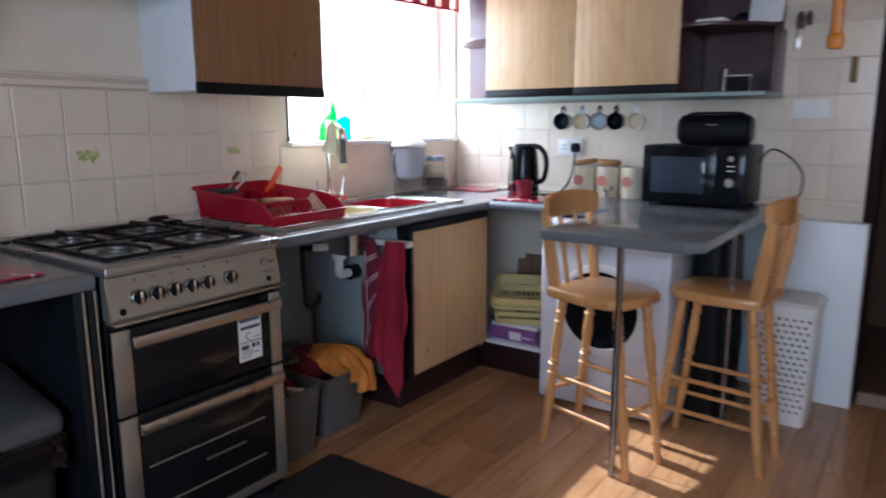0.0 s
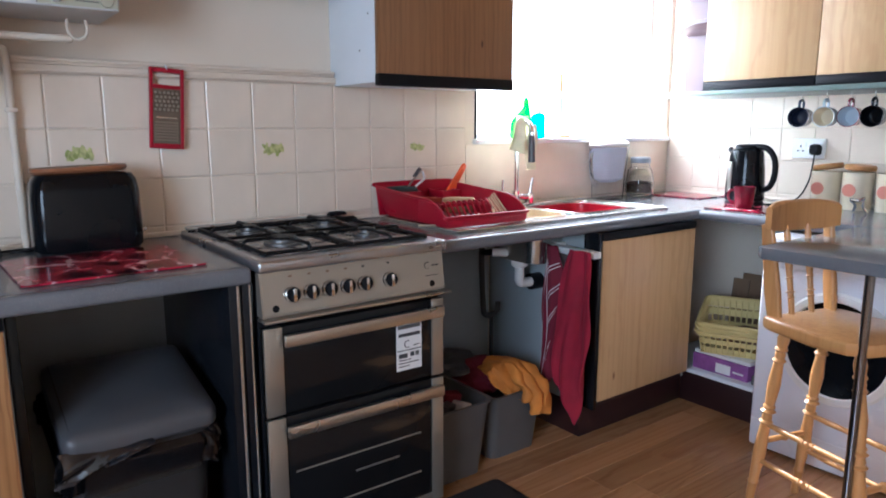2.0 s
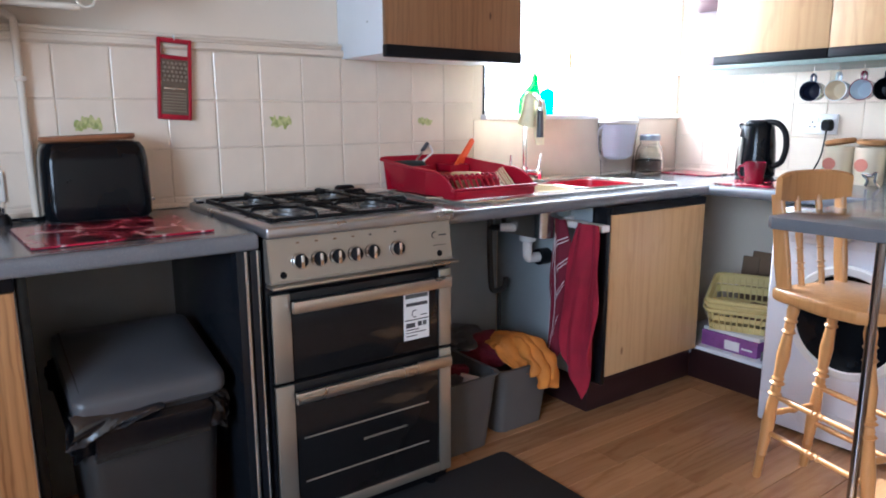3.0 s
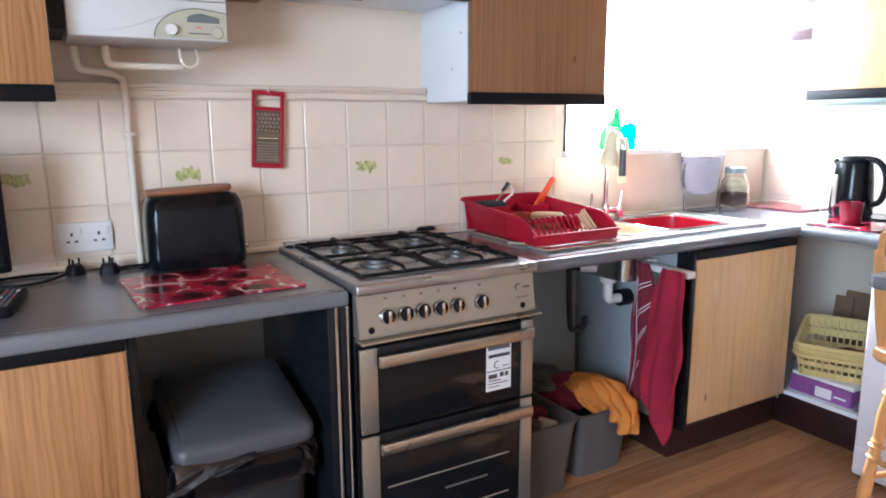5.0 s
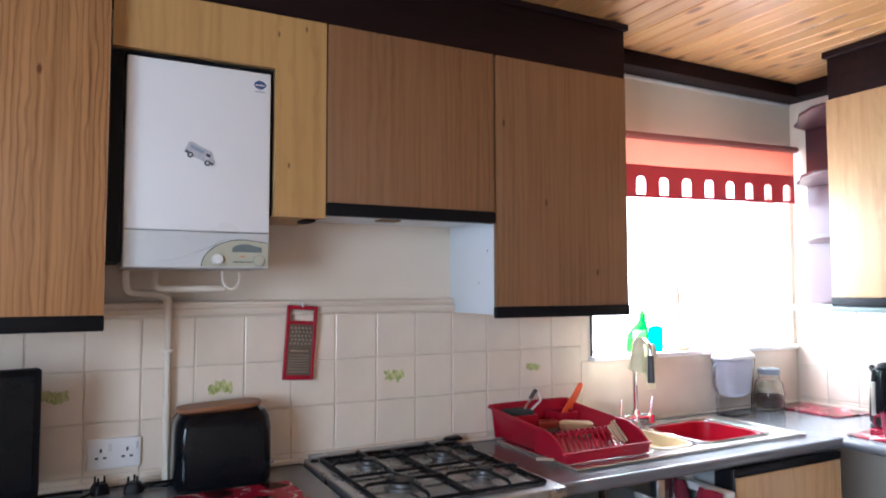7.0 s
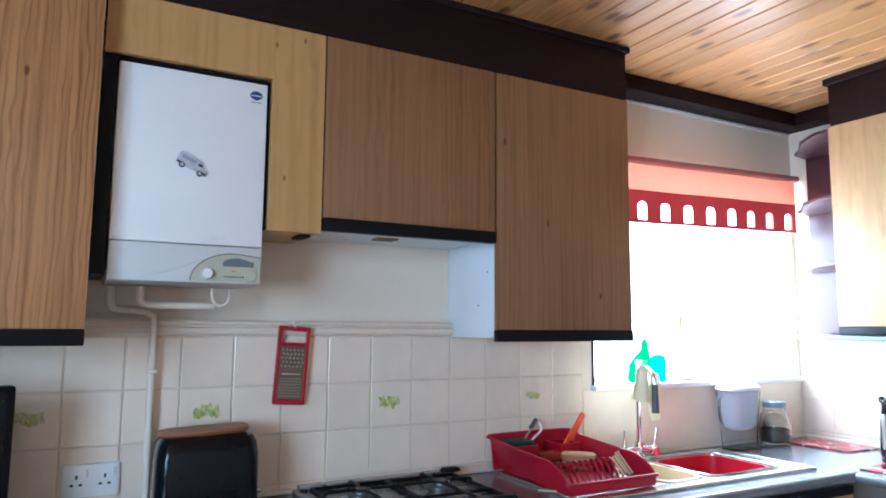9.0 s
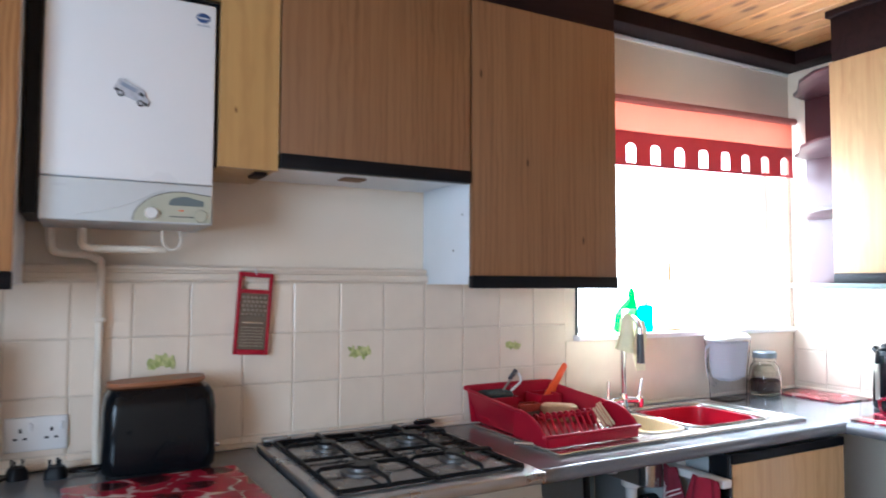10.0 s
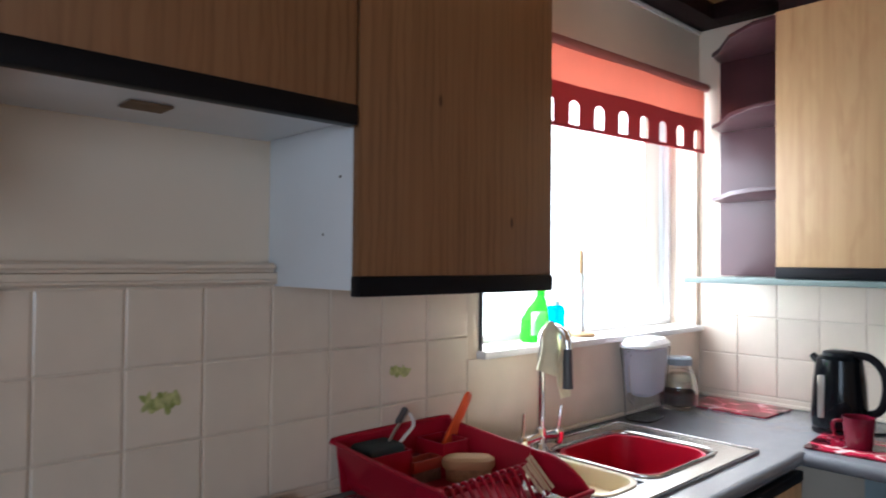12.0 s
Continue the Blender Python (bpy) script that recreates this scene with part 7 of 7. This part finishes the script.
rng = random.Random(4)
x = WX
while x < E - 0.01:
    y = S - rng.randint(0, 12) * 0.1
    while y < N - 0.02:
        y0, y1 = max(y, S), min(y + BL_, N)
        if y1 - y0 > 0.02:
            ob = new("floorboard", board(y1 - y0, min(BW_, E - x)))
            ob.parent = floor
            ob.location = Vector((x, y0, 0)) - floor.location
        y += BL_
    x += BW_

# ---- wall tiles ----
TP, TY0, TZ0 = 0.1557, 0.237, 0.935
def tile_mesh(w, h, name):
    bm_ = bmesh.new()
    g = 0.0016
    lo, hi = [(g, g), (w - g, g), (w - g, h - g), (g, h - g)], None
    e = 0.003
    ring0 = [bm_.verts.new((0.0015, a, b)) for a, b in lo]
    ring1 = [bm_.verts.new((0.0045, a, b)) for a, b in lo]
    ring2 = [bm_.verts.new((0.0062, min(max(a, g + e), w - g - e), min(max(b, g + e), h - g - e))) for a, b in lo]
    for p_, q_ in ((ring0, ring1), (ring1, ring2)):
        for i in range(4):
            bm_.faces.new((p_[i], p_[(i + 1) % 4], q_[(i + 1) % 4], q_[i]))
    bm_.faces.new(ring2)
    return finish(bm_, TILE, name, False)


full, low_, cut = tile_mesh(TP, TP, "tile"), tile_mesh(TP, 0.030, "tile"), tile_mesh(TP, 0.90 * TP, "tile")
for k in range(-9, 12):
    for r_ in range(-1, 3):
        ob = new("tile", low_ if r_ < 0 else full)
        ob.parent = wall_w
        z_ = 0.905 if r_ < 0 else TZ0 + r_ * TP
        jit = rng.uniform(-0.0004, 0.0006)
        ob.location = Vector((WX + jit, TY0 + k * TP, z_)) - wall_w.location
        ob.rotation_euler = (rng.uniform(-0.002, 0.002), rng.uniform(-0.003, 0.003), rng.uniform(-0.004, 0.004))
for k in range(14):
    for r_ in range(-1, 5):
        if WX + 0.012 + (k + 1) * TP > 0.012 or (r_ > 2 and k < 11):
            continue
        ob = new("tile", low_ if r_ < 0 else full)
        ob.parent = wall_n
        z_ = 0.905 if r_ < 0 else TZ0 + r_ * TP
        ob.rotation_euler = (rng.uniform(-0.002, 0.002), rng.uniform(-0.003, 0.003), radians(-90) + rng.uniform(-0.004, 0.004))
        ob.location = Vector((WX + 0.012 + k * TP, N + rng.uniform(-0.0006, 0.0004), z_)) - wall_n.location
# painted flower motifs on some tiles
def motif(y, z, s_):
    t_ = thing("tile_motif", (WX + 0.0066, y, z), "small yellow-green fruit and leaf motif on a tile", "motif", "tile motifs")
    r2 = random.Random(int(y * 100))
    for i in range(18):
        cy, cz = y + (-0.032 + 0.0037 * i) * s_, z + r2.uniform(-0.012, 0.010) * s_
        ln, wd, lean = r2.uniform(0.011, 0.017) * s_, r2.uniform(0.0055, 0.009) * s_, radians(r2.uniform(-55, 55))
        rim = [(wd * math.sin(a_) * (1.0 - 0.25 * math.cos(a_)), ln * math.cos(a_)) for a_ in [radians(30 * q) for q in range(12)]]
        turned = [(cy + u * math.cos(lean) - v * math.sin(lean), cz + u * math.sin(lean) + v * math.cos(lean)) for u, v in rim]
        x_ = WX + 0.0066 + 0.00008 * i
        part("leaf", loft([(turned, 0.0), (turned, 0.0003)], Matrix(((0, 0, 1, x_), (1, 0, 0, 0), (0, 1, 0, 0), (0, 0, 0, 1)))), LEAF if i % 3 else LEAF_DARK, t_)
    for i in range(6):
        a_ = Vector((WX + 0.0084, y + (-0.030 + i * 0.012) * s_, z + r2.uniform(-0.012, 0.0) * s_))
        b_ = a_ + Vector((0, r2.uniform(-0.006, 0.008) * s_, r2.uniform(0.010, 0.022) * s_))
        part("stem", tube([a_, (a_ + b_) / 2 + Vector((0, 0.002, 0)), b_], 0.0008 * s_, 5, 2), LEAF_DARK, t_)


for y in (0.158, 0.630, 1.242, 1.855):
    motif(y, 1.175, 1.0 if y < 1.5 else 0.85)
